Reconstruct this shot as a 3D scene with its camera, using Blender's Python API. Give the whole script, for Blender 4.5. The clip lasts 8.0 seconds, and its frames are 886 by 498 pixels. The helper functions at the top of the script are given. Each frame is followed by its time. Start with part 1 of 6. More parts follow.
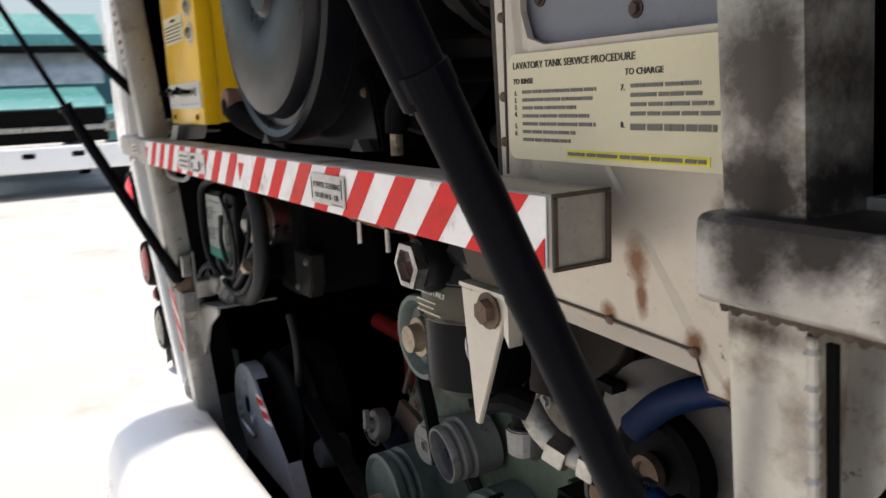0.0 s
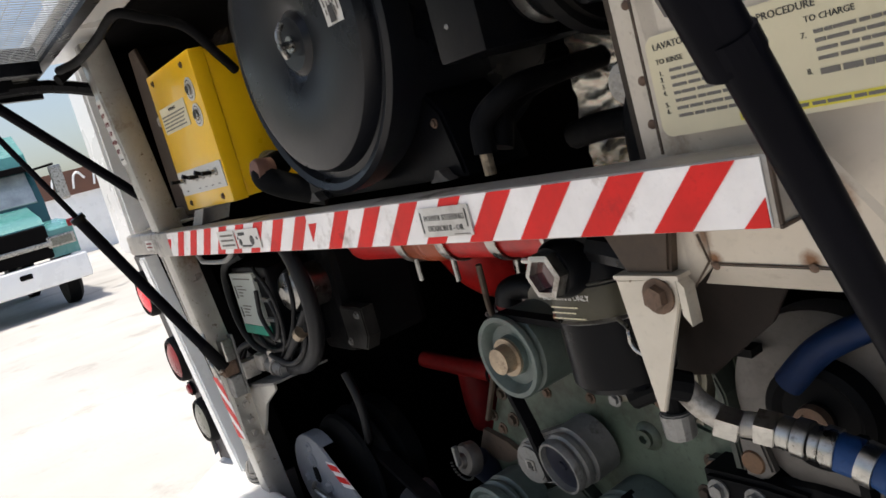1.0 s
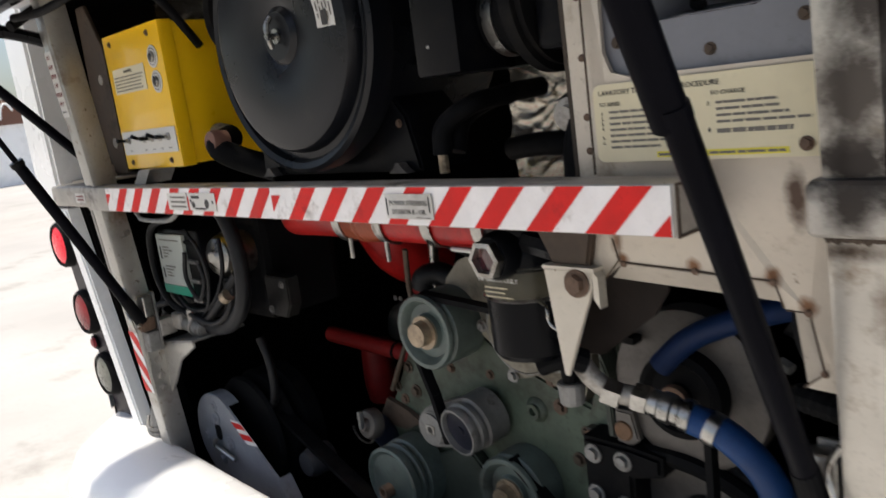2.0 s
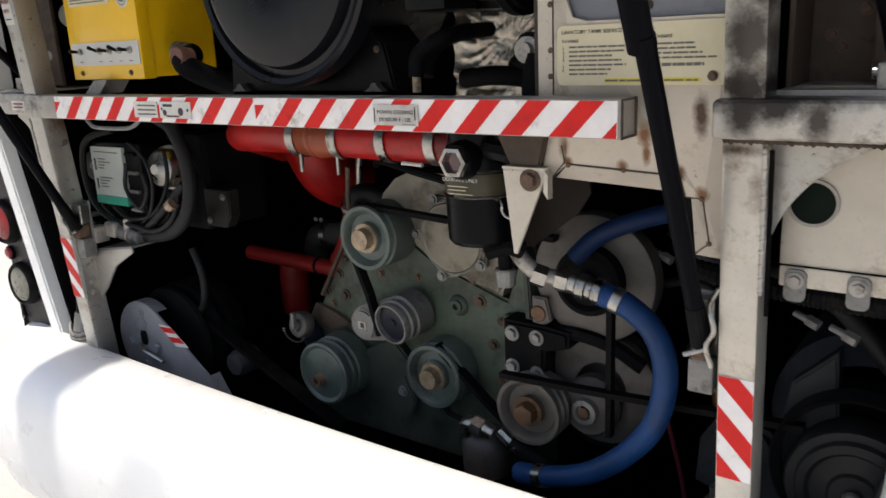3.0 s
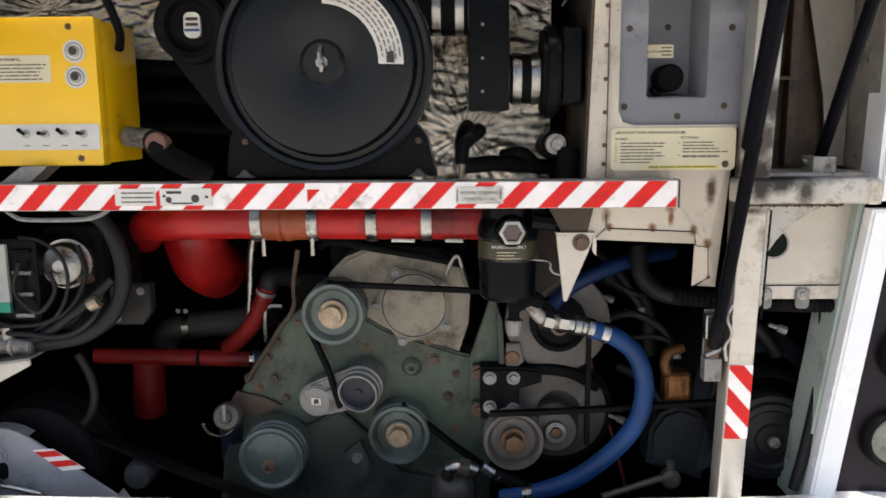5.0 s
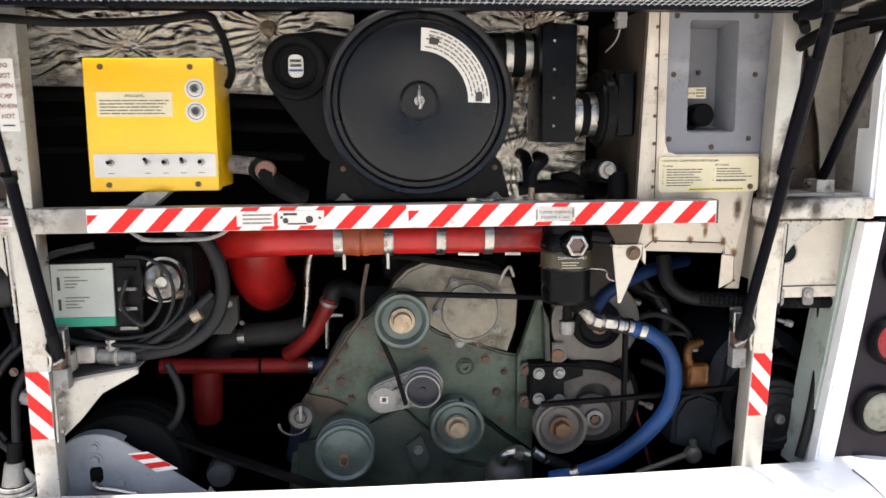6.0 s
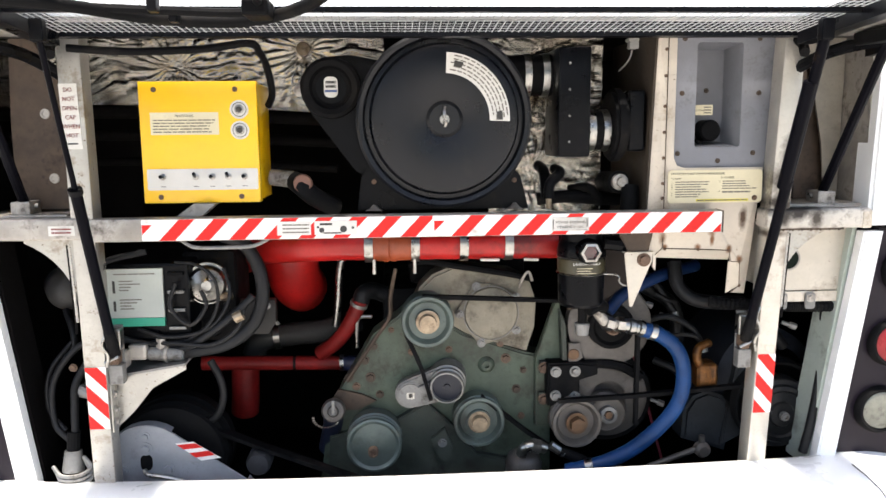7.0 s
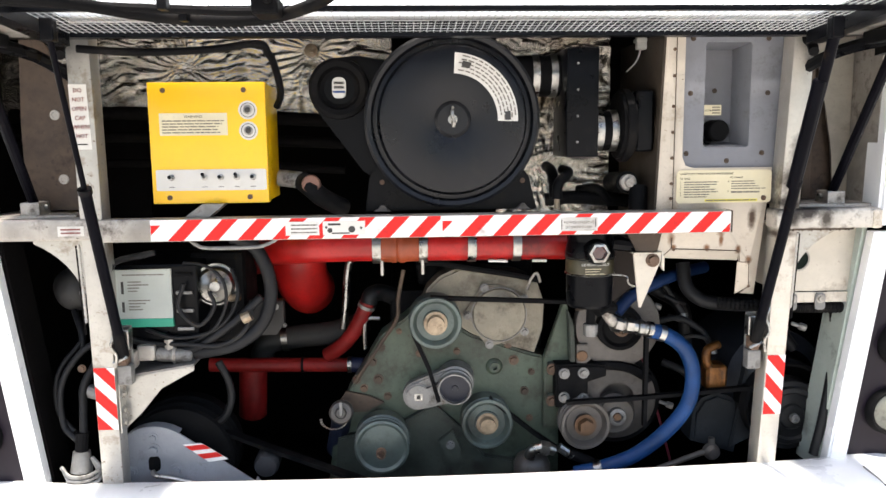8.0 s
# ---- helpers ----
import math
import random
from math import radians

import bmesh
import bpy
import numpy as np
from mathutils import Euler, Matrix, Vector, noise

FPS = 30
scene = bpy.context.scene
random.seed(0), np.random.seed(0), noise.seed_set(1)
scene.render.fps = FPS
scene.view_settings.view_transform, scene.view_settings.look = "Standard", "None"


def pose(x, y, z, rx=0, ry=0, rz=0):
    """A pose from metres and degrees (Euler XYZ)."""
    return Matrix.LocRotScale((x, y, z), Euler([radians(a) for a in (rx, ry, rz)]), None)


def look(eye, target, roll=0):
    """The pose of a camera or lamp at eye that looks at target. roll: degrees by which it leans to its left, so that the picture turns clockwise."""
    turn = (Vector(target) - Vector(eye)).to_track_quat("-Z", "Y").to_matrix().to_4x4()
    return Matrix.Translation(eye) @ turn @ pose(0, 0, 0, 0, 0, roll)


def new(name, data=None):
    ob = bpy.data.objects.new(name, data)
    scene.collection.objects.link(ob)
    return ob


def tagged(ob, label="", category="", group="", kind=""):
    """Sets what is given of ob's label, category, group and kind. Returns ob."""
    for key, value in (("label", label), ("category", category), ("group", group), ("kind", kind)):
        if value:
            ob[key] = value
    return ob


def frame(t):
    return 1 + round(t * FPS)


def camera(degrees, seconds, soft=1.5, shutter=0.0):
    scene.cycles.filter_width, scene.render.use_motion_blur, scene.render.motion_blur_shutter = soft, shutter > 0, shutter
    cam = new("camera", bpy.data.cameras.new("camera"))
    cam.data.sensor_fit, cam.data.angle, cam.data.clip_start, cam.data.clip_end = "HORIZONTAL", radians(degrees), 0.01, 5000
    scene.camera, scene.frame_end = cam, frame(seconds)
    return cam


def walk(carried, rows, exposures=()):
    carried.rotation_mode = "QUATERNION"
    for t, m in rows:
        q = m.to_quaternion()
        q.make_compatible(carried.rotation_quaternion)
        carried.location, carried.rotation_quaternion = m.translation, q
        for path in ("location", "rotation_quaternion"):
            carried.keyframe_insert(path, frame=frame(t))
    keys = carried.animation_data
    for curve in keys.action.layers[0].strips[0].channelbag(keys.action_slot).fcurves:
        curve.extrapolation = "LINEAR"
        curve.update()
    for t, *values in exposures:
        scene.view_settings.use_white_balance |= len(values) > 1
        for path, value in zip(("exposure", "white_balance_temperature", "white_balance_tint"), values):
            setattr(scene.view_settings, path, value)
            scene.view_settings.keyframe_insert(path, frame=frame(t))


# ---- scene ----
cam = camera(58.6, 8.0, shutter=0.3)
PATH = [
    (0, (1.055, -0.308, 1.314), (-0.640, 0.683, 0.930), -2.6),
    (0.5, (0.98, -0.393, 1.311), (-0.584, 0.803, 0.964), -11.0),
    (1, (0.955, -0.451, 1.324), (-0.683, 0.651, 1.007), -15.4),
    (1.5, (0.965, -0.517, 1.351), (-0.6, 0.696, 1.069), -11.7),
    (2, (1.031, -0.624, 1.355), (-0.412, 0.705, 0.967), -7.5),
    (2.2, (1.068, -0.669, 1.339), (-0.332, 0.691, 0.902), -5.8),
    (3.5, (1.056, -1.097, 1.329), (0.145, 0.614, 0.835), -2.0),
    (4, (0.859, -1.215, 1.322), (0.246, 0.639, 0.889), -1.3),
    (4.5, (0.566, -1.347, 1.332), (0.286, 0.6, 0.97), -0.8),
    (5, (0.278, -1.427, 1.362), (0.223, 0.545, 1.035), -0.5),
    (5.2, (0.176, -1.454, 1.367), (0.197, 0.522, 1.058), -0.4),
    (6.5, (-0.123, -1.753, 1.422), (0.064, 0.217, 1.131), -0.4),
    (7, (-0.096, -1.781, 1.437), (0.023, 0.193, 1.142), -0.5),
    (7.5, (-0.098, -1.784, 1.433), (0.008, 0.192, 1.144), -0.6),
    (8, (-0.101, -1.781, 1.422), (0.003, 0.197, 1.144), -0.6),
]
EXPOSURES = [(0, 0.34, 6800, 10), (1.5, 0.22, 6800, 10), (2.2, 0.2, 6800, 10), (3.5, 0.32, 6800, 10), (4.2, 0.16, 6800, 10), (5.0, 0.75, 6800, 10), (6.5, 1.42, 6800, 10), (8, 1.4, 6800, 10)]
walk(cam, [(t, look(eye, target, roll)) for t, eye, target, roll in PATH], EXPOSURES)

# ---- world and light ----
world = bpy.data.worlds.new("sky")
scene.world = world
world.use_nodes = True
_wn = world.node_tree.nodes
_sky = _wn.new("ShaderNodeTexSky")
_sky.sky_type = "NISHITA"
_sky.sun_disc = False
SUN_TO = Vector((-0.12, -0.22, 1.2)).normalized()
_sky.sun_elevation = math.asin(SUN_TO.z)
_sky.sun_rotation = math.atan2(SUN_TO.x, SUN_TO.y)
_sky.dust_density = 3.0
world.node_tree.links.new(_sky.outputs[0], _wn["Background"].inputs[0])
_wn["Background"].inputs[1].default_value = 0.15
_sun = bpy.data.lights.new("sun", "SUN")
_sun.energy, _sun.angle, _sun.color = 4.0, radians(2.5), (1.0, 0.95, 0.88)
new("sun", _sun).matrix_world = look(SUN_TO * 30, (0, 0, 0))


# ---- materials ----
def mat(name, col, rough=0.5, metal=0.0, var=0.25, scale=9.0, bump=0.15, bscale=90.0, stain=None, amount=0.5, sscale=5.0, emit=0.0, coat=0.0, spec=0.5, spots=None, patches=()):
    """A worn surface: two scales of colour change, an optional stain, fine relief and uneven gloss."""
    m = bpy.data.materials.new(name)
    m.use_nodes = True
    nt = m.node_tree
    N, L = nt.nodes, nt.links
    b = N["Principled BSDF"]
    tc = N.new("ShaderNodeTexCoord")

    def noise_tex(s, detail=5.0, rough_=0.6):
        n = N.new("ShaderNodeTexNoise")
        n.inputs["Scale"].default_value, n.inputs["Detail"].default_value, n.inputs["Roughness"].default_value = s, detail, rough_
        L.new(tc.outputs["Object"], n.inputs["Vector"])
        return n

    def ramp(src, lo, hi):
        r = N.new("ShaderNodeMapRange")
        r.inputs[1].default_value, r.inputs[2].default_value = lo, hi
        L.new(src, r.inputs[0])
        return r.outputs[0]

    def mix(f, a, c):
        x = N.new("ShaderNodeMix")
        x.data_type = "RGBA"
        L.new(f, x.inputs[0])
        for v, k in ((a, 6), (c, 7)):
            if isinstance(v, tuple):
                x.inputs[k].default_value = (*v, 1)
            else:
                L.new(v, x.inputs[k])
        return x.outputs[2]

    big, fine = noise_tex(scale), noise_tex(bscale, 3.0)
    dark, light = tuple(c * (1 - var) for c in col), tuple(min(1, c * (1 + var * 0.6)) for c in col)
    out = mix(ramp(big.outputs[0], 0.35, 0.65), dark, light)
    grime = mix(ramp(fine.outputs[0], 0.55, 0.75), out, tuple(c * (1 - var * 0.8) for c in col)) if var else out
    out = grime
    if stain:
        s = noise_tex(sscale, 8.0, 0.7)
        out = mix(ramp(s.outputs[0], 0.62 - amount * 0.2, 0.72 - amount * 0.1), out, stain)
    if spots:
        sp_col, sp_scale, sp_from = spots
        n = noise_tex(sp_scale, 4.0, 0.75)
        out = mix(ramp(n.outputs[0], sp_from, sp_from + 0.06), out, sp_col)
    if patches:
        where = N.new("ShaderNodeNewGeometry")
        ragged = noise_tex(38.0, 6.0, 0.7)
    for px, py, pz, rx, rz, p_col in patches:
        # an uneven patch of rust, soot or painted gap shade of its own shape at one spot
        off = N.new("ShaderNodeVectorMath")
        off.operation = "SUBTRACT"
        off.inputs[1].default_value = (px, py, pz)
        L.new(where.outputs["Position"], off.inputs[0])
        sc = N.new("ShaderNodeVectorMath")
        sc.operation = "MULTIPLY"
        sc.inputs[1].default_value = (1 / rx, 1 / (rx * 3), 1 / rz)
        L.new(off.outputs[0], sc.inputs[0])
        ln = N.new("ShaderNodeVectorMath")
        ln.operation = "LENGTH"
        L.new(sc.outputs[0], ln.inputs[0])
        near = ramp(ln.outputs["Value"], 1.3, 0.0)
        m1 = N.new("ShaderNodeMath")
        m1.operation = "MULTIPLY_ADD"
        L.new(near, m1.inputs[0])
        m1.inputs[1].default_value = 1.0
        L.new(ragged.outputs[0], m1.inputs[2])
        out = mix(ramp(m1.outputs[0], 0.72, 1.25), out, p_col)
    L.new(out, b.inputs["Base Color"])
    rr = N.new("ShaderNodeMapRange")
    rr.inputs[1].default_value, rr.inputs[2].default_value = 0.3, 0.7
    rr.inputs[3].default_value, rr.inputs[4].default_value = max(0.03, rough * 0.8), min(1, rough * 1.25)
    L.new(big.outputs[0], rr.inputs[0])
    L.new(rr.outputs[0], b.inputs["Roughness"])
    b.inputs["Metallic"].default_value = metal
    b.inputs["Coat Weight"].default_value, b.inputs["Specular IOR Level"].default_value = coat, spec
    if bump:
        bp = N.new("ShaderNodeBump")
        bp.inputs["Strength"].default_value, bp.inputs["Distance"].default_value = bump, 0.002
        L.new(fine.outputs[0], bp.inputs["Height"])
        L.new(bp.outputs[0], b.inputs["Normal"])
    if emit:
        b.inputs["Emission Color"].default_value, b.inputs["Emission Strength"].default_value = (*col, 1), emit
    return m


# left post steel, darker than STEELR, with its shade put into the base colour
STEEL = mat("brushed_steel", (0.42, 0.405, 0.37), 0.34, 0.6, 0.18, 9, 0.1, 160, stain=(0.19, 0.14, 0.09), amount=0.4, sscale=11, spots=((0.14, 0.10, 0.07), 75, 0.62))
STEELR = mat("smoke_stained_steel", (0.52, 0.49, 0.435), 0.33, 0.6, 0.16, 9, 0.08, 160, stain=(0.22, 0.16, 0.105), amount=0.25, sscale=7, spots=((0.2, 0.16, 0.12), 60, 0.69), patches=[(0.815, 0.03, 1.262, 0.07, 0.035, (0.03, 0.025, 0.022)), (0.812, 0.02, 1.315, 0.05, 0.045, (0.075, 0.064, 0.055)), (0.825, 0.01, 1.385, 0.035, 0.05, (0.06, 0.05, 0.043)), (0.80, 0.05, 1.19, 0.05, 0.012, (0.07, 0.05, 0.036)), (0.826, 0.055, 1.14, 0.016, 0.05, (0.14, 0.10, 0.07))])
GRIMY = mat("grimy_steel", (0.40, 0.37, 0.33), 0.42, 0.4, 0.3, 12, 0.3, 120, stain=(0.055, 0.042, 0.033), amount=0.45, sscale=12, spots=((0.09, 0.065, 0.05), 80, 0.65))
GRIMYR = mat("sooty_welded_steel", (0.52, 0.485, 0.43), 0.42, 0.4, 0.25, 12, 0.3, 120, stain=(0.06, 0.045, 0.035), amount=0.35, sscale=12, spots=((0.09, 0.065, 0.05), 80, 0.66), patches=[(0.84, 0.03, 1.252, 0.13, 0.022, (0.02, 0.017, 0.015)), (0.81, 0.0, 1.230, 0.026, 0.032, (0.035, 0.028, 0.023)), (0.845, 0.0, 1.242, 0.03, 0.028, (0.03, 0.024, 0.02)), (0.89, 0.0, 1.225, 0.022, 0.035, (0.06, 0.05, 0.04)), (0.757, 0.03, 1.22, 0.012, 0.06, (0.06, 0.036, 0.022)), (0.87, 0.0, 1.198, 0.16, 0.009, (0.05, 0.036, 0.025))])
_RUSTY = (0.17, 0.078, 0.034)
PANEL = mat("stainless_sheet", (0.56, 0.51, 0.43), 0.42, 0.4, 0.16, 6, 0.12, 120, stain=(0.24, 0.18, 0.125), amount=0.3, sscale=7, spots=((0.17, 0.10, 0.06), 45, 0.67))
# the patch at x 0.742 paints the shade of the gap beside the crossbar
PANELR = mat("rust_and_gap_shade_sheet", (0.52, 0.465, 0.39), 0.42, 0.4, 0.14, 6, 0.12, 120, stain=(0.27, 0.21, 0.15), amount=0.25, sscale=7, spots=((0.12, 0.08, 0.055), 60, 0.67), patches=[(0.668, 0.07, 1.196, 0.013, 0.022, _RUSTY), (0.670, 0.07, 1.172, 0.007, 0.022, _RUSTY), (0.554, 0.07, 1.156, 0.010, 0.010, _RUSTY), (0.636, 0.07, 1.153, 0.011, 0.010, _RUSTY), (0.715, 0.07, 1.148, 0.011, 0.015, _RUSTY), (0.743, 0.07, 1.121, 0.011, 0.014, _RUSTY), (0.752, 0.07, 1.058, 0.010, 0.014, _RUSTY), (0.742, 0.07, 1.222, 0.012, 0.036, (0.075, 0.045, 0.03)), (0.548, 0.07, 1.175, 0.012, 0.02, (0.2, 0.12, 0.075))])
CHROME = mat("zinc_plate", (0.40, 0.39, 0.365), 0.3, 1.0, 0.3, 30, 0.1, 200, stain=(0.12, 0.10, 0.085), amount=0.45, sscale=25)
ALU = mat("cast_aluminium", (0.235, 0.23, 0.22), 0.48, 0.5, 0.3, 20, 0.35, 200, stain=(0.075, 0.065, 0.055), amount=0.5, sscale=20)
BRASS = mat("bronze_nut", (0.34, 0.265, 0.185), 0.36, 0.6, 0.3, 40, 0.15, 200, stain=(0.10, 0.065, 0.04), amount=0.4, sscale=30)
RUST = mat("rusty_bolt", (0.15, 0.095, 0.065), 0.7, 0.35, 0.4, 60, 0.4, 200)
WHITE = mat("white_bus_paint", (0.86, 0.87, 0.87), 0.28, 0, 0.03, 2.5, 0.02, 60, stain=(0.70, 0.68, 0.65), amount=0.05, coat=0.3)
TAPE_W = mat("white_reflective_tape", (0.83, 0.80, 0.775), 0.45, 0, 0.08, 20, 0.06, 250, stain=(0.46, 0.41, 0.37), amount=0.28, sscale=16, spots=((0.42, 0.36, 0.32), 90, 0.68))
TAPE_R = mat("red_reflective_tape", (0.64, 0.021, 0.018), 0.5, 0, 0.14, 20, 0.06, 250, stain=(0.36, 0.02, 0.02), amount=0.2, sscale=16, spec=0.2)
YELLOW = mat("yellow_enamel", (0.86, 0.50, 0.008), 0.32, 0, 0.06, 5, 0.05, 120, stain=(0.5, 0.29, 0.02), amount=0.12, coat=0.25)
BLACKP = mat("black_paint", (0.0028, 0.0031, 0.0042), 0.3, 0, 0.25, 10, 0.1, 160, stain=(0.009, 0.008, 0.007), amount=0.3, sscale=12, spec=0.10)
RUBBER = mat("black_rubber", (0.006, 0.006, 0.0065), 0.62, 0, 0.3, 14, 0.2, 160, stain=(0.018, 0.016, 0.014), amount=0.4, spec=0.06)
STRUT = mat("strut_black", (0.0035, 0.0035, 0.0055), 0.4, 0, 0.2, 16, 0.05, 160, stain=(0.03, 0.02, 0.012), amount=0.05, sscale=7, spec=0.035, patches=[(0.781, -0.105, 1.18, 0.022, 0.022, (0.055, 0.028, 0.013))])
NEARBLACK = mat("dark_bay_lining", (0.006, 0.0055, 0.0055), 0.9, 0, 0.35, 6, 0.3, 60, spec=0.05)
BROWN = mat("grimy_brown_steel", (0.085, 0.060, 0.043), 0.6, 0.1, 0.4, 9, 0.2, 80, stain=(0.025, 0.018, 0.014), amount=0.6, spec=0.3)
RED = mat("red_silicone", (0.36, 0.010, 0.009), 0.36, 0, 0.3, 12, 0.1, 120, stain=(0.10, 0.008, 0.007), amount=0.45, spec=0.4)
# darker copy of RED: shade of the deep bay put into the colour
RED_SHADED = mat("shaded_red_hose", (0.20, 0.010, 0.009), 0.5, 0, 0.35, 14, 0.15, 120, stain=(0.05, 0.007, 0.006), amount=0.5, spec=0.25)
HOSE = mat("dusty_black_hose", (0.0105, 0.0108, 0.012), 0.48, 0, 0.3, 14, 0.25, 160, stain=(0.028, 0.025, 0.022), amount=0.35, spec=0.22)
SATIN = mat("satin_black_paint", (0.0045, 0.0052, 0.0075), 0.3, 0, 0.25, 7, 0.05, 200, stain=(0.010, 0.010, 0.010), amount=0.3, sscale=9, spec=0.29)
ORANGE = mat("orange_silicone", (0.27, 0.050, 0.014), 0.45, 0, 0.25, 16, 0.15, 120, stain=(0.14, 0.02, 0.01), amount=0.4)
GREEN = mat("engine_green_paint", (0.072, 0.094, 0.066), 0.46, 0, 0.32, 9, 0.3, 110, stain=(0.026, 0.022, 0.015), amount=0.55, sscale=8, spec=0.35, spots=((0.05, 0.030, 0.018), 55, 0.66))
GREEND = mat("oily_green_paint", (0.042, 0.050, 0.040), 0.45, 0, 0.35, 11, 0.25, 110, stain=(0.016, 0.013, 0.011), amount=0.55, sscale=9, spec=0.3)
BEIGE = mat("cast_timing_cover", (0.215, 0.192, 0.145), 0.48, 0.25, 0.28, 11, 0.4, 140, stain=(0.06, 0.047, 0.03), amount=0.5, sscale=9)
PULGRN = mat("green_pulley_paint", (0.085, 0.108, 0.096), 0.4, 0.1, 0.3, 14, 0.12, 140, stain=(0.03, 0.03, 0.025), amount=0.45)
PULGREY = mat("worn_pulley_steel", (0.095, 0.084, 0.075), 0.45, 0.25, 0.25, 16, 0.15, 160, stain=(0.042, 0.033, 0.028), amount=0.45)
GUARD = mat("grey_guard_paint", (0.30, 0.31, 0.33), 0.42, 0.1, 0.16, 10, 0.08, 120, stain=(0.13, 0.12, 0.115), amount=0.35)
BLUE = mat("blue_hose", (0.006, 0.042, 0.145), 0.5, 0, 0.3, 12, 0.2, 200, stain=(0.006, 0.011, 0.034), amount=0.4, spec=0.3)
TRAY = mat("grey_plastic_tray", (0.185, 0.19, 0.21), 0.45, 0, 0.12, 9, 0.08, 160, stain=(0.10, 0.10, 0.10), amount=0.4)
LABEL = mat("cream_label", (0.66, 0.59, 0.40), 0.5, 0, 0.08, 8, 0.03, 100, stain=(0.42, 0.36, 0.24), amount=0.25)
LABELW = mat("white_label", (0.62, 0.60, 0.555), 0.5, 0, 0.08, 8, 0.03, 100, stain=(0.38, 0.35, 0.31), amount=0.25)
INK = mat("black_ink", (0.035, 0.033, 0.03), 0.6, 0, 0.1)
INKG = mat("grey_ink", (0.15, 0.135, 0.115), 0.6, 0, 0.1)
INKR = mat("red_ink", (0.20, 0.05, 0.045), 0.6, 0, 0.1)
INKY = mat("yellow_strip", (0.72, 0.62, 0.06), 0.5, 0, 0.1)
GREENINK = mat("green_strip", (0.02, 0.28, 0.18), 0.5, 0, 0.1)
PLUM = mat("dark_lamp_panel", (0.012, 0.0085, 0.014), 0.4, 0, 0.15, 8, 0.05, spec=0.18)
LENS_R = mat("red_lamp_lens", (0.24, 0.010, 0.014), 0.3, 0, 0.2, 30, 0.3, 300, coat=0.1, spec=0.3)
LENS_ON = mat("lit_red_lamp_lens", (0.55, 0.015, 0.03), 0.25, 0, 0.1, 30, 0.3, 300, emit=0.7, coat=0.1, spec=0.3)
LENS_W = mat("clear_lamp_lens", (0.17, 0.17, 0.14), 0.3, 0.1, 0.25, 60, 0.4, 300, coat=0.1, spec=0.3)
CONC = mat("pale_concrete", (0.48, 0.465, 0.44), 0.9, 0, 0.12, 0.5, 0.3, 30, stain=(0.33, 0.315, 0.29), amount=0.3, sscale=0.9, spec=0.2)
TEAL = mat("teal_truck_paint", (0.08, 0.27, 0.26), 0.25, 0, 0.08, 2, 0.02, 40, coat=0.5)
TEALD = mat("dark_teal_paint", (0.015, 0.09, 0.10), 0.3, 0, 0.1, 2, 0.02, 40, coat=0.4)
# pale base colour stands for the light reflected in the windscreen
GLASSD = mat("pale_reflecting_windscreen", (0.35, 0.40, 0.42), 0.08, 0.0, 0.25, 3, 0.0, 40, coat=1.0)
BRICK = mat("brown_fascia", (0.16, 0.075, 0.05), 0.7, 0, 0.2, 1, 0.1, 20)
COPPER = mat("oily_bronze", (0.115, 0.062, 0.032), 0.42, 0.4, 0.45, 25, 0.4, 120, stain=(0.025, 0.017, 0.013), amount=0.6)


def foil_material():
    """Stretched metal foil: long fine creases over small crumples, with brown stains."""
    m = bpy.data.materials.new("crumpled_foil")
    m.use_nodes = True
    N, L = m.node_tree.nodes, m.node_tree.links
    b = N["Principled BSDF"]
    tc = N.new("ShaderNodeTexCoord")

    def noise_at(stretch, scale, detail):
        mp = N.new("ShaderNodeMapping")
        mp.inputs["Scale"].default_value = stretch
        L.new(tc.outputs["Object"], mp.inputs["Vector"])
        n = N.new("ShaderNodeTexNoise")
        n.inputs["Scale"].default_value, n.inputs["Detail"].default_value, n.inputs["Roughness"].default_value = scale, detail, 0.62
        n.inputs["Distortion"].default_value = 0.6
        L.new(mp.outputs[0], n.inputs["Vector"])
        return n

    crease, crumple, stain = noise_at((0.35, 1, 1.7), 42, 7), noise_at((1, 1, 1), 75, 5), noise_at((1, 1, 1), 5, 6)
    ad = N.new("ShaderNodeMath")
    ad.operation = "MULTIPLY_ADD"
    L.new(crumple.outputs[0], ad.inputs[0])
    ad.inputs[1].default_value = 0.35
    L.new(crease.outputs[0], ad.inputs[2])
    bp = N.new("ShaderNodeBump")
    bp.inputs["Strength"].default_value, bp.inputs["Distance"].default_value = 0.42, 0.008
    L.new(ad.outputs[0], bp.inputs["Height"])
    L.new(bp.outputs[0], b.inputs["Normal"])
    r = N.new("ShaderNodeValToRGB")
    r.color_ramp.elements[0].color, r.color_ramp.elements[1].color = (0.34, 0.27, 0.19, 1), (0.74, 0.69, 0.60, 1)
    r.color_ramp.elements[0].position, r.color_ramp.elements[1].position = 0.34, 0.5
    L.new(stain.outputs[0], r.inputs[0])
    L.new(r.outputs[0], b.inputs["Base Color"])
    b.inputs["Metallic"].default_value, b.inputs["Roughness"].default_value = 0.9, 0.24
    return m


FOIL = foil_material()

# ---- builders ----
BASE = {}


def thing(name, base, label, category, group="", kind="", shift=(0, 0, 0)):
    """A top-level thing: an Empty at its base, in world metres; shift moves it with all its parts."""
    ob = new(name)
    ob.empty_display_size = 0.05
    ob.location = Vector(base) + Vector(shift)
    BASE[ob] = Vector(base)
    return tagged(ob, label, category, group, kind)


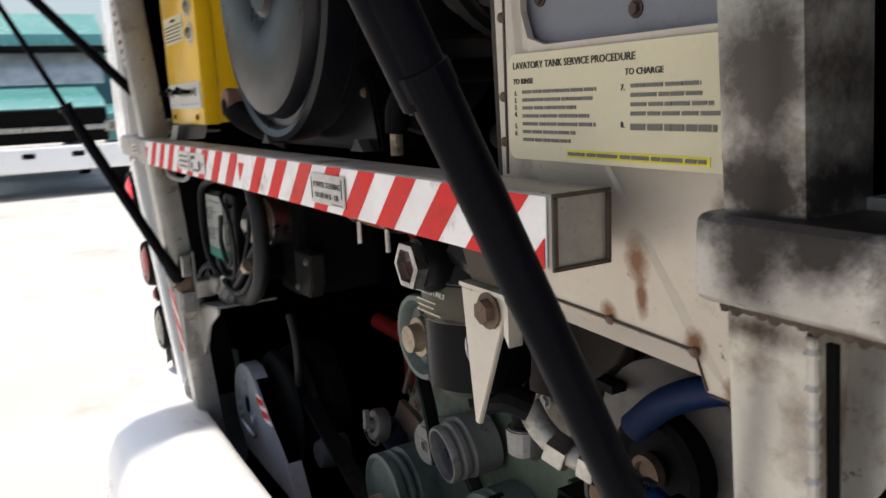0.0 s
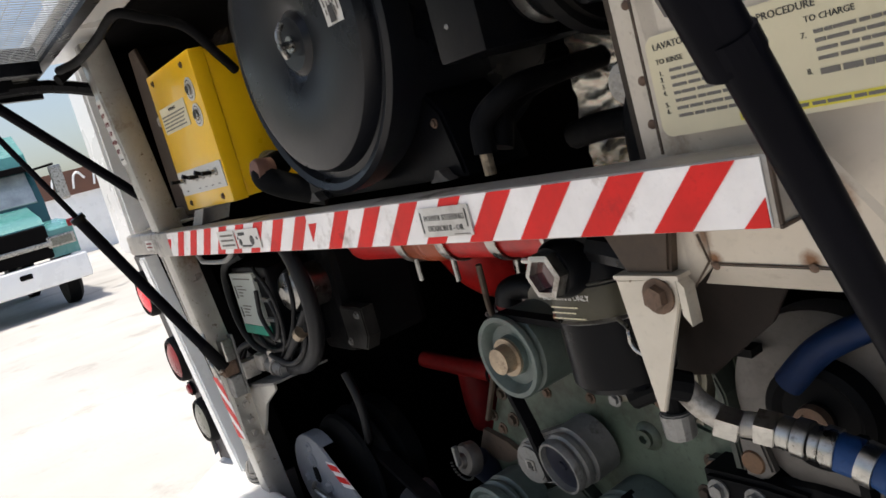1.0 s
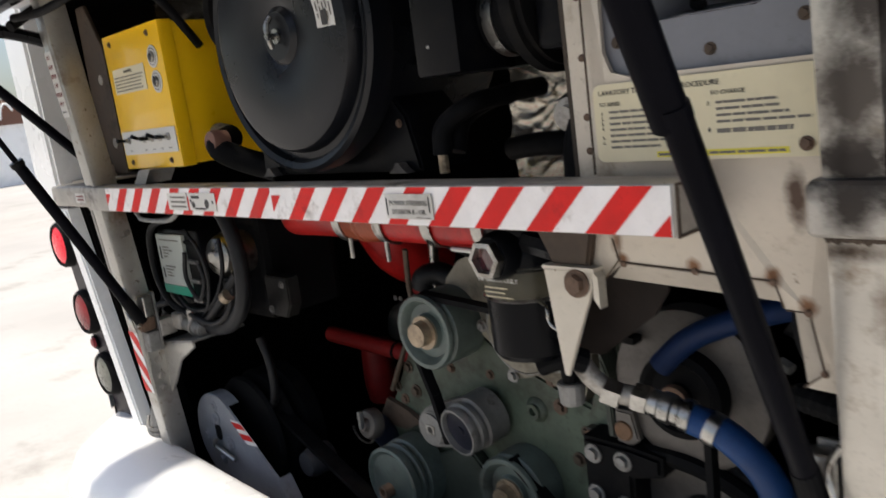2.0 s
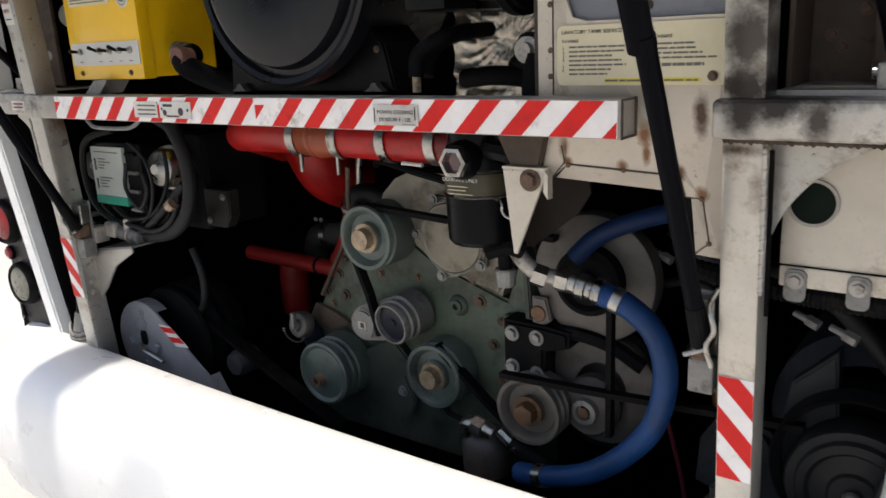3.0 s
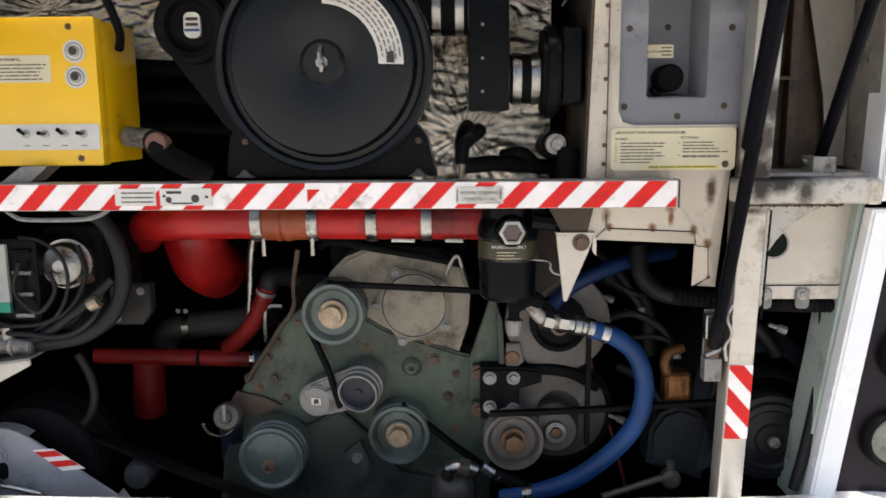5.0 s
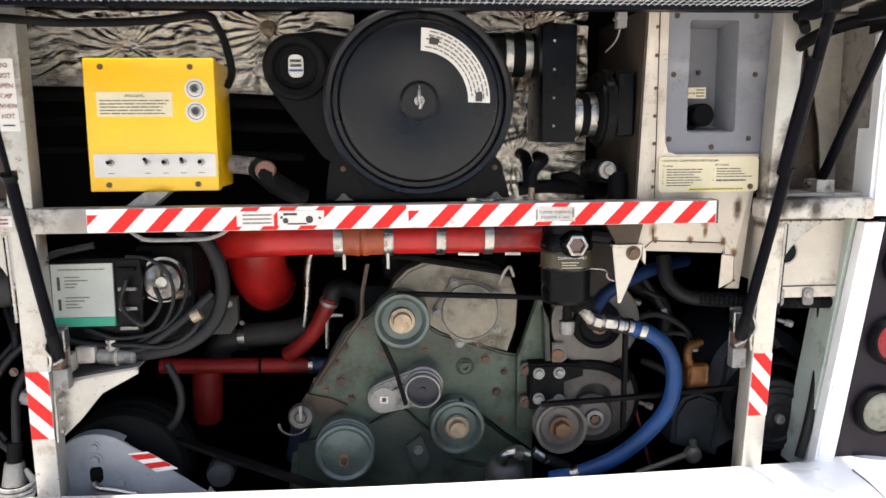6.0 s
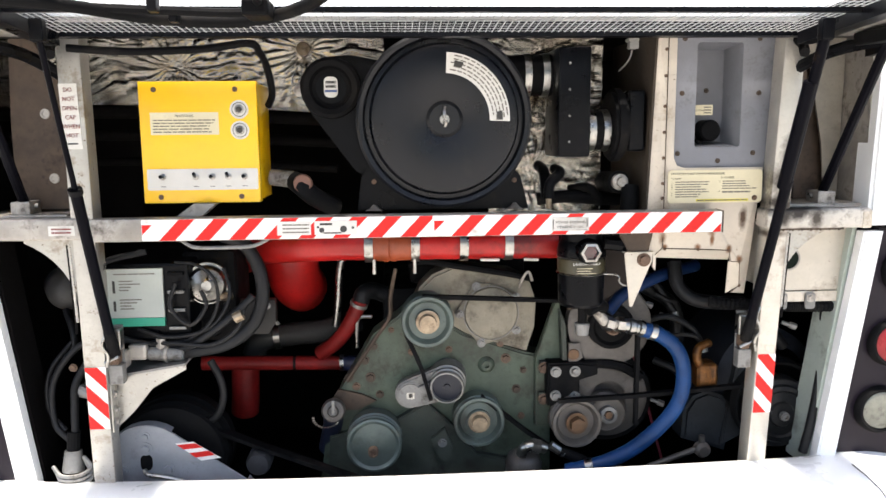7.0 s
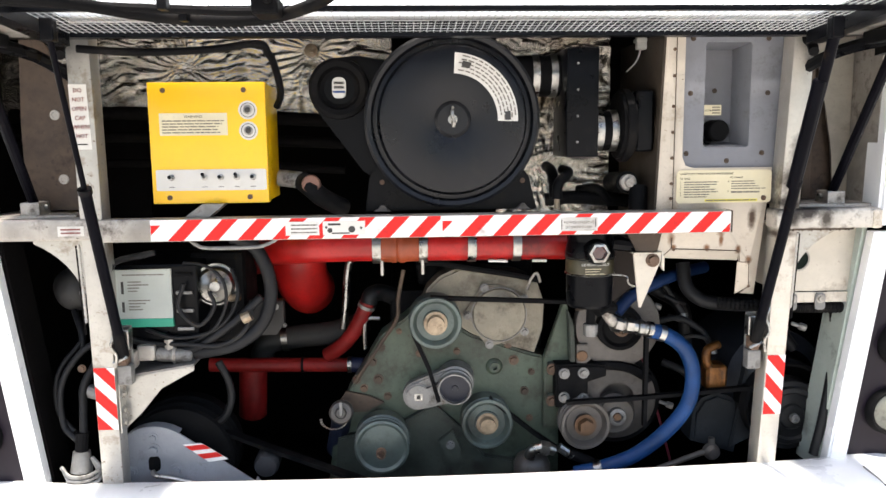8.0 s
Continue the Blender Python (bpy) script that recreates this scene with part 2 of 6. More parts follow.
def part(name, bm, material, parent=None, label="", smooth=False):
    """Links a bmesh drawn in world metres as one mesh, under its thing or part."""
    base = BASE[parent] if parent else Vector((0, 0, 0))
    if parent:
        bmesh.ops.translate(bm, verts=bm.verts, vec=-base)
    bmesh.ops.recalc_face_normals(bm, faces=bm.faces)
    me = bpy.data.meshes.new(name)
    bm.to_mesh(me)
    bm.free()
    me.materials.append(material)
    if smooth:
        for p in me.polygons:
            p.use_smooth = True
        me.set_sharp_from_angle(angle=radians(smooth if smooth > 1 else 38))
    ob = new(name, me)
    if parent:
        ob.parent = parent
    BASE[ob] = base.copy()
    return tagged(ob, label)


def solid(name, bm, material, label, category, group="", kind="", smooth=False):
    """A thing of one mesh, with its origin at its base."""
    co = [v.co for v in bm.verts]
    base = Vector(((min(c.x for c in co) + max(c.x for c in co)) / 2, (min(c.y for c in co) + max(c.y for c in co)) / 2, min(c.z for c in co)))
    bmesh.ops.translate(bm, verts=bm.verts, vec=-base)
    ob = part(name, bm, material, None, "", smooth)
    ob.location = base
    BASE[ob] = base
    return tagged(ob, label, category, group, kind)


def B():
    return bmesh.new()


def box(bm, x0, x1, y0, y1, z0, z1, bev=0.0, seg=2):
    c = Vector(((x0 + x1) / 2, (y0 + y1) / 2, (z0 + z1) / 2))
    r = bmesh.ops.create_cube(bm, size=1, matrix=Matrix.Translation(c) @ Matrix.Diagonal((abs(x1 - x0), abs(y1 - y0), abs(z1 - z0), 1)))
    if bev:
        es = list({e for v in r["verts"] for e in v.link_edges})
        bmesh.ops.bevel(bm, geom=es, offset=bev, segments=seg, affect="EDGES", profile=0.6)
    return bm


def cyl(bm, a, b, r, seg=20, r2=None, bev=0.0):
    a, b = Vector(a), Vector(b)
    d = b - a
    m = Matrix.Translation((a + b) / 2) @ d.to_track_quat("Z", "Y").to_matrix().to_4x4()
    res = bmesh.ops.create_cone(bm, cap_ends=True, segments=seg, radius1=r, radius2=r if r2 is None else r2, depth=d.length, matrix=m)
    if bev:
        es = [e for e in {e for v in res["verts"] for e in v.link_edges} if any(len(f.verts) > 4 for f in e.link_faces)]
        bmesh.ops.bevel(bm, geom=es, offset=bev, segments=2, affect="EDGES")
    return bm


def lathe(bm, c, axis, profile, seg=40):
    """Turns a profile of (radius, distance along the axis) round an axis through c."""
    c = Vector(c)
    m = Vector(axis).to_track_quat("Z", "Y").to_matrix()
    rings = []
    for r, h in profile:
        if r < 1e-6:
            rings.append([bm.verts.new(c + m @ Vector((0, 0, h)))])
        else:
            rings.append([bm.verts.new(c + m @ Vector((r * math.cos(2 * math.pi * k / seg), r * math.sin(2 * math.pi * k / seg), h))) for k in range(seg)])
    for p, q in zip(rings, rings[1:]):
        for k in range(seg):
            k2 = (k + 1) % seg
            vs = [p[k % len(p)], p[k2 % len(p)], q[k2 % len(q)], q[k % len(q)]]
            vs = list(dict.fromkeys(vs))
            if len(vs) > 2:
                bm.faces.new(vs)
    return bm


def smooth_path(pts, sub=8):
    pts = [Vector(p) for p in pts]
    ext = [2 * pts[0] - pts[1], *pts, 2 * pts[-1] - pts[-2]]
    out = []
    for i in range(1, len(ext) - 2):
        p0, p1, p2, p3 = ext[i - 1:i + 3]
        for k in range(sub):
            t = k / sub
            out.append(0.5 * (2 * p1 + (p2 - p0) * t + (2 * p0 - 5 * p1 + 4 * p2 - p3) * t * t + (3 * p1 - p0 - 3 * p2 + p3) * t ** 3))
    out.append(pts[-1])
    return out


def tube(bm, pts, r, seg=12, sub=8, flat=1.0, ripple=0.0):
    """A hose or bar swept along a smooth path."""
    path = smooth_path(pts, sub) if sub > 1 else [Vector(p) for p in pts]
    ref, rings = None, []
    for i, p in enumerate(path):
        d = (path[min(i + 1, len(path) - 1)] - path[max(i - 1, 0)]).normalized()
        if ref is None:
            ref = d.orthogonal().normalized()
        ref = (ref - d * ref.dot(d)).normalized()
        s = d.cross(ref)
        rr = r * (1 + (ripple if i % 2 else 0))
        rings.append([bm.verts.new(p + rr * (math.cos(2 * math.pi * k / seg) * ref + flat * math.sin(2 * math.pi * k / seg) * s)) for k in range(seg)])
    for a, b in zip(rings, rings[1:]):
        for k in range(seg):
            bm.faces.new((a[k], a[(k + 1) % seg], b[(k + 1) % seg], b[k]))
    bm.faces.new(rings[0][::-1])
    bm.faces.new(rings[-1])
    return bm


def prism(bm, poly, y0, y1, bev=0.0):
    """A plate with an outline in x and z, from depth y0 to y1."""
    a = [bm.verts.new((x, y0, z)) for x, z in poly]
    b = [bm.verts.new((x, y1, z)) for x, z in poly]
    n = len(poly)
    fs = [bm.faces.new(a), bm.faces.new(b[::-1])]
    for k in range(n):
        fs.append(bm.faces.new((a[(k + 1) % n], a[k], b[k], b[(k + 1) % n])))
    if bev:
        bmesh.ops.recalc_face_normals(bm, faces=fs)
        bmesh.ops.bevel(bm, geom=list(fs[0].edges), offset=bev, segments=2, affect="EDGES")
    return bm


def frame_plate(bm, x0, x1, z0, z1, hx0, hx1, hz0, hz1, y0, y1):
    """A plate with one rectangular opening through it."""
    o = [(x0, z0), (x1, z0), (x1, z1), (x0, z1)]
    h = [(hx0, hz0), (hx1, hz0), (hx1, hz1), (hx0, hz1)]
    of, ob_, hf, hb_ = ([bm.verts.new((x, y, z)) for x, z in l] for l, y in ((o, y0), (o, y1), (h, y0), (h, y1)))
    for k in range(4):
        n = (k + 1) % 4
        bm.faces.new((of[k], of[n], hf[n], hf[k]))
        bm.faces.new((ob_[n], ob_[k], hb_[k], hb_[n]))
        bm.faces.new((of[n], of[k], ob_[k], ob_[n]))
        bm.faces.new((hf[k], hf[n], hb_[n], hb_[k]))
    return bm


def round_rect(x0, x1, z0, z1, r, n=5):
    out = []
    for cx, cz, a0 in ((x1 - r, z1 - r, 0), (x0 + r, z1 - r, 90), (x0 + r, z0 + r, 180), (x1 - r, z0 + r, 270)):
        out += [(cx + r * math.cos(radians(a0 + 90 * k / n)), cz + r * math.sin(radians(a0 + 90 * k / n))) for k in range(n + 1)]
    return out


def disc_poly(cx, cz, r, n=24):
    return [(cx + r * math.cos(2 * math.pi * k / n), cz + r * math.sin(2 * math.pi * k / n)) for k in range(n)]


def words(text, x, y, z, size, material, parent, name="lettering", centre=True, spin=0.0, wide=1.0):
    """Lettering that faces the back of the coach, on the plane at depth y."""
    cu = bpy.data.curves.new("text", "FONT")
    cu.body, cu.size, cu.extrude = text, size, 0.0003
    cu.resolution_u = 2
    if centre:
        cu.align_x = "CENTER"
    tmp = new("text", cu)
    bpy.context.view_layer.update()
    me = bpy.data.meshes.new_from_object(tmp.evaluated_get(bpy.context.evaluated_depsgraph_get()))
    bpy.data.objects.remove(tmp)
    bm = B()
    bm.from_mesh(me)
    bpy.data.meshes.remove(me)
    bmesh.ops.transform(bm, verts=bm.verts, matrix=pose(x, y, z, 90, 0, 0) @ pose(0, 0, 0, 0, 0, spin) @ Matrix.Diagonal((wide, 1, 1, 1)))
    return part(name, bm, material, parent)


def bars(name, x0, x1, z0, z1, rows, y, material, parent, seed=1, fill=0.45, gap=0.0):
    """Rows of plain bars for writing too small to read."""
    rng = random.Random(seed)
    bm = B()
    h = (z1 - z0) / rows
    for k in range(rows):
        x, zc = x0, z1 - (k + 0.5) * h
        end = x1 - (x1 - x0) * gap * rng.random()
        while x < end - 1e-4:
            w = min(end - x, (x1 - x0) * rng.uniform(0.06, 0.18))
            box(bm, x, x + w * 0.88, y - 0.0004, y, zc - h * fill / 2, zc + h * fill / 2)
            x += w
    return part(name, bm, material, parent)


def bolt(name, c, r, material, parent, axis=(0, -1, 0), h=None, label=""):
    """A hexagon head on a washer."""
    h = h or r * 0.9
    bm = lathe(B(), c, axis, [(0, 0), (r * 1.45, 0), (r * 1.45, h * 0.25), (0, h * 0.25)], 18)
    d = Vector(axis).normalized()
    cyl(bm, Vector(c) + d * h * 0.25, Vector(c) + d * h, r, 6, r * 0.94)
    return part(name, bm, material, parent, label)


def rivet(c, r, material, parent, axis=(0, -1, 0), name="rivet"):
    return part(name, lathe(B(), c, axis, [(r, 0), (r * 0.8, r * 0.35), (0, r * 0.5)], 10), material, parent, smooth=60)


# ---- the ground and the far yard ----
bm = B()
bmesh.ops.create_grid(bm, x_segments=40, y_segments=40, size=400)
ground = part("ground", bm, CONC)
tagged(ground, "pale sunlit concrete yard with faint stains", "ground", kind="structure")

# ---- the coach's body ----
coach = thing("coach", (0, 0.5, 0), "white coach with its rear engine door raised", "coach")


def shell():
    bm = B()
    box(bm, -1.19, 1.19, 0.035, 0.075, 1.70, 3.42, 0.012)
    return bm


part("rear_wall", shell(), WHITE, coach, "glossy white rear panel")
part("roof", box(B(), -1.275, 1.275, 0.08, 11.5, 3.38, 3.46, 0.02), WHITE, coach)
for s in (-1, 1):
    part("side_wall", box(B(), s * 1.245, s * 1.28, 0.31, 11.5, 0.35, 3.375, 0.01), WHITE, coach, "white side panel")
    bm = prism(B(), [(s * 1.030, 1.205), (s * 1.188, 1.205), (s * 1.188, 1.695), (s * 1.045, 1.695)], 0.025, 0.10, 0.008)
    part("corner_panel", bm, WHITE, coach, "white upper corner panel")
    # corner column that curves round to the side
    bm = B()
    cols = []
    for k in range(9):
        a = radians(90 * k / 8)
        px, py = 1.1885 + 0.0885 * math.sin(a), 0.085 + 0.225 * (1 - math.cos(a))
        cols.append([bm.verts.new((s * px, py, z)) for z in (0.6, 3.4)])
    for a, b in zip(cols, cols[1:]):
        bm.faces.new((a[0], b[0], b[1], a[1]))
    part("corner_column", bm, WHITE, coach)


def lean(z):
    """Depth of the leaning rear corner at a height."""
    return 0.030 + (1.19 - z) * 0.085


def leaning(bm, poly, y0, y1):
    """A plate with its outline in x and z that follows the lean of the corner."""
    n0 = len(bm.verts)
    prism(bm, poly, y0, y1, 0.005)
    for v in bm.verts:
        v.co.y += lean(v.co.z)
    return bm


def bumper_mesh():
    bm = B()
    prof = [(0.085, 0.40), (0.085, 0.586), (0.07, 0.596), (0.0, 0.597), (-0.07, 0.588), (-0.115, 0.565), (-0.14, 0.52), (-0.150, 0.44), (-0.150, 0.32), (-0.13, 0.25), (-0.05, 0.23), (0.085, 0.23)]
    rings = []
    for k in range(53):
        x = -1.235 + 2.47 * k / 52
        e = max(0.0, (abs(x) - 0.91) / 0.325)
        off = 0.24 * e ** 2.2 + 0.012 * (x / 1.0) ** 2
        lift = 0.010 * min(1, abs(x)) ** 2
        rings.append([bm.verts.new((x, y + off, z + lift)) for y, z in prof])
    n = len(prof)
    for a, b in zip(rings, rings[1:]):
        for j in range(n):
            bm.faces.new((a[j], a[(j + 1) % n], b[(j + 1) % n], b[j]))
    bm.faces.new(rings[0])
    bm.faces.new(rings[-1][::-1])
    return bm


for s in (-1, 1):
    part("edge_trim", leaning(B(), [(s * 1.027, 1.19), (s * 1.075, 1.19), (s * 1.020, 0.575), (s * 0.970, 0.575)], 0.0, 0.035), WHITE, coach, "white edge trim beside the tail lamps")
    part("opening_lip", leaning(B(), [(s * 1.020, 1.20), (s * 1.031, 1.20), (s * 0.975, 0.56), (s * 0.964, 0.56)], 0.036, 0.14), NEARBLACK if s < 0 else mat("pale_green_lip", (0.42, 0.47, 0.42), 0.6, 0, 0.12, 8, 0.1, 80, stain=(0.2, 0.21, 0.18), amount=0.3), coach, "near-black inner lip" if s < 0 else "pale green inner lip")
    part("lamp_panel", leaning(B(), [(s * 1.076, 1.195), (s * 1.187, 1.195), (s * 1.187, 0.575), (s * 1.021, 0.575)], 0.018, 0.05), PLUM, coach, "dark plum tail lamp panel")

bumper = part("bumper", bumper_mesh(), WHITE, coach, "rounded white rear bumper", smooth=50)
for s in (1,):
    part("bumper_seam", tube(B(), [(s * 1.03, 0.02, 0.607), (s * 1.032, -0.055, 0.600), (s * 1.045, -0.098, 0.573), (s * 1.055, -0.115, 0.50)], 0.002, 6), ALU, bumper)

# lining that closes the engine bay
bay = thing("bay_lining", (0, 0.6, 0.25), "near-black lining that closes the engine bay", "lining", kind="structure")
part("back_wall", box(B(), -1.24, 1.24, 1.30, 1.34, 0.2, 1.70), NEARBLACK, bay)
part("bay_floor", box(B(), -1.24, 1.24, 0.10, 1.30, 0.22, 0.25), NEARBLACK, bay)
part("bay_ceiling", box(B(), -1.24, 1.24, 0.085, 1.30, 1.70, 1.73), NEARBLACK, bay)
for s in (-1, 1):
    part("bay_side", box(B(), s * 1.20, s * 1.24, 0.11, 1.30, 0.25, 1.70), NEARBLACK, bay)

# ---- frame posts and crossbars ----
def tilted(bm):
    """Leans what is drawn upright to the slope of the coach's back."""
    for v in bm.verts:
        v.co.y += (0.85 - v.co.z) * 0.085
    return bm


for s in (-1, 1):
    xa, xb = (0.783, 0.832) if s > 0 else (-0.829, -0.778)
    post = thing("frame_post", ((xa + xb) / 2, 0.08, 0.40), "bare worn steel frame post with a striped warning tape", "post", "frame posts")
    body = part("tube", tilted(box(B(), xa, xb, 0.05, 0.105, 0.40, 1.66, 0.006)), STEELR if s > 0 else STEEL, post, smooth=30)
    z0, z1 = (0.735, 0.889) if s > 0 else (0.744, 0.899)
    tape = part("warning_tape", tilted(box(B(), xa + 0.003, xb - 0.001, 0.0488, 0.0498, z0, z1)), TAPE_W, post, "red and white striped tape")
    # red stripes, falling to the right
    for k in range(-1, 3):
        zt = z1 - 0.044 + 0.073 * (1 - k)
        bm = prism(B(), [(xa + 0.003, zt), (xa + 0.003, zt - 0.037), (xb - 0.001, zt - 0.087), (xb - 0.001, zt - 0.050)], 0.0478, 0.0487)
        for lim, nz in ((z0, -1), (z1, 1)):
            bmesh.ops.bisect_plane(bm, geom=bm.verts[:] + bm.edges[:] + bm.faces[:], plane_co=(0, 0, lim), plane_no=(0, 0, nz), clear_outer=True)
        if len(bm.verts) > 3:
            part("red_stripe", tilted(bm), TAPE_R, tape)
        else:
            bm.free()
    if s < 0:
        for ob in (body, tape, *tape.children):
            for v in ob.data.vertices:
                v.co.x += (v.co.z + 0.40 - 0.82) * 0.022
    # weld beads and bolts
    bx = xb + 0.001 if s > 0 else xa
    bead = [(0.0012, 0.0)]
    for k in range(30):
        bead += [(0.0038 + 0.0008 * math.sin(k * 2.3), 0.003 + k * 0.0062), (0.0027, 0.006 + k * 0.0062)]
    part("weld_bead", tilted(lathe(B(), (bx, 0.052, 1.008), (0, 0, 1), bead, 8)), GRIMYR, post, smooth=True)
    part("edge_gap", tilted(box(B(), bx + s * 0.004, bx + s * 0.009, 0.056, 0.06, 0.98, 1.19)), NEARBLACK, post)
    # latch with a bent spring
    lx = xa - 0.022 if s > 0 else xb + 0.022
    latch = thing("door_latch", (lx, 0.07, 0.86), "zinc plated spring latch on the frame post", "latch", "door latches")
    part("upper_block", box(B(), lx - 0.020, lx + 0.012, 0.060, 0.085, 0.935, 0.985, 0.004), CHROME, latch, "zinc upper block")
    part("lower_block", box(B(), lx - 0.020, lx + 0.014, 0.056, 0.085, 0.852, 0.900, 0.004), ALU, latch, "zinc lower block")
    part("back_plate", box(B(), lx - 0.016, lx + 0.010, 0.086, 0.092, 0.85, 0.99, 0.002), ALU, latch)
    part("keeper", box(B(), lx - 0.015, lx + 0.006, 0.050, 0.085, 0.9005, 0.9345, 0.005), RUST, latch, "oily brown keeper")
    part("spring", tube(B(), [(lx + s * 0.016, 0.042, 0.90), (lx + s * 0.010, 0.035, 0.93), (lx + s * 0.02, 0.032, 0.955), (lx + s * 0.012, 0.036, 0.985), (lx + s * 0.022, 0.04, 1.01)], 0.0035, 8), CHROME, latch, smooth=True)
    bolt("bolt", (lx - 0.004, 0.0495, 0.917), 0.007, RUST, latch)
    part("pin", cyl(B(), (lx - 0.022, 0.046, 0.909), (lx + 0.010, 0.046, 0.924), 0.004, 8), CHROME, latch)

crossR = thing("side_crossbar", (0.93, 0.075, 1.198), "grimy welded steel crossbar", "crossbar", "side crossbars")
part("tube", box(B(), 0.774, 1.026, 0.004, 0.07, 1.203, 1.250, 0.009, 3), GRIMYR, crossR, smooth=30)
part("end_cap", box(B(), 1.002, 1.0265, 0.0015, 0.07, 1.202, 1.247, 0.006), PANEL, crossR)
bead = [(0.001, 0.0)]
for k in range(24):
    bead += [(0.0050 + 0.0012 * math.sin(k * 2.1), 0.003 + k * 0.0075), (0.0032, 0.0065 + k * 0.0075)]
part("weld_bead", lathe(B(), (0.785, 0.016, 1.202), (1, 0, 0), bead, 8), BROWN, crossR, smooth=True)


def gusset(sx):
    """Corner plate between post and crossbar with a long curved edge."""
    arc = [((1 - t) ** 2 * 0.942 + 2 * t * (1 - t) * 0.862 + t * t * 0.836, (1 - t) ** 2 * 1.192 + 2 * t * (1 - t) * 1.155 + t * t * 1.078) for t in (k / 8 for k in range(9))]
    return prism(B(), [(sx * x, z) for x, z in [(0.832, 1.078), (0.832, 1.199), (0.942, 1.199)] + arc], 0.055, 0.062)


part("gusset", gusset(1), STEEL, crossR)
crossL = thing("side_crossbar", (-0.85, 0.075, 1.203), "grimy welded steel crossbar with a small label", "crossbar", "side crossbars")
part("tube", box(B(), -1.03, -0.774, 0.008, 0.075, 1.203, 1.252, 0.009, 3), GRIMY, crossL, smooth=30)
part("gusset", gusset(-1), STEEL, crossL)
lab = part("label", box(B(), -0.865, -0.808, 0.0066, 0.0078, 1.214, 1.236), LABELW, crossL, "small white label")
bars("writing", -0.858, -0.815, 1.217, 1.233, 2, 0.0064, INKR, lab, 5)

# ---- the hazard bar ----
hazard = thing("hazard_bar", (0, 0.025, 1.2), "steel crossbar with red and white hazard tape", "crossbar")
part("tube", box(B(), -0.7735, 0.664, 0.0012, 0.050, 1.1985, 1.2495, 0.004), GRIMY, hazard, "worn grey tube", smooth=30)
weld = B()
for y0, y1, z0, z1 in ((0.001, 0.05, 1.1985, 1.2015), (0.001, 0.05, 1.2465, 1.2495), (0.001, 0.005, 1.2015, 1.2465), (0.046, 0.05, 1.2015, 1.2465)):
    box(weld, 0.6635, 0.6662, y0, y1, z0, z1, 0.001)
part("end_weld", weld, BROWN, hazard, "brown weld round the tube's end")
tape = part("hazard_tape", box(B(), -0.66, 0.66, -0.0004, 0.0006, 1.2005, 1.2475), TAPE_W, hazard, "white reflective tape")


def stripe(x, lo, hi, w=0.0345):
    """One red stripe that leans to the right, cut off at the tape's ends."""
    z0, z1, lean = 1.2005, 1.2475, 0.045
    poly = [(x, z0), (x + w, z0), (x + w + lean, z1), (x + lean, z1)]
    bm = prism(B(), poly, -0.0014, -0.0005)
    for lim, nx in ((lo, -1), (hi, 1)):
        bmesh.ops.bisect_plane(bm, geom=bm.verts[:] + bm.edges[:] + bm.faces[:], plane_co=(lim, 0, 0), plane_no=(nx, 0, 0), clear_outer=True)
    if len(bm.verts) > 3:
        part("red_stripe", bm, TAPE_R, tape)
    else:
        bm.free()


for k in range(9):
    stripe(0.0307 + 0.0761 * k, -0.006, 0.659)
for k in range(9):
    stripe(-0.6226 + 0.0768 * k, -0.659, -0.012)
part("torn_corner", prism(B(), [(-0.659, 1.214), (-0.659, 1.236), (-0.637, 1.236)], -0.0014, -0.0005), TAPE_R, tape)
part("torn_corner", prism(B(), [(-0.008, 1.236), (0.016, 1.236), (-0.008, 1.212)], -0.0014, -0.0005), TAPE_R, tape)
for x0, x1, ttl in ((-0.361, -0.286, 0), (-0.278, -0.183, 1), (0.262, 0.348, 2)):
    lab = part("sticker", box(B(), x0, x1, -0.0035, -0.0022, 1.2085, 1.2395), LABELW, hazard, "worn white sticker with black print")
    if ttl == 2:
        words("POWER STEERING", (x0 + x1) / 2, -0.0037, 1.2255, 0.0085, INK, lab, wide=1.0)
        words("DEXRON II - OIL", (x0 + x1) / 2, -0.0037, 1.2145, 0.0085, INK, lab, wide=1.0)
        bars("worn_print", x1 - 0.03, x1 - 0.004, 1.2093, 1.2115, 1, -0.0036, INKG, lab, 3)
        part("bracket_mark", box(B(), x0 + 0.002, x0 + 0.004, -0.0040, -0.0036, 1.213, 1.235), INK, lab)
        part("bracket_mark", box(B(), x1 - 0.006, x1 - 0.004, -0.0040, -0.0036, 1.217, 1.236), INK, lab)
    elif ttl == 1:
        bm = B()
        for bx, bz, br in ((x0 + 0.008, 1.226, 0.003), (x0 + 0.016, 1.219, 0.006), (x0 + 0.065, 1.221, 0.008), (x0 + 0.086, 1.224, 0.003)):
            cyl(bm, (bx, -0.0040, bz), (bx, -0.0036, bz), br, 9)
        box(bm, x0 + 0.012, x0 + 0.04, -0.0040, -0.0036, 1.230, 1.235)
        box(bm, x0 + 0.02, x0 + 0.06, -0.0040, -0.0036, 1.211, 1.214)
        part("worn_print", bm, INK, lab)
    else:
        bars("worn_print", x0 + 0.012, x1 - 0.004, 1.211, 1.236, 3, -0.0036, INKG, lab, 8, 0.4)
# grab loop under the bar
part("grab_loop", tube(B(), [(-0.58, 0.02, 1.199), (-0.565, 0.02, 1.188), (-0.54, 0.018, 1.181), (-0.44, 0.018, 1.181), (-0.405, 0.02, 1.188), (-0.385, 0.02, 1.199)], 0.0045, 8), ALU, hazard, "bare metal loop", smooth=True)

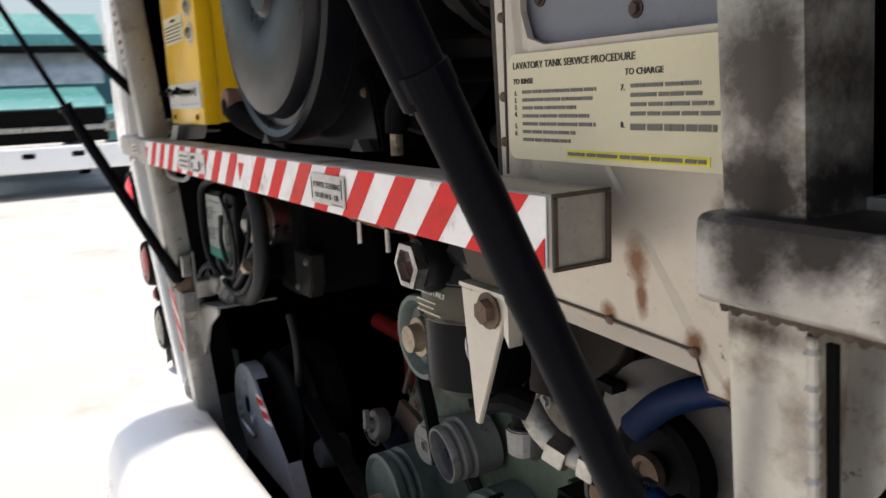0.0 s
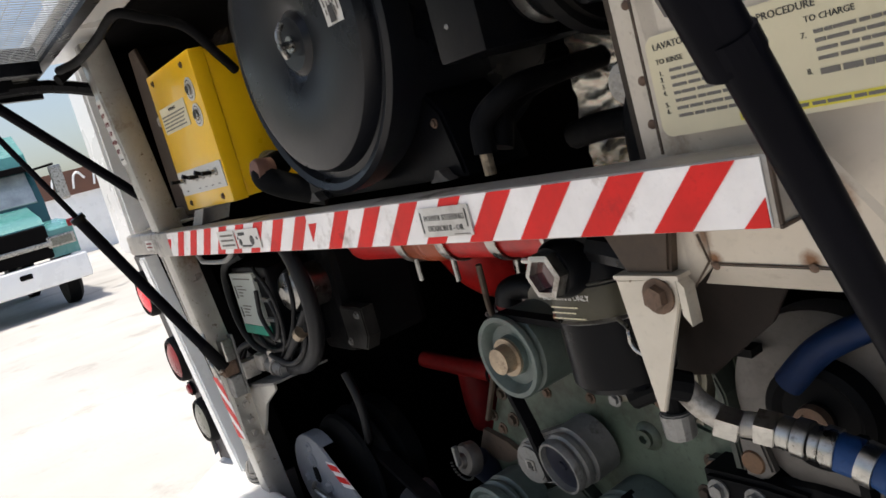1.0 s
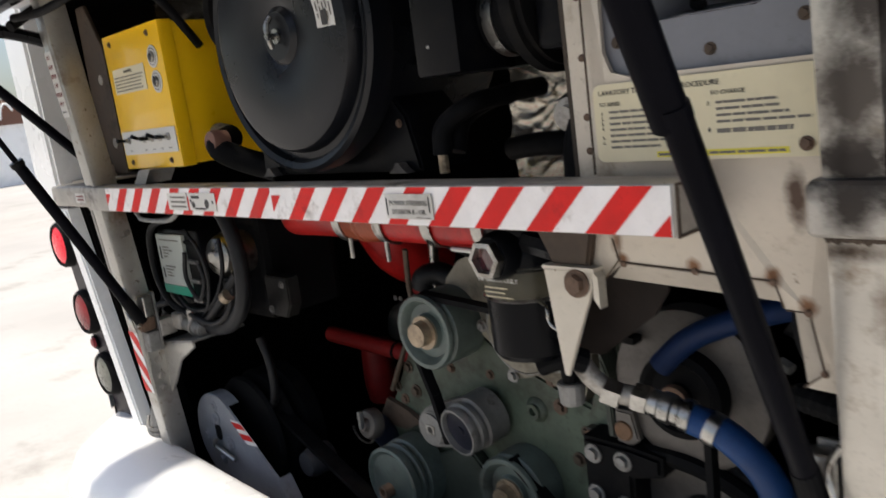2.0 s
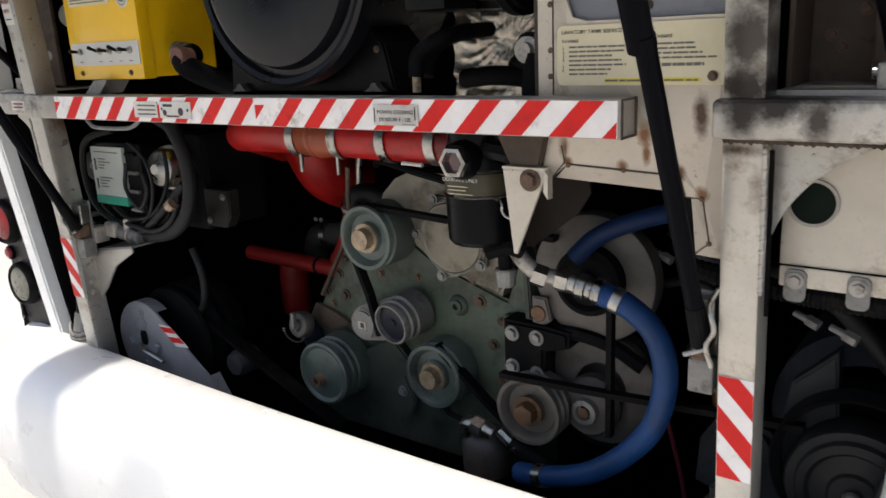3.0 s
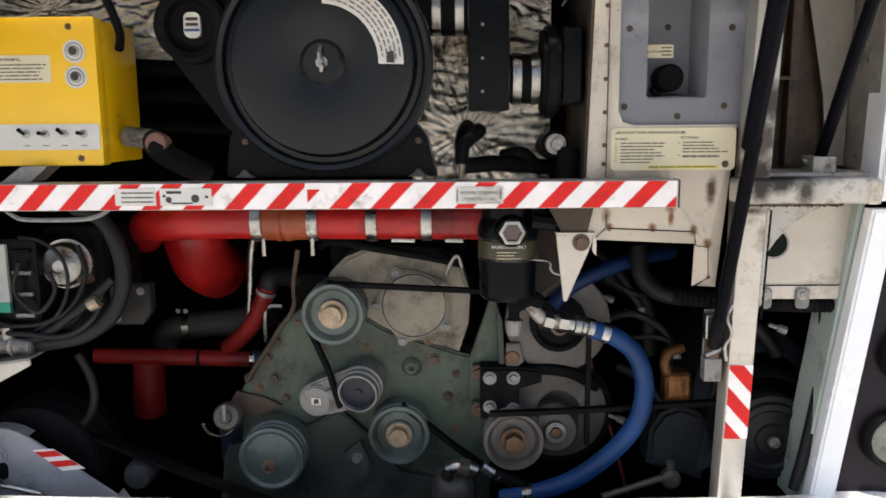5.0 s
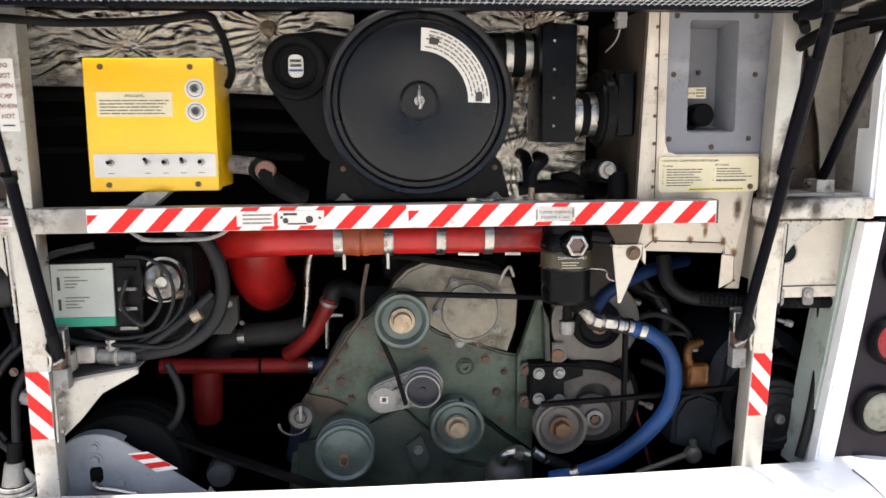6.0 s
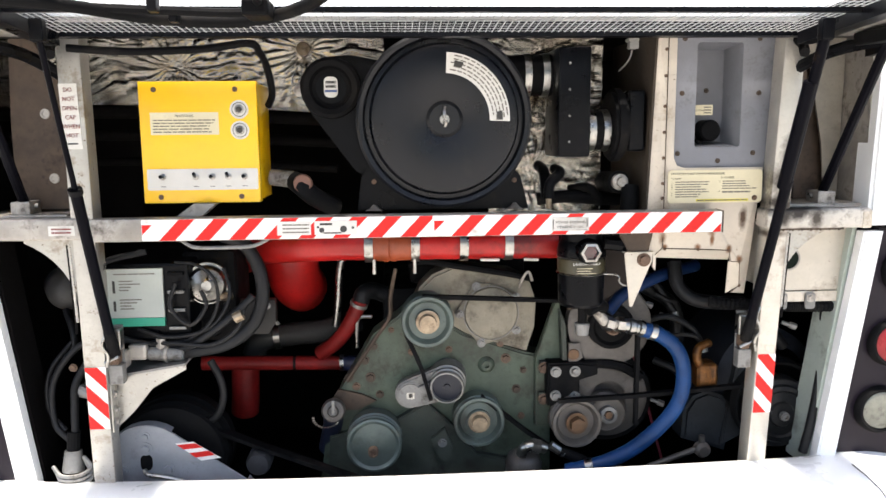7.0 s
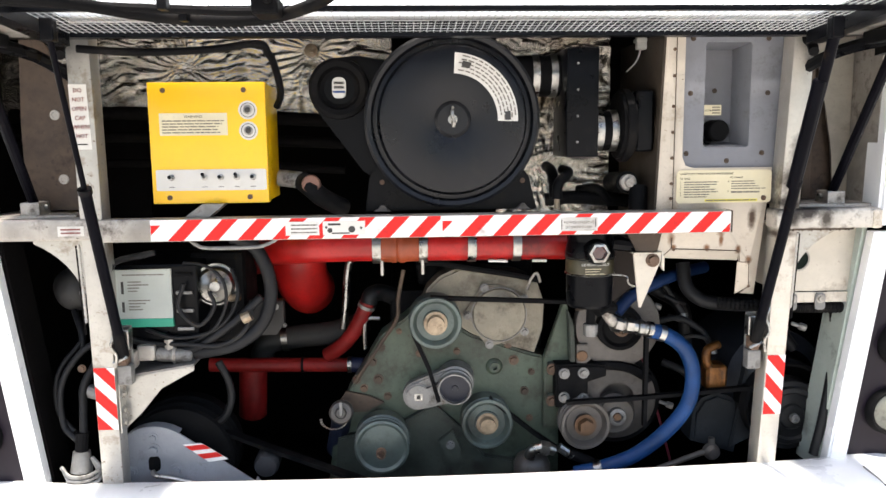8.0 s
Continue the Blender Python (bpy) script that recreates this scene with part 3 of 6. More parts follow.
# label on the post
lab = solid("warning_label", tilted(box(B(), -0.812, -0.774, 0.0482, 0.0494, 1.405, 1.545)), LABELW, "white vertical warning label on the steel post", "label")
for k, w in enumerate(("DO", "NOT", "OPEN", "CAP", "WHEN", "HOT")):
    z = 1.5275 - 0.0195 * k
    words(w, -0.793, 0.0472 + (0.85 - z - 0.01) * 0.085, z, 0.0135, INKR, lab, wide=0.9)
part("underline", tilted(box(B(), -0.805, -0.783, 0.0472, 0.0479, 1.415, 1.418)), INK, lab)

# ---- service panel with the recessed tray ----
panel = thing("service_hatch", (0.65, 0.10, 1.025), "riveted stainless service panel with brown rust spots", "panel")
bm = prism(B(), [(0.518, 1.140), (0.536, 1.136), (0.563, 1.157), (0.728, 1.1495), (0.733, 1.1225), (0.757, 1.1205), (0.764, 1.058), (0.745, 1.040), (0.779, 1.038), (0.779, 1.346), (0.590, 1.346), (0.570, 1.352), (0.562, 1.372), (0.562, 1.66), (0.518, 1.66)], 0.056, 0.062)
part("sheet", bm, PANELR, panel, "stained stainless sheet with rust streaks and a painted gap shade")


def fold(pts):
    """A folded strip of sheet: outer edge flush with the panel, inner edge set back."""
    bm = B()
    f = [bm.verts.new(p) for p in pts]
    b = [bm.verts.new((p[0], p[1] + 0.004, p[2])) for p in pts]
    n = len(pts)
    bm.faces.new(f)
    bm.faces.new(b[::-1])
    for k in range(n):
        bm.faces.new((f[k], b[k], b[(k + 1) % n], f[(k + 1) % n]))
    return bm


part("lower_lip", fold([(0.536, 0.072, 1.133), (0.7345, 0.072, 1.1235), (0.7285, 0.0556, 1.1485), (0.564, 0.0556, 1.156)]), PANELR, panel, "folded lower lip")
part("side_lip", fold([(0.736, 0.072, 1.119), (0.739, 0.072, 1.036), (0.7635, 0.0556, 1.0575), (0.7565, 0.0556, 1.1195)]), PANELR, panel, "folded side lip")
for pts in ([(0.558, 1.185), (0.5605, 1.160), (0.538, 1.136)], [(0.562, 1.158), (0.648, 1.1542), (0.7275, 1.1502), (0.7335, 1.1235)], [(0.736, 1.121), (0.7565, 1.1205), (0.7635, 1.058), (0.742, 1.040)]):
    part("seam", tube(B(), [(x, 0.0556, z) for x, z in pts], 0.0011, 6, 1), BROWN, panel)
part("side_sheet", box(B(), 0.512, 0.5175, 0.056, 0.42, 1.14, 1.66), mat("dark_brown_side_sheet", (0.055, 0.043, 0.033), 0.6, 0.1, 0.4, 8, 0.2, 80, spec=0.2), panel, "dark brown side sheet")
part("seam", box(B(), 0.5405, 0.5425, 0.0545, 0.0560, 1.25, 1.66), BROWN, panel)
for z in (1.62, 1.56, 1.49, 1.43, 1.37, 1.31, 1.275):
    rivet((0.537, 0.0558, z), 0.0042, RUST, panel)
for x, z in ((0.566, 1.156), (0.649, 1.1535), (0.727, 1.149), (0.7555, 1.1205), (0.7635, 1.058)):
    rivet((x, 0.0548, z), 0.0040, RUST, panel)

# below the placard the sheet is kicked back a little
for ob in panel.children:
    for v in ob.data.vertices:
        z = v.co.z + 1.025
        if z < 1.25 and v.co.y < 0.2:
            v.co.y += (1.25 - z) * 0.2
            if 1.03 < z < 1.19:
                v.co.x -= 0.012
                v.co.z -= 0.006

tray = thing("service_tray", (0.67, 0.08, 1.345), "grey plastic service tray recessed into the panel", "tray")
bm = prism(B(), round_rect(0.552, 0.800, 1.338, 1.690, 0.01), 0.066, 0.0712)
# the opening of the tray
rim = part("flange", bm, TRAY, tray, smooth=30)
cut = B()
prism(cut, round_rect(0.614, 0.724, 1.394, 1.637, 0.008, 3), 0.04, 0.30)
cutter = part("cut", cut, TRAY)
mod = rim.modifiers.new("opening", "BOOLEAN")
mod.object, mod.operation, mod.solver = cutter, "DIFFERENCE", "EXACT"
bpy.context.view_layer.update()
rim_mesh = bpy.data.meshes.new_from_object(rim.evaluated_get(bpy.context.evaluated_depsgraph_get()))
rim.modifiers.clear()
rim.data = rim_mesh
bpy.data.objects.remove(cutter)
bm = B()
x0, x1, z0, z1, yb = 0.6135, 0.7245, 1.3935, 1.6375, 0.150
for q in (((x0, 0.070, z0), (x0, 0.070, z1), (x0 + 0.006, yb, z1), (x0 + 0.006, yb, z0)), ((x1, 0.070, z1), (x1, 0.070, z0), (x1 - 0.012, yb, z0), (x1 - 0.012, yb, z1)),
          ((x0, 0.070, z1), (x1, 0.070, z1), (x1 - 0.012, yb, z1 - 0.01), (x0 + 0.006, yb, z1 - 0.01)), ((x1, 0.070, z0), (x0, 0.070, z0), (x0 + 0.006, yb, z0 + 0.012), (x1 - 0.012, yb, z0 + 0.012)),
          ((x0 + 0.006, yb, z0 + 0.012), (x0 + 0.006, yb, z1 - 0.01), (x1 - 0.012, yb, z1 - 0.01), (x1 - 0.012, yb, z0 + 0.012))):
    bm.faces.new([bm.verts.new(p) for p in q])
part("well", bm, TRAY, tray)
lab = part("small_label", box(B(), 0.617, 0.670, 0.1025, 0.1035, 1.470, 1.494), LABEL, tray, "small cream label")
words("LAVATORY", 0.634, 0.1022, 1.479, 0.0062, INK, lab)
bars("small_print", 0.648, 0.667, 1.472, 1.492, 3, 0.1024, INKG, lab, 12)
part("plug", lathe(B(), (0.666, 0.149, 1.433), (0, -1, 0), [(0.0, 0.0), (0.026, 0.0), (0.026, 0.045), (0.022, 0.05), (0.0, 0.05)], 28), RUBBER, tray, "black rubber plug", smooth=True)
part("hook", tube(B(), [(0.642, 0.135, 1.418), (0.634, 0.115, 1.41), (0.639, 0.105, 1.404), (0.648, 0.11, 1.406)], 0.004, 8), RUBBER, tray)
for x, z in ((0.583, 1.645), (0.762, 1.645), (0.580, 1.52), (0.765, 1.52), (0.574, 1.38), (0.757, 1.38), (0.672, 1.362), (0.670, 1.53)):
    bolt("screw", (x, 0.0658 if z != 1.53 else 0.148, z), 0.0042, BROWN, tray)

placard = solid("service_placard", prism(B(), round_rect(0.549, 0.778, 1.263, 1.341, 0.009), 0.0525, 0.0548), LABEL, "cream placard with service instructions", "sign")
words("LAVATORY TANK SERVICE PROCEDURE", 0.556, 0.0521, 1.330, 0.0072, INK, placard, centre=False)
words("TO RINSE", 0.556, 0.0521, 1.319, 0.0058, INK, placard, centre=False)
words("TO CHARGE", 0.676, 0.0521, 1.321, 0.0058, INK, placard, centre=False)
words("1.\n2.\n3.\n4.", 0.557, 0.0521, 1.3105, 0.0052, INK, placard, centre=False)
words("5.\n6.", 0.557, 0.0521, 1.286, 0.0052, INK, placard, centre=False)
words("7.", 0.672, 0.0521, 1.3115, 0.0055, INK, placard, centre=False)
words("8.", 0.672, 0.0521, 1.288, 0.0055, INK, placard, centre=False)
bars("small_print", 0.567, 0.655, 1.275, 1.316, 7, 0.0523, INKG, placard, 21, 0.42, 0.4)
bars("small_print", 0.681, 0.772, 1.294, 1.317, 4, 0.0523, INKG, placard, 22, 0.42, 0.4)
bars("small_print", 0.681, 0.765, 1.2845, 1.2925, 1, 0.0523, INKG, placard, 23, 0.5, 0.2)
part("yellow_strip", box(B(), 0.618, 0.745, 0.0519, 0.0524, 1.2665, 1.272), INKY, placard)
bars("small_print", 0.620, 0.743, 1.2672, 1.2712, 1, 0.0517, INKG, placard, 24, 0.6)
bolt("screw", (0.760, 0.0522, 1.274), 0.0045, RUST, placard)

# ---- right-hand compartment and its beige box ----
comp = thing("side_compartment", (0.94, 0.12, 1.25), "open grimy side compartment with folded sheet metal", "compartment")
part("back_sheet", box(B(), 0.832, 1.048, 0.205, 0.215, 1.25, 1.69), BROWN, comp)
part("inner_sheet", box(B(), 0.832, 0.838, 0.105, 0.205, 1.25, 1.69), BROWN, comp)
part("outer_sheet", box(B(), 1.036, 1.043, 0.06, 0.205, 1.25, 1.69), GRIMY, comp)
part("floor_sheet", box(B(), 0.832, 1.043, 0.062, 0.205, 1.249, 1.256), GRIMY, comp)
part("folded_web", prism(B(), [(0.925, 1.69), (1.034, 1.69), (1.034, 1.262), (1.000, 1.262), (0.985, 1.40)], 0.176, 0.182), mat("dull_folded_steel", (0.27, 0.24, 0.195), 0.45, 0.3, 0.25, 9, 0.2, 90, stain=(0.10, 0.075, 0.05), amount=0.45), comp, "dull folded web")
part("ledge", box(B(), 0.842, 0.925, 0.150, 0.205, 1.43, 1.436), BROWN, comp)
part("rib", box(B(), 0.915, 0.935, 0.17, 0.200, 1.262, 1.69, 0.003), BROWN, comp)
for x, z in ((0.862, 1.315), (0.875, 1.30), (0.90, 1.345), (0.865, 1.52)):
    bolt("bolt", (x, 0.204, z), 0.006, RUST, comp)
compL = thing("side_compartment", (-0.94, 0.12, 1.25), "dark grimy side compartment with a brown steel plate", "compartment")
part("brown_plate", prism(B(), [(-0.975, 1.66), (-0.925, 1.66), (-0.86, 1.55), (-0.855, 1.262), (-0.985, 1.262), (-0.985, 1.46)], 0.135, 0.143, 0.002), BROWN, compL, "brown steel plate")
part("floor_sheet", box(B(), -1.043, -0.845, 0.062, 0.205, 1.251, 1.256), GRIMY, compL)
for x, z in ((-0.905, 1.485), (-0.895, 1.335)):
    part("bolt_hole", lathe(B(), (x, 0.1345, z), (0, -1, 0), [(0.012, 0), (0.011, 0.002), (0.007, 0.002), (0.006, 0.0), (0, 0.0)], 18), GRIMY, compL, "bare rim of a bolt hole")
part("dark_sheet", box(B(), -1.06, -0.84, 0.60, 0.61, 1.2, 1.69), NEARBLACK, compL)

beige = thing("junction_housing", (0.935, 0.15, 1.01), "beige steel housing below the crossbar, with a round hole", "housing")
bm = B()
prism(bm, [(0.84, 1.035), (1.030, 1.035), (1.030, 1.197), (0.84, 1.197)], 0.098, 0.26, 0.003)
hb = part("cover", bm, PANEL, beige, "beige stained cover")
part("flange", box(B(), 0.842, 1.026, 0.094, 0.0975, 1.008, 1.034, 0.001), PANEL, beige)
part("hole_rim", lathe(B(), (0.875, 0.0975, 1.117), (0, -1, 0), [(0.030, 0), (0.030, 0.003), (0.026, 0.003), (0.026, -0.0)], 28), GRIMY, beige)
part("hole", lathe(B(), (0.875, 0.0975, 1.117), (0, -1, 0), [(0.026, 0.0004), (0, 0.0004)], 28), mat("dark_green_inside", (0.006, 0.012, 0.008), 0.6, spec=0.1), beige, "dark green round opening")
for x in (0.862, 0.934):
    part("tab", prism(B(), round_rect(x - 0.013, x + 0.013, 0.99, 1.032, 0.008), 0.089, 0.0935), ALU, beige)
    bolt("bolt", (x, 0.0888, 1.018), 0.0075, GRIMY, beige)
part("corrugated_conduit", tube(B(), [(0.70, 0.15, 1.00), (0.84, 0.115, 0.995), (0.93, 0.11, 0.992), (1.06, 0.115, 0.99)], 0.013, 10, 28, ripple=0.18), RUBBER, beige, "black corrugated conduit")

# ---- tail lamps ----
for s in (-1, 1):
    for z, lens, txt in ((1.092, LENS_ON if s < 0 else LENS_R, "red tail lamp with a black bezel" if s > 0 else "lit red tail lamp with a black bezel"), (0.905, LENS_R, "red tail lamp with a black bezel"), (0.727, LENS_W, "clear reversing lamp with a black bezel")):
        x, yl = s * (1.124 + (z - 0.70) * 0.07), lean(z) + 0.0175
        lamp = thing("tail_lamp", (x, yl, z), txt, "lamp", "tail lamps")
        part("bezel", lathe(B(), (x, yl, z), (0, -1, 0), [(0.062, 0), (0.060, 0.018), (0.055, 0.024), (0.0495, 0.022), (0.0495, 0.0)], 36), RUBBER, lamp, smooth=True)
        part("lens", lathe(B(), (x, yl, z), (0, -1, 0), [(0.0492, 0.010), (0.048, 0.020), (0.034, 0.026), (0.0, 0.028)], 36), lens, lamp, smooth=True)
    x = s * 1.165
    lamp = thing("marker_lamp", (x, 0.08, 0.812), "small red marker lamp", "lamp", "marker lamps")
    part("bezel", lathe(B(), (x, lean(0.812) + 0.0175, 0.812), (0, -1, 0), [(0.020, 0), (0.019, 0.008), (0.016, 0.008)], 24), RUBBER, lamp)
    part("lens", lathe(B(), (x, lean(0.812) + 0.0175, 0.812), (0, -1, 0), [(0.0155, 0.006), (0.012, 0.014), (0.0, 0.016)], 24), LENS_R, lamp, smooth=True)

# ---- the raised engine door ----
door = thing("engine_door", (0, -0.06, 1.66), "raised engine door with an open wire grille", "door")
TILT_DOOR = radians(4.0)


def dz(y):
    """Height of the grille at depth y; the door rises outwards."""
    return 1.636 + (-0.10 - y) * math.tan(TILT_DOOR)


def slab(bm, x0, x1, y0, y1, zo0, zo1):
    """A bar that follows the door's slope."""
    vs = [bm.verts.new((x, y, dz(y) + z)) for x in (x0, x1) for y in (y0, y1) for z in (zo0, zo1)]
    for f in ((0, 1, 3, 2), (4, 6, 7, 5), (0, 4, 5, 1), (2, 3, 7, 6), (0, 2, 6, 4), (1, 5, 7, 3)):
        bm.faces.new([vs[i] for i in f])
    return bm


FAR = -1.02
bm = B()
for k in range(111):
    x = -0.765 + 1.53 * k / 110
    slab(bm, x - 0.00045, x + 0.00045, -0.10, FAR + 0.06, 0.0035, 0.005)
for k in range(36):
    y = -0.105 - k * 0.0238
    slab(bm, -0.765, 0.765, y - 0.0004, y + 0.0004, 0.0052, 0.0059)
grille = part("wire_grille", bm, mat("grille_wire", (0.5, 0.5, 0.48), 0.45, 0.3), door, "open wire grille")
tagged(grille, kind="stuff")
for y in (-0.33, -0.48, -0.63, -0.78):
    part("grille_rail", slab(B(), -0.765, 0.765, y - 0.006, y + 0.006, -0.005, 0.0033), BLACKP, door)
part("hinge_rail", slab(B(), -0.93, 0.93, -0.10, -0.078, -0.004, 0.016), BLACKP, door)
part("outer_rail", slab(B(), -0.93, 0.93, FAR, FAR + 0.06, -0.03, 0.04), WHITE, door)
for s in (-1, 1):
    part("side_rail", slab(B(), s * 0.766, s * 0.80, -0.10, FAR + 0.06, -0.022, 0.03), BLACKP, door)
    part("side_panel", slab(B(), s * 0.80, s * 0.93, -0.1, FAR + 0.06, -0.004, 0.03), mat("grey_door_inside", (0.30, 0.29, 0.26), 0.6, 0, 0.25, 8, 0.1, 90, stain=(0.12, 0.1, 0.08), amount=0.4), door, "grimy grey inner panel")
    part("side_flange", slab(B(), s * 0.93, s * 0.945, -0.08, FAR, -0.045, 0.035), BLACKP, door)
    part("seal", tube(B(), [(s * 0.80, -0.07, 1.60), (s * 0.812, -0.03, 1.625), (s * 0.80, 0.02, 1.655), (s * 0.79, 0.045, 1.668)], 0.011, 10), RUBBER, door)
# added strip closes the hinge gap so no sun reaches the hazard bar
part("hinge_cover", box(B(), -1.03, 1.03, -0.099, 0.034, 1.672, 1.699, 0.006), WHITE, door, "added white strip that stops sun at the hinge gap")
part("hinge_tube", tube(B(), [(-0.90, -0.06, 1.657), (0, -0.06, 1.661), (0.90, -0.06, 1.657)], 0.008, 10), BLACKP, door)
# loom clipped along the inside of the door
loom = thing("wiring_loom", (-0.5, -0.2, 1.60), "taped black wiring loom slung under the door", "cable")
part("main_cable", tube(B(), [(-0.74, -0.52, 1.645), (-0.62, -0.46, 1.640), (-0.52, -0.38, 1.632), (-0.43, -0.36, 1.627), (-0.34, -0.37, 1.627), (-0.26, -0.43, 1.634), (-0.20, -0.52, 1.645), (-0.14, -0.7, 1.665)], 0.0105, 10, 6), RUBBER, loom, smooth=True)
part("branch_cable", tube(B(), [(-0.74, -0.46, 1.644), (-0.58, -0.42, 1.641), (-0.47, -0.41, 1.638), (-0.33, -0.40, 1.638), (-0.30, -0.56, 1.650)], 0.0075, 8, 6), RUBBER, loom, smooth=True)
part("hanging_cable", tube(B(), [(-0.765, -0.07, 1.613), (-0.65, -0.055, 1.607), (-0.5, -0.05, 1.612), (-0.40, -0.04, 1.625), (-0.385, 0.0, 1.61), (-0.38, 0.06, 1.585), (-0.375, 0.10, 1.53), (-0.39, 0.13, 1.50)], 0.0085, 10, 6), RUBBER, loom, smooth=True)
part("junction_block", box(B(), -0.335, -0.292, -0.47, -0.39, 1.622, 1.650, 0.006), RUBBER, loom)
for y in (-0.38, -0.50):
    part("clip", box(B(), -0.47, -0.455, y - 0.012, y + 0.012, 1.622, 1.648, 0.003), BLACKP, loom)

# ---- gas struts and hinge arms ----
for s in (-1, 1):
    lo, hi = Vector((s * 0.7575, 0.042, 0.955)), Vector((s * 0.735, -0.270, 1.615))
    d = hi - lo
    strut = thing("gas_strut", lo, "black gas strut holding up the engine door" if s < 0 else "black gas strut with a locking sleeve", "strut", "gas struts")
    mid = lo + d * (0.55 if s > 0 else 0.56)
    part("cylinder", cyl(B(), lo, mid, 0.0118, 20, bev=0.002), STRUT, strut, "black painted cylinder", smooth=40)
    if s > 0:
        part("rod", cyl(B(), mid - d * 0.04, hi, 0.011, 16), STRUT, strut, smooth=40)
        off = Vector((-0.006, 0, 0))
        bm = cyl(B(), mid - d * 0.012 + off, mid + d * 0.32 + off, 0.0136, 18, bev=0.002)
        part("locking_sleeve", bm, STRUT, strut, "black locking sleeve", smooth=40)
        part("collar", cyl(B(), mid - d * 0.004, mid + d * 0.012, 0.0126, 20), STRUT, strut)
    else:
        part("rod", cyl(B(), mid, hi, 0.0058, 14), STRUT, strut, "thin black rod", smooth=40)
        part("collar", cyl(B(), mid - d * 0.012, mid + d * 0.004, 0.0145, 20), BLACKP, strut)
    part("end_fitting", cyl(B(), lo - d * 0.045, lo + d * 0.05, 0.0145, 14, 0.0128), RUBBER, strut)
    part("upper_fitting", box(B(), hi.x - 0.012, hi.x + 0.012, hi.y - 0.012, hi.y + 0.012, hi.z - 0.012, hi.z + 0.03, 0.004), BLACKP, strut)
    arm = thing("hinge_arm", (s * 0.955, 0.11, 1.26), "dark steel hinge arm of the engine door", "hinge arm", "hinge arms")
    a, b = Vector((s * 0.955, 0.11, 1.27)), Vector((s * 0.905, -0.20, 1.61))
    part("bar", tube(B(), [a, b], 0.0115, 10, 1), STRUT, arm)
    part("link", tube(B(), [(s * 0.812, 0.03, 1.56), (s * 0.85, -0.08, 1.60), (s * 0.90, -0.2, 1.615)], 0.014, 8, 3), BLACKP, arm)
    part("foot", box(B(), s * 0.955 - 0.022, s * 0.955 + 0.022, 0.08, 0.14, 1.252, 1.285, 0.004), GRIMY, arm)
    part("pin", cyl(B(), (s * 0.955 - 0.03, 0.11, 1.272), (s * 0.955 + 0.03, 0.11, 1.272), 0.007, 12), CHROME, arm)
    part("upper_bracket", box(B(), s * 0.865, s * 0.935, -0.26, -0.14, 1.605, 1.632, 0.004), BLACKP, arm)

# ---- foil insulation ----
def foil_sheet(x0, x1, z0, z1, y, pins, seed, nx=120, nz=60, amp=0.010):
    bm = B()
    rows = []
    for j in range(nz + 1):
        row = []
        for i in range(nx + 1):
            x, z = x0 + (x1 - x0) * i / nx, z0 + (z1 - z0) * j / nz
            p = Vector((x * 11 + seed, z * 13, seed))
            w = noise.noise_vector(p * 0.8) * 0.6
            q = p + w
            e = Vector((q.x * 0.35, q.y * 1.5, q.z))
            d = amp * (1.2 * (1 - abs(noise.noise(q * 0.7)) * 2) + 1.5 * (1 - abs(noise.noise(e * 1.5)) * 2) + 0.8 * (1 - abs(noise.noise(e * 3.6)) * 2) + 0.3 * (1 - abs(noise.noise(q * 7.0)) * 2))
            for px, pz in pins:
                rr = math.hypot(x - px, z - pz)
                an = math.atan2(z - pz, x - px)
                d += 0.014 * math.exp(-rr / 0.06) + 0.0042 * math.exp(-rr / 0.12) * math.sin(an * 23 + 5 * noise.noise(p * 1.5)) * min(1, rr / 0.02)
            row.append(bm.verts.new((x, y + d, z)))
        rows.append(row)
    for a, b in zip(rows, rows[1:]):
        for k in range(nx):
            bm.faces.new((a[k], a[k + 1], b[k + 1], b[k]))
    return bm


foil = thing("foil_insulation", (-0.2, 0.46, 1.25), "crumpled silver foil heat insulation", "insulation")
part("upper_sheet", foil_sheet(-1.16, -0.12, 1.49, 1.70, 0.42, [(-0.336, 1.660), (-0.68, 1.615)], 3.0, 260, 80, amp=0.0021), FOIL, foil, smooth=80)
part("side_sheet", foil_sheet(0.16, 0.47, 1.20, 1.70, 0.36, [(0.33, 1.66), (0.28, 1.33)], 9.0, 90, 110, 0.0048), FOIL, foil, smooth=80)
for x, z in ((-0.336, 1.660),):
    part("washer", lathe(B(), (x, 0.415, z), (0, -1, 0), [(0, 0.004), (0.006, 0.004), (0.006, 0.001), (0.018, 0.0), (0.018, -0.004)], 20), BRASS, foil)

# ---- yellow control box ----
yb = thing("control_box", (-0.54, 0.10, 1.28), "yellow enamelled control box with toggle switches", "control box", shift=(0.008, -0.01, 0))
X0, X1, Z0, Z1, YF = -0.676, -0.413, 1.279, 1.553, 0.070
part("cover", box(B(), X0, X1, YF, YF + 0.030, Z0, Z1, 0.003), YELLOW, yb, "yellow front cover", smooth=30)
part("case", box(B(), X0 + 0.004, X1 - 0.003, YF + 0.0302, YF + 0.19, Z0 + 0.003, Z1 - 0.003, 0.003), YELLOW, yb, smooth=30)
for x, z in ((X0 + 0.035, Z1 - 0.018), (X1 - 0.048, Z1 - 0.018), (X0 + 0.038, Z0 + 0.014), (X1 - 0.043, Z0 + 0.014)):
    bolt("screw", (x, YF - 0.0002, z), 0.0042, RUST, yb)
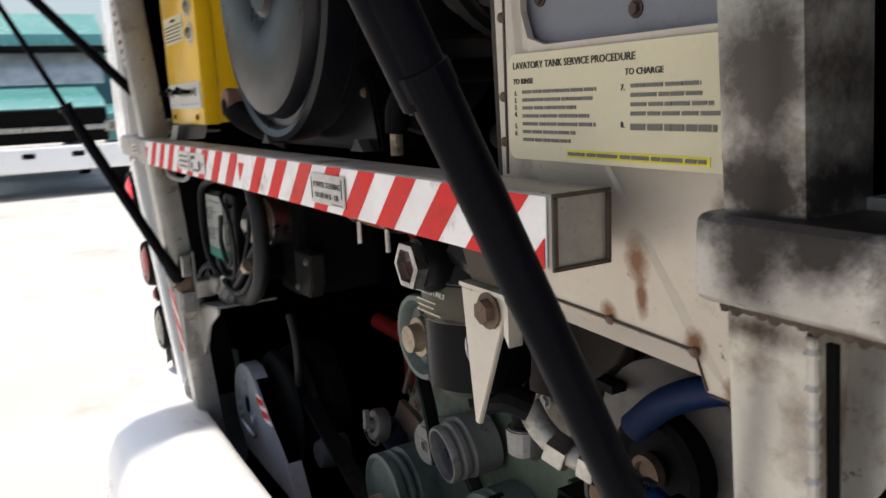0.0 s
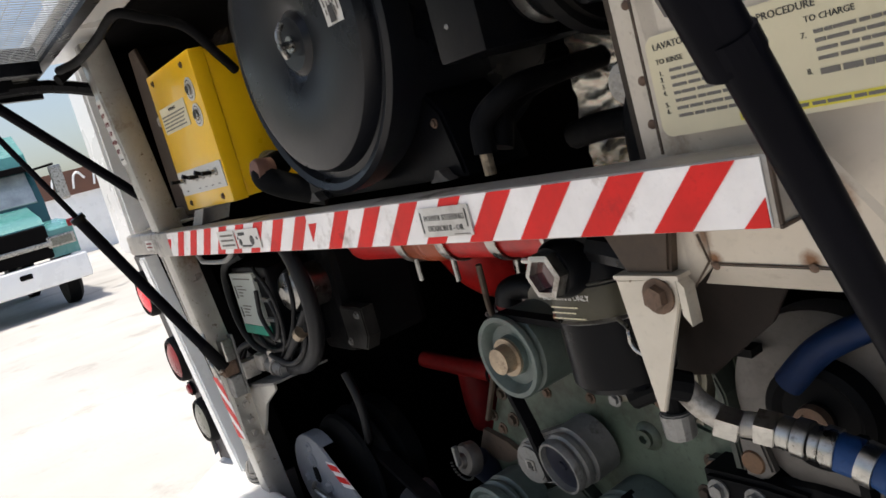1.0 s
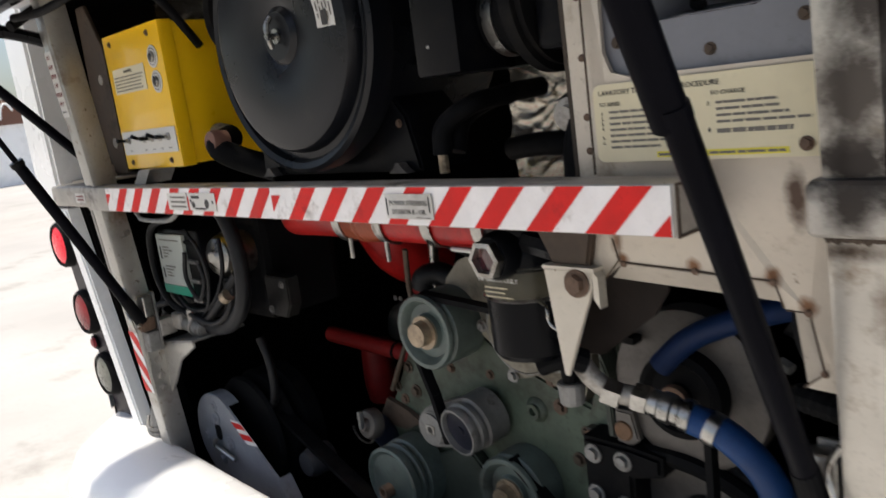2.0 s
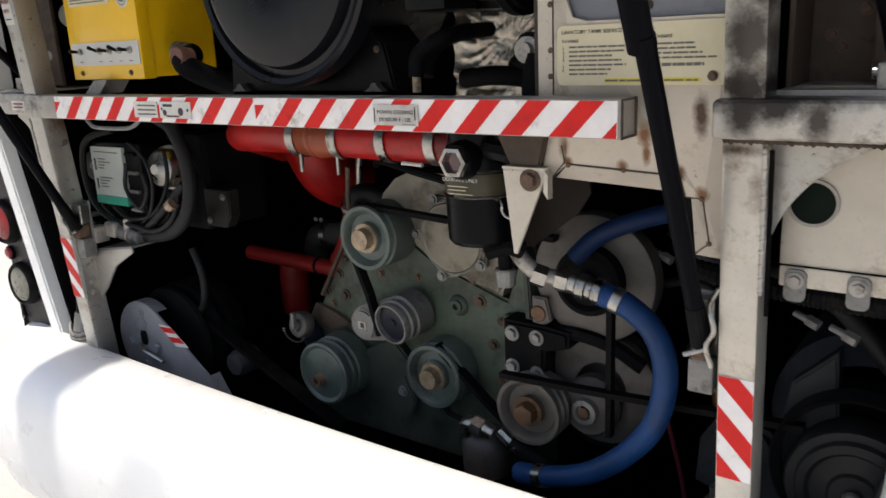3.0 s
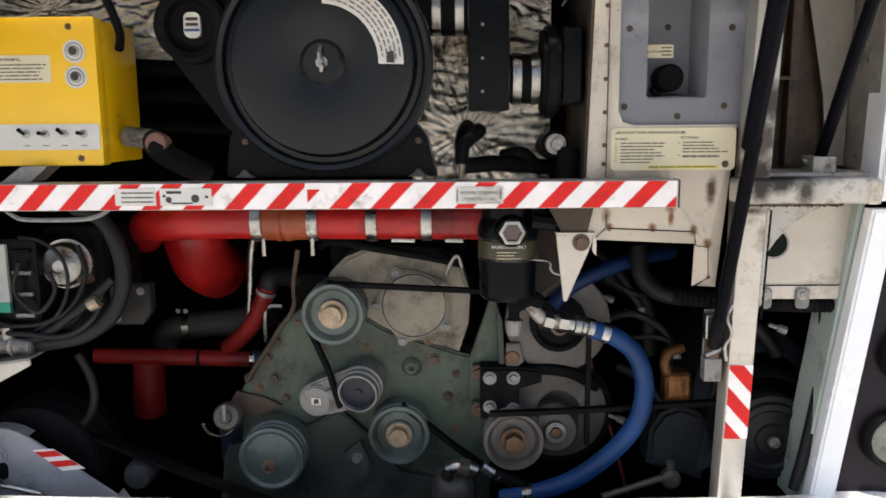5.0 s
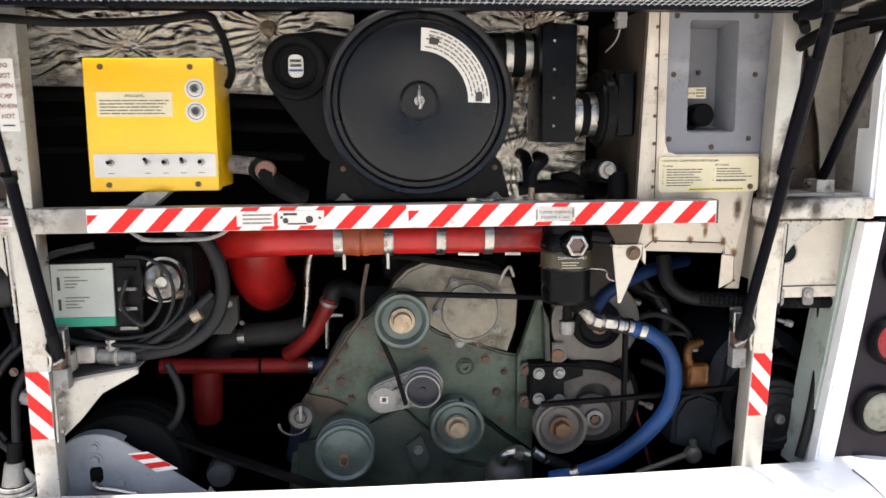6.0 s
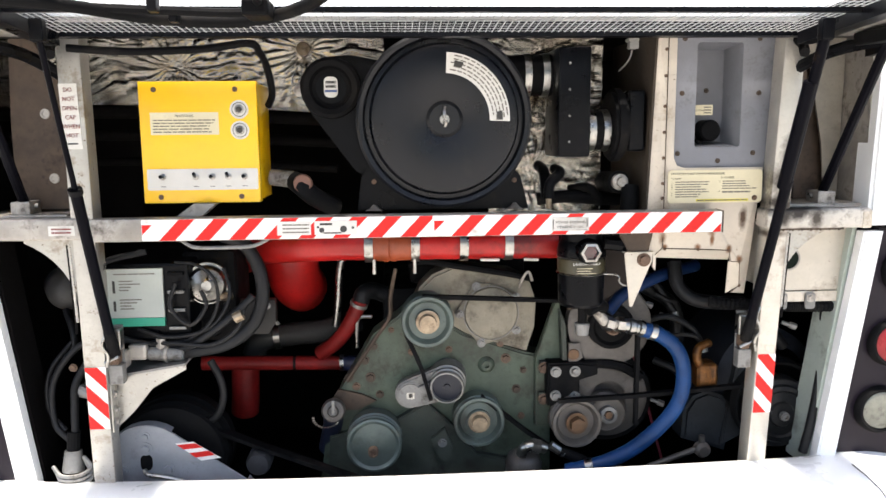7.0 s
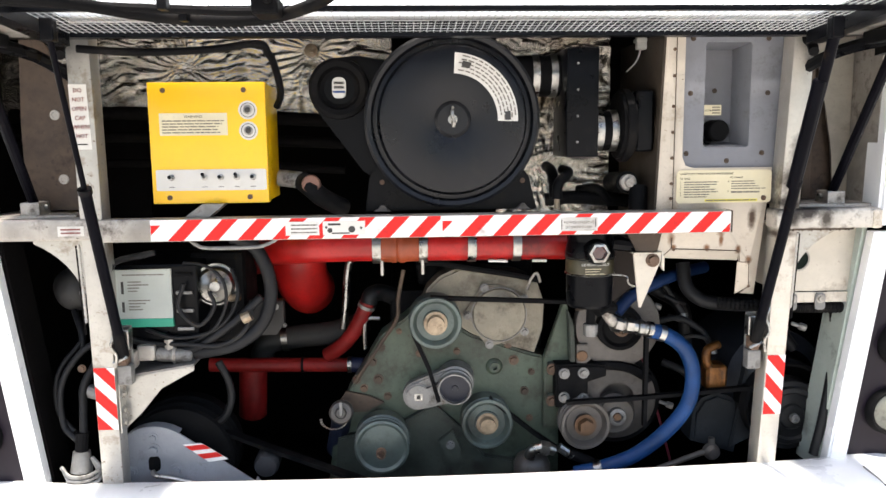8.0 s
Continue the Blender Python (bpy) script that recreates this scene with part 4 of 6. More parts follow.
lab = part("warning_label", box(B(), X0 + 0.024, X0 + 0.176, YF - 0.0016, YF - 0.0003, 1.434, 1.484), LABEL, yb, "cream warning label")
words("WARNING", X0 + 0.10, YF - 0.0018, 1.4735, 0.0085, INK, lab)
bars("small_print", X0 + 0.03, X0 + 0.17, 1.437, 1.470, 5, YF - 0.0017, INKG, lab, 31, 0.4, 0.3)
for z in (1.490, 1.4435):
    key = part("key_switch", lathe(B(), (-0.453, YF - 0.0003, z), (0, -1, 0), [(0.0, 0.0015), (0.021, 0.0015), (0.021, 0)], 32), LABELW, yb, "white round dial")
    part("dark_ring", lathe(B(), (-0.453, YF - 0.0018, z), (0, -1, 0), [(0.0165, 0.0006), (0.0150, 0.0006)], 28), INK, key)
    part("bezel", lathe(B(), (-0.453, YF - 0.0020, z), (0, -1, 0), [(0.0105, 0), (0.0100, 0.004), (0.0075, 0.005), (0.007, 0.002), (0.0, 0.002)], 24), CHROME, key, smooth=True)
    part("barrel", lathe(B(), (-0.453, YF - 0.0040, z), (0, -1, 0), [(0.0065, 0), (0.006, 0.004), (0.0, 0.005)], 16), INK, key)
sw = part("switch_plate", prism(B(), round_rect(X0 + 0.010, X1 - 0.004, 1.309, 1.357, 0.004, 3), YF - 0.0024, YF - 0.0003), LABELW, yb, "white switch plate")
for k, x in enumerate((-0.631, -0.557, -0.520, -0.484, -0.447)):
    tg = part("toggle_switch", lathe(B(), (x, YF - 0.0024, 1.339), (0, -1, 0), [(0.0075, 0), (0.0075, 0.003), (0.0045, 0.004), (0.0045, 0.010), (0.0, 0.010)], 16), CHROME, yb, "toggle switch")
    tip = Vector((x + 0.002, YF - 0.030, 1.343 + (0.004 if k % 2 else -0.002)))
    part("lever", cyl(B(), (x, YF - 0.011, 1.339), tip, 0.0030, 10, 0.0042), BLACKP, tg)
    bars("switch_name", x - 0.006, x + 0.006, 1.315, 1.319, 1, YF - 0.0026, INKG, sw, k)
part("bottom_bracket", prism(B(), [(-0.60, 1.250), (-0.545, 1.250), (-0.51, 1.279), (-0.56, 1.279)], 0.045, 0.10), ALU, yb)
# plug on the side
part("cable_plug", cyl(B(), (-0.40, 0.15, 1.332), (-0.345, 0.14, 1.326), 0.02, 18), ALU, yb, "grey cable plug", smooth=40)
part("rubber_boot", tube(B(), [(-0.345, 0.145, 1.324), (-0.32, 0.10, 1.31), (-0.295, 0.12, 1.285), (-0.25, 0.17, 1.255)], 0.023, 12, 5), RUBBER, yb, smooth=True)
part("brown_cap", lathe(B(), (-0.318, 0.095, 1.318), (0, -1, 0.1), [(0.021, -0.02), (0.023, 0.004), (0.020, 0.012), (0, 0.013)], 20), mat("rust_brown_plastic", (0.16, 0.075, 0.05), 0.55), yb, smooth=True)

# ---- air cleaner ----
ac = thing("air_cleaner", (0.02, 0.18, 1.25), "black round air cleaner with a bulged lid", "air cleaner")
C = (0.020, 0.056, 1.464)
prof = [(0.0, 0.020), (0.034, 0.020), (0.042, 0.013), (0.05, 0.016), (0.155, 0.024), (0.166, 0.020), (0.170, 0.012), (0.173, 0.0), (0.182, -0.002), (0.187, 0.008), (0.196, 0.011), (0.202, 0.006), (0.203, -0.012), (0.201, -0.03), (0.194, -0.035), (0.191, -0.25), (0.0, -0.25)]
part("drum", lathe(B(), C, (0, -1, 0), prof, 72), SATIN, ac, "satin black drum with a rolled rim", smooth=35)
part("stud", lathe(B(), (0.020, 0.036, 1.464), (0, -1, 0), [(0.011, 0), (0.011, 0.003), (0.005, 0.003), (0.0045, 0.018), (0, 0.018)], 18), CHROME, ac, smooth=True)
part("wing_nut", tube(B(), [(0.020, 0.030, 1.492), (0.018, 0.022, 1.478), (0.020, 0.022, 1.464), (0.022, 0.022, 1.456), (0.020, 0.026, 1.448)], 0.0042, 8, 4), CHROME, ac, "zinc wing nut", smooth=True)
# curved paper label
bm = B()
ring = []
for k in range(25):
    a = radians(88 - 90 * k / 24)
    ring.append([bm.verts.new((0.020 + r * math.cos(a), 0.056 - hgt, 1.464 + r * math.sin(a))) for r, hgt in ((0.103, 0.0206), (0.149, 0.0244))])
for a, b in zip(ring, ring[1:]):
    bm.faces.new((a[0], a[1], b[1], b[0]))
lab = part("curved_label", bm, LABELW, ac, "curved white paper label")
bm = B()
rng = random.Random(6)
for r in (0.142, 0.134, 0.126, 0.118, 0.110):
    a = 84 - rng.random() * 4
    while a > 4:
        w = rng.uniform(3, 8)
        y = 0.056 - (0.0208 + (r - 0.106) * 0.085) - 0.0012
        q = [(0.020 + rr * math.cos(radians(t)), y, 1.464 + rr * math.sin(radians(t))) for rr, t in ((r, a), (r + 0.003, a), (r + 0.003, a - w), (r, a - w))]
        bm.faces.new([bm.verts.new(p) for p in q])
        a -= w + 1.6
part("small_print", bm, INKG, lab)
bm = B()
for a, w in ((80, 9), (8, 9)):
    q = [(0.020 + rr * math.cos(radians(t)), 0.0315, 1.464 + rr * math.sin(radians(t))) for rr, t in ((0.120, a), (0.133, a), (0.133, a - w), (0.120, a - w))]
    bm.faces.new([bm.verts.new(p) for p in q])
part("bold_mark", bm, INK, lab)
# cradle, foot and intake horn
bm = prism(B(), [(-0.185, 1.252), (0.225, 1.252), (0.205, 1.33), (0.16, 1.38), (-0.14, 1.38), (-0.175, 1.33)], 0.10, 0.20, 0.004)
part("cradle", bm, BLACKP, ac, "black mounting cradle")
for x in (-0.145, 0.19):
    part("foot_clamp", prism(B(), [(x - 0.020, 1.252), (x + 0.020, 1.252), (x + 0.010, 1.258), (x + 0.004, 1.266), (x - 0.004, 1.266), (x - 0.010, 1.258)], 0.085, 0.0995), PULGREY, ac)
    bolt("bolt", (x, 0.0995, 1.32), 0.0042, RUST, ac)
horn = prism(B(), [(-0.305, 1.50), (-0.30, 1.57), (-0.26, 1.612), (-0.20, 1.618), (-0.10, 1.60), (-0.10, 1.33), (-0.165, 1.33), (-0.19, 1.345)], 0.13, 0.27, 0.012)
part("intake_duct", horn, BLACKP, ac, "moulded black intake duct", smooth=35)
part("intake_mouth", lathe(B(), (-0.242, 0.125, 1.540), (0, -1, 0), [(0.072, -0.01), (0.070, 0.018), (0.062, 0.022), (0.050, 0.018), (0.044, 0.0), (0.034, -0.006), (0.0, -0.006)], 44), RUBBER, ac, smooth=True)
hub = part("hub_badge", prism(B(), round_rect(-0.258, -0.226, 1.518, 1.566, 0.012), 0.120, 0.131), LABELW, ac, "white and blue badge")
part("badge_band", box(B(), -0.2565, -0.2275, 0.1190, 0.1199, 1.530, 1.535), mat("badge_blue", (0.03, 0.07, 0.2), 0.4), hub)
bars("badge_marks", -0.254, -0.230, 1.538, 1.558, 2, 0.1192, INK, hub, 3, 0.6)
part("ear_bolt", lathe(B(), (-0.318, 0.14, 1.535), (0, -1, 0), [(0.014, 0), (0.013, 0.012), (0.007, 0.014), (0, 0.014)], 16), GRIMY, ac)
# outlet: hose, clamps, black box, elbow
part("outlet_stub", cyl(B(), (0.16, 0.16, 1.569), (0.30, 0.16, 1.569), 0.049, 28), RUBBER, ac, smooth=40)
for x in (0.226, 0.270):
    part("hose_clamp", lathe(B(), (x, 0.16, 1.569), (1, 0, 0), [(0.0495, -0.008), (0.0515, -0.008), (0.0515, 0.008), (0.0495, 0.008)], 32), CHROME, ac, "shiny hose clamp", smooth=True)
res = thing("resonator_box", (0.335, 0.15, 1.37), "black moulded resonator box in the intake line", "resonator", shift=(-0.01, -0.018, 0))
part("shell", box(B(), 0.296, 0.372, 0.075, 0.24, 1.374, 1.627, 0.006), BLACKP, res, smooth=35)
for z in (1.59, 1.53, 1.47, 1.41):
    rivet((0.322, 0.0748, z), 0.0030, ALU, res)
part("outlet", cyl(B(), (0.372, 0.16, 1.436), (0.45, 0.16, 1.436), 0.047, 28), RUBBER, res, smooth=40)
for x in (0.389, 0.424):
    part("hose_clamp", lathe(B(), (x, 0.16, 1.436), (1, 0, 0), [(0.0475, -0.008), (0.05, -0.008), (0.05, 0.008), (0.0475, 0.008)], 32), CHROME, res, "shiny hose clamp", smooth=True)
part("elbow_flange", cyl(B(), (0.436, 0.16, 1.448), (0.468, 0.16, 1.448), 0.088, 36, bev=0.008), RUBBER, res, smooth=40)
part("housing", box(B(), 0.4685, 0.511, 0.10, 0.235, 1.385, 1.53, 0.012, 3), BLACKP, res, "black square housing", smooth=35)
part("elbow", tube(B(), [(0.465, 0.25, 1.448), (0.48, 0.27, 1.45), (0.485, 0.30, 1.45), (0.485, 0.35, 1.45)], 0.05, 20, 5), RUBBER, res, smooth=True)
# little fittings behind the bar
fit1 = thing("fluid_fitting", (0.46, 0.15, 1.25), "black hose end with a zinc cap", "fitting", shift=(0.026, -0.028, -0.012))
part("hose_end", cyl(B(), (0.43, 0.30, 1.315), (0.43, 0.17, 1.322), 0.027, 22), RUBBER, fit1, smooth=40)
part("cap", lathe(B(), (0.43, 0.17, 1.322), (0.1, -1, 0), [(0.020, 0), (0.020, 0.012), (0.012, 0.013), (0.011, 0.024), (0.0, 0.024)], 22), GRIMY, fit1, smooth=True)
part("down_hose", tube(B(), [(0.455, 0.16, 1.31), (0.452, 0.15, 1.28), (0.45, 0.15, 1.22)], 0.022, 12, 4), RUBBER, fit1, smooth=True)
fit2 = thing("brass_fitting", (0.235, 0.13, 1.25), "small brass fitting on a black hose", "fitting", shift=(0.037, -0.019, 0))
part("stem", cyl(B(), (0.236, 0.115, 1.25), (0.236, 0.115, 1.275), 0.007, 12), BRASS, fit2)
part("hose", tube(B(), [(0.236, 0.115, 1.274), (0.24, 0.12, 1.31), (0.27, 0.15, 1.335), (0.27, 0.22, 1.34)], 0.013, 10, 6), RUBBER, fit2, smooth=True)

pw = thing("plug_connector", (0.50, 0.20, 1.62), "small white cable plug beside the service panel", "connector")
part("body", box(B(), 0.488, 0.512, 0.185, 0.21, 1.634, 1.676, 0.004), LABELW, pw)
part("collar", box(B(), 0.484, 0.5115, 0.181, 0.214, 1.652, 1.660, 0.003), LABELW, pw)
part("wire", tube(B(), [(0.498, 0.197, 1.634), (0.494, 0.20, 1.615), (0.487, 0.21, 1.60), (0.478, 0.24, 1.585)], 0.0022, 6), LABELW, pw, smooth=True)

# ---- the engine ----
def pulley(c, r, material, name="pulley", hub=0.42, parent=None, grooves=0, depth=0.05, label="", dish=0.012, nut=BRASS, nut_r=0.024, nut_hex=True):
    """A belt pulley seen from the front: rim, dished web, hub and nut. c is the middle of the rim's front."""
    prof = [(0.0, -dish * 0.4), (r * hub, -dish * 0.4), (r * hub * 1.04, -dish), (r * 0.72, -dish), (r * 0.80, -dish * 0.3), (r * 0.86, 0.0), (r * 0.97, 0.0), (r, -0.004)]
    h = -0.004
    for k in range(grooves):
        prof += [(r, h - 0.004), (r * 0.86, h - 0.010), (r, h - 0.016)]
        h -= 0.018
    prof += [(r, -depth), (r * 0.5, -depth), (0.0, -depth)]
    p = part(name, lathe(B(), c, (0, -1, 0), prof, 56), material, parent, label, smooth=32)
    if nut:
        cc = Vector(c) + Vector((0, dish * 0.4, 0))
        bm = lathe(B(), cc, (0, -1, 0), [(nut_r * 1.35, 0), (nut_r * 1.35, 0.005), (nut_r * 0.95, 0.005)], 26)
        cyl(bm, cc + Vector((0, -0.004, 0)), cc + Vector((0, -0.024, 0)), nut_r, 6 if nut_hex else 24, nut_r * 0.92)
        part("nut", bm, nut, p, "bare bronze-coloured nut" if nut is BRASS else "")
    return p


engine = thing("engine", (0.0, 0.65, 0.30), "oily green diesel engine with belt pulleys", "engine", shift=(0.002, -0.012, 0.013))
front = [(-0.325, 0.42), (-0.30, 0.60), (-0.262, 0.705), (-0.205, 0.80), (-0.165, 0.868), (-0.10, 0.915), (-0.055, 0.955), (0.088, 0.863), (0.258, 0.806), (0.335, 0.790), (0.335, 0.42)]
part("front_plate", prism(B(), front, 0.372, 0.46, 0.006), GREEN, engine, "green front plate with oily stains", smooth=30)
# black block and head put the darkness behind the plate into the colour
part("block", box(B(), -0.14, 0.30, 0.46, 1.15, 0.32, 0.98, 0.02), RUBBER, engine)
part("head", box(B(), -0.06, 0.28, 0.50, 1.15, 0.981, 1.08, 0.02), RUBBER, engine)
tim = [(-0.052, 0.958), (-0.035, 1.00), (0.0, 1.035), (0.055, 1.058), (0.13, 1.052), (0.22, 1.040), (0.268, 1.015), (0.288, 0.955), (0.284, 0.88), (0.262, 0.812), (0.175, 0.838), (0.09, 0.868)]
part("timing_cover", prism(B(), tim, 0.358, 0.45, 0.008), BEIGE, engine, "pale cast timing cover", smooth=30)
cap = part("access_cover", prism(B(), [(0.160 + r * math.cos(radians(a)), 0.928 + r * math.sin(radians(a))) for a, r in ((10, 0.083), (32, 0.092), (50, 0.082), (88, 0.080), (118, 0.095), (140, 0.082), (180, 0.098), (205, 0.084), (235, 0.084), (252, 0.098), (272, 0.084), (300, 0.082), (325, 0.095), (345, 0.083))], 0.344, 0.3575, 0.004), BEIGE, engine, "ribbed aluminium access cover", smooth=30)
part("dome", lathe(B(), (0.160, 0.3405, 0.928), (0, -1, 0), [(0.074, 0), (0.071, 0.005), (0.067, 0.004), (0.060, 0.007), (0.03, 0.010), (0, 0.010)], 36), BEIGE, cap, smooth=True)
part("gasket_rim", lathe(B(), (0.160, 0.3425, 0.928), (0, -1, 0), [(0.077, 0), (0.0765, 0.004), (0.0745, 0.004), (0.074, 0)], 36), ALU, cap, smooth=True)
for a, r in ((32, 0.083), (118, 0.086), (180, 0.088), (252, 0.088), (325, 0.086)):
    bolt("bolt", (0.160 + r * math.cos(radians(a)), 0.3395, 0.928 + r * math.sin(radians(a))), 0.0082, ALU, cap)
# boss, bolts and rust patches
for x, z, r, m in ((-0.115, 0.88, 0.006, RUST), (-0.06, 0.815, 0.007, RUST), (0.045, 0.82, 0.007, RUST), (0.190, 0.835, 0.008, RUST), (-0.215, 0.72, 0.008, RUST), (0.125, 0.78, 0.0, None), (0.205, 0.79, 0.010, RUST), (0.30, 0.745, 0.008, RUST), (0.30, 0.655, 0.008, RUST), (-0.045, 0.66, 0.007, ALU), (0.02, 0.55, 0.009, ALU), (0.25, 0.62, 0.007, RUST), (-0.19, 0.795, 0.009, BROWN), (-0.165, 0.835, 0.008, BROWN), (-0.235, 0.745, 0.009, BROWN), (-0.175, 0.745, 0.010, BROWN), (-0.15, 0.695, 0.008, BROWN), (-0.225, 0.69, 0.010, RUBBER), (0.235, 0.70, 0.009, BROWN), (0.255, 0.755, 0.007, BROWN)):
    if m:
        bolt("bolt", (x, 0.3715, z), r, m, engine)
part("boss", lathe(B(), (0.150, 0.3715, 0.773), (0, -1, 0), [(0.024, 0), (0.020, 0.006), (0.014, 0.008), (0.014, 0.014), (0.007, 0.014), (0.007, 0.004), (0.0, 0.004)], 28), GREEN, engine, smooth=True)
part("side_bracket", prism(B(), [(0.338, 0.955), (0.350, 0.955), (0.385, 0.60), (0.286, 0.60), (0.286, 0.80)], 0.340, 0.37, 0.003), GREEN, engine, "green triangular bracket")
part("bracket_face", prism(B(), [(0.345, 0.94), (0.360, 0.90), (0.365, 0.80), (0.352, 0.80)], 0.30, 0.338, 0.003), GREEND, engine)
for z in (0.775, 0.685):
    part("lug", box(B(), 0.293, 0.350, 0.322, 0.339, z - 0.018, z + 0.018, 0.003), GREEND, engine)
    bolt("bolt", (0.305, 0.3215, z), 0.011, RUST, engine)
part("rusty_lug", prism(B(), [(-0.302, 0.655), (-0.265, 0.715), (-0.20, 0.70), (-0.16, 0.68), (-0.21, 0.655)], 0.36, 0.371), BROWN, engine)
part("oily_web", prism(B(), [(-0.30, 0.43), (-0.29, 0.585), (-0.12, 0.62), (-0.02, 0.675), (0.06, 0.60), (0.12, 0.52), (0.22, 0.50), (0.22, 0.43)], 0.345, 0.3705, 0.004), GREEND, engine, "oily dark web of the crankcase")
part("small_lug", prism(B(), [(-0.01, 0.575), (0.03, 0.605), (0.055, 0.545), (0.04, 0.505), (0.01, 0.515)], 0.325, 0.344, 0.003), GREEND, engine)
bolt("bolt", (0.022, 0.3245, 0.565), 0.009, ALU, engine)
# pulleys
pulley((-0.017, 0.275, 0.922), 0.070, PULGRN, "idler_pulley", 0.46, engine, 1, 0.09, "green idler pulley", 0.016, BRASS, 0.0235, False)
pulley((0.123, 0.300, 0.630), 0.071, PULGRN, "idler_pulley", 0.46, engine, 1, 0.07, "green idler pulley", 0.016, BRASS, 0.0225, False)
p1 = part("drive_pulley", lathe(B(), (-0.166, 0.262, 0.587), (0, -1, 0), [(0.0, 0.0), (0.012, 0.0), (0.060, -0.006), (0.068, -0.001), (0.074, -0.004), (0.074, -0.018), (0.064, -0.024), (0.074, -0.030), (0.074, -0.036), (0.064, -0.042), (0.076, -0.048), (0.076, -0.09), (0.0, -0.09)], 52), PULGRN, engine, "green dished drive pulley", smooth=32)
part("shaft_end", lathe(B(), (-0.168, 0.262, 0.575), (0, -1, 0), [(0.014, -0.002), (0.013, 0.02), (0.008, 0.02), (0.008, 0.008), (0, 0.008)], 18), RUST, p1)
# belt tensioner
hull = [(0.035 + 0.050 * math.cos(radians(a)), 0.742 + 0.050 * math.sin(radians(a))) for a in range(-80, 121, 20)] + [(-0.066 + 0.041 * math.cos(radians(a)), 0.712 + 0.041 * math.sin(radians(a))) for a in range(115, 281, 20)]
ten = part("tensioner", prism(B(), hull, 0.312, 0.345, 0.005), ALU, engine, "cast aluminium belt tensioner", smooth=30)
part("arm_end", cyl(B(), (-0.066, 0.311, 0.712), (-0.066, 0.302, 0.712), 0.036, 32, bev=0.004), ALU, ten, smooth=40)
part("stamped_plate", box(B(), -0.076, -0.054, 0.300, 0.302, 0.703, 0.721), CHROME, ten)
part("stamp", box(B(), -0.070, -0.060, 0.2992, 0.2998, 0.707, 0.718), INK, ten)
part("barrel", lathe(B(), (0.033, 0.280, 0.737), (-0.10, -1, -0.13), [(0.0, -0.012), (0.040, -0.012), (0.041, 0.0), (0.045, 0.0), (0.047, -0.005), (0.047, -0.012), (0.043, -0.015), (0.043, -0.019), (0.048, -0.022), (0.048, -0.030), (0.044, -0.033), (0.044, -0.037), (0.051, -0.040), (0.051, -0.085), (0, -0.085)], 44), ALU, ten, "ribbed round spring housing", smooth=32)
part("barrel_cap", lathe(B(), (0.034, 0.2905, 0.7385), (-0.10, -1, -0.13), [(0.0, 0.004), (0.008, 0.004), (0.009, 0.001), (0.028, 0.002), (0.040, 0.0)], 36), mat("dark_blue_grey_cap", (0.014, 0.016, 0.026), 0.35, spec=0.3), ten, "dark cap", smooth=True)
part("rib", prism(B(), [(-0.045, 0.735), (-0.005, 0.752), (0.005, 0.742), (-0.03, 0.715)], 0.298, 0.312, 0.002), ALU, ten)
# belts
def belt(pts, y, w=0.011, name="belt", label="black rubber belt"):
    bm = B()
    for a, b in zip(pts, pts[1:]):
        a, b = Vector((a[0], y, a[1])), Vector((b[0], y, b[1]))
        d = (b - a).normalized()
        nrm = Vector((-d.z, 0, d.x)) * 0.005
        vs = [bm.verts.new(p + o + Vector((0, s * w, 0))) for p in (a, b) for o in (nrm, -nrm) for s in (-1, 1)]
        for f in ((0, 1, 3, 2), (4, 6, 7, 5), (0, 4, 5, 1), (2, 3, 7, 6), (0, 2, 6, 4), (1, 5, 7, 3)):
            bm.faces.new([vs[i] for i in f])
    return part(name, bm, RUBBER, engine, label)


belt([(-0.03, 0.988), (0.42, 0.965)], 0.297)
belt([(-0.075, 0.885), (-0.035, 0.79), (-0.01, 0.70)], 0.30)
belt([(-0.14, 0.455), (-0.283, 0.512), (-0.47, 0.588), (-0.655, 0.668), (-0.70, 0.69)], 0.287, 0.018)
belt([(0.13, 0.70), (0.25, 0.60), (0.36, 0.52)], 0.315, 0.012)
belt([(0.545, 0.90), (0.545, 0.63)], 0.255, 0.009)
belt([(0.33, 0.705), (0.50, 0.712), (0.86, 0.735)], 0.245, 0.009)
part("breather_pipe", tube(B(), [(0.27, 0.33, 1.025), (0.20, 0.33, 1.04), (0.08, 0.335, 1.06), (-0.02, 0.35, 1.075), (-0.06, 0.38, 1.06)], 0.009, 8), RUBBER, engine, smooth=True)
part("clip", tube(B(), [(0.235, 0.325, 1.00), (0.245, 0.32, 1.03), (0.26, 0.32, 1.045), (0.27, 0.32, 1.02)], 0.004, 6), GRIMY, engine)
for pts in ([(-0.10, 0.33, 1.06), (-0.115, 0.34, 0.98), (-0.12, 0.35, 0.92), (-0.16, 0.35, 0.86), (-0.24, 0.36, 0.74)], [(-0.17, 0.45, 0.90), (-0.20, 0.45, 0.90), (-0.212, 0.45, 0.885), (-0.213, 0.45, 0.81)]):
    part("thin_pipe", tube(B(), pts, 0.0055, 8), BROWN if pts[0][0] > -0.13 else CHROME, engine, smooth=True)

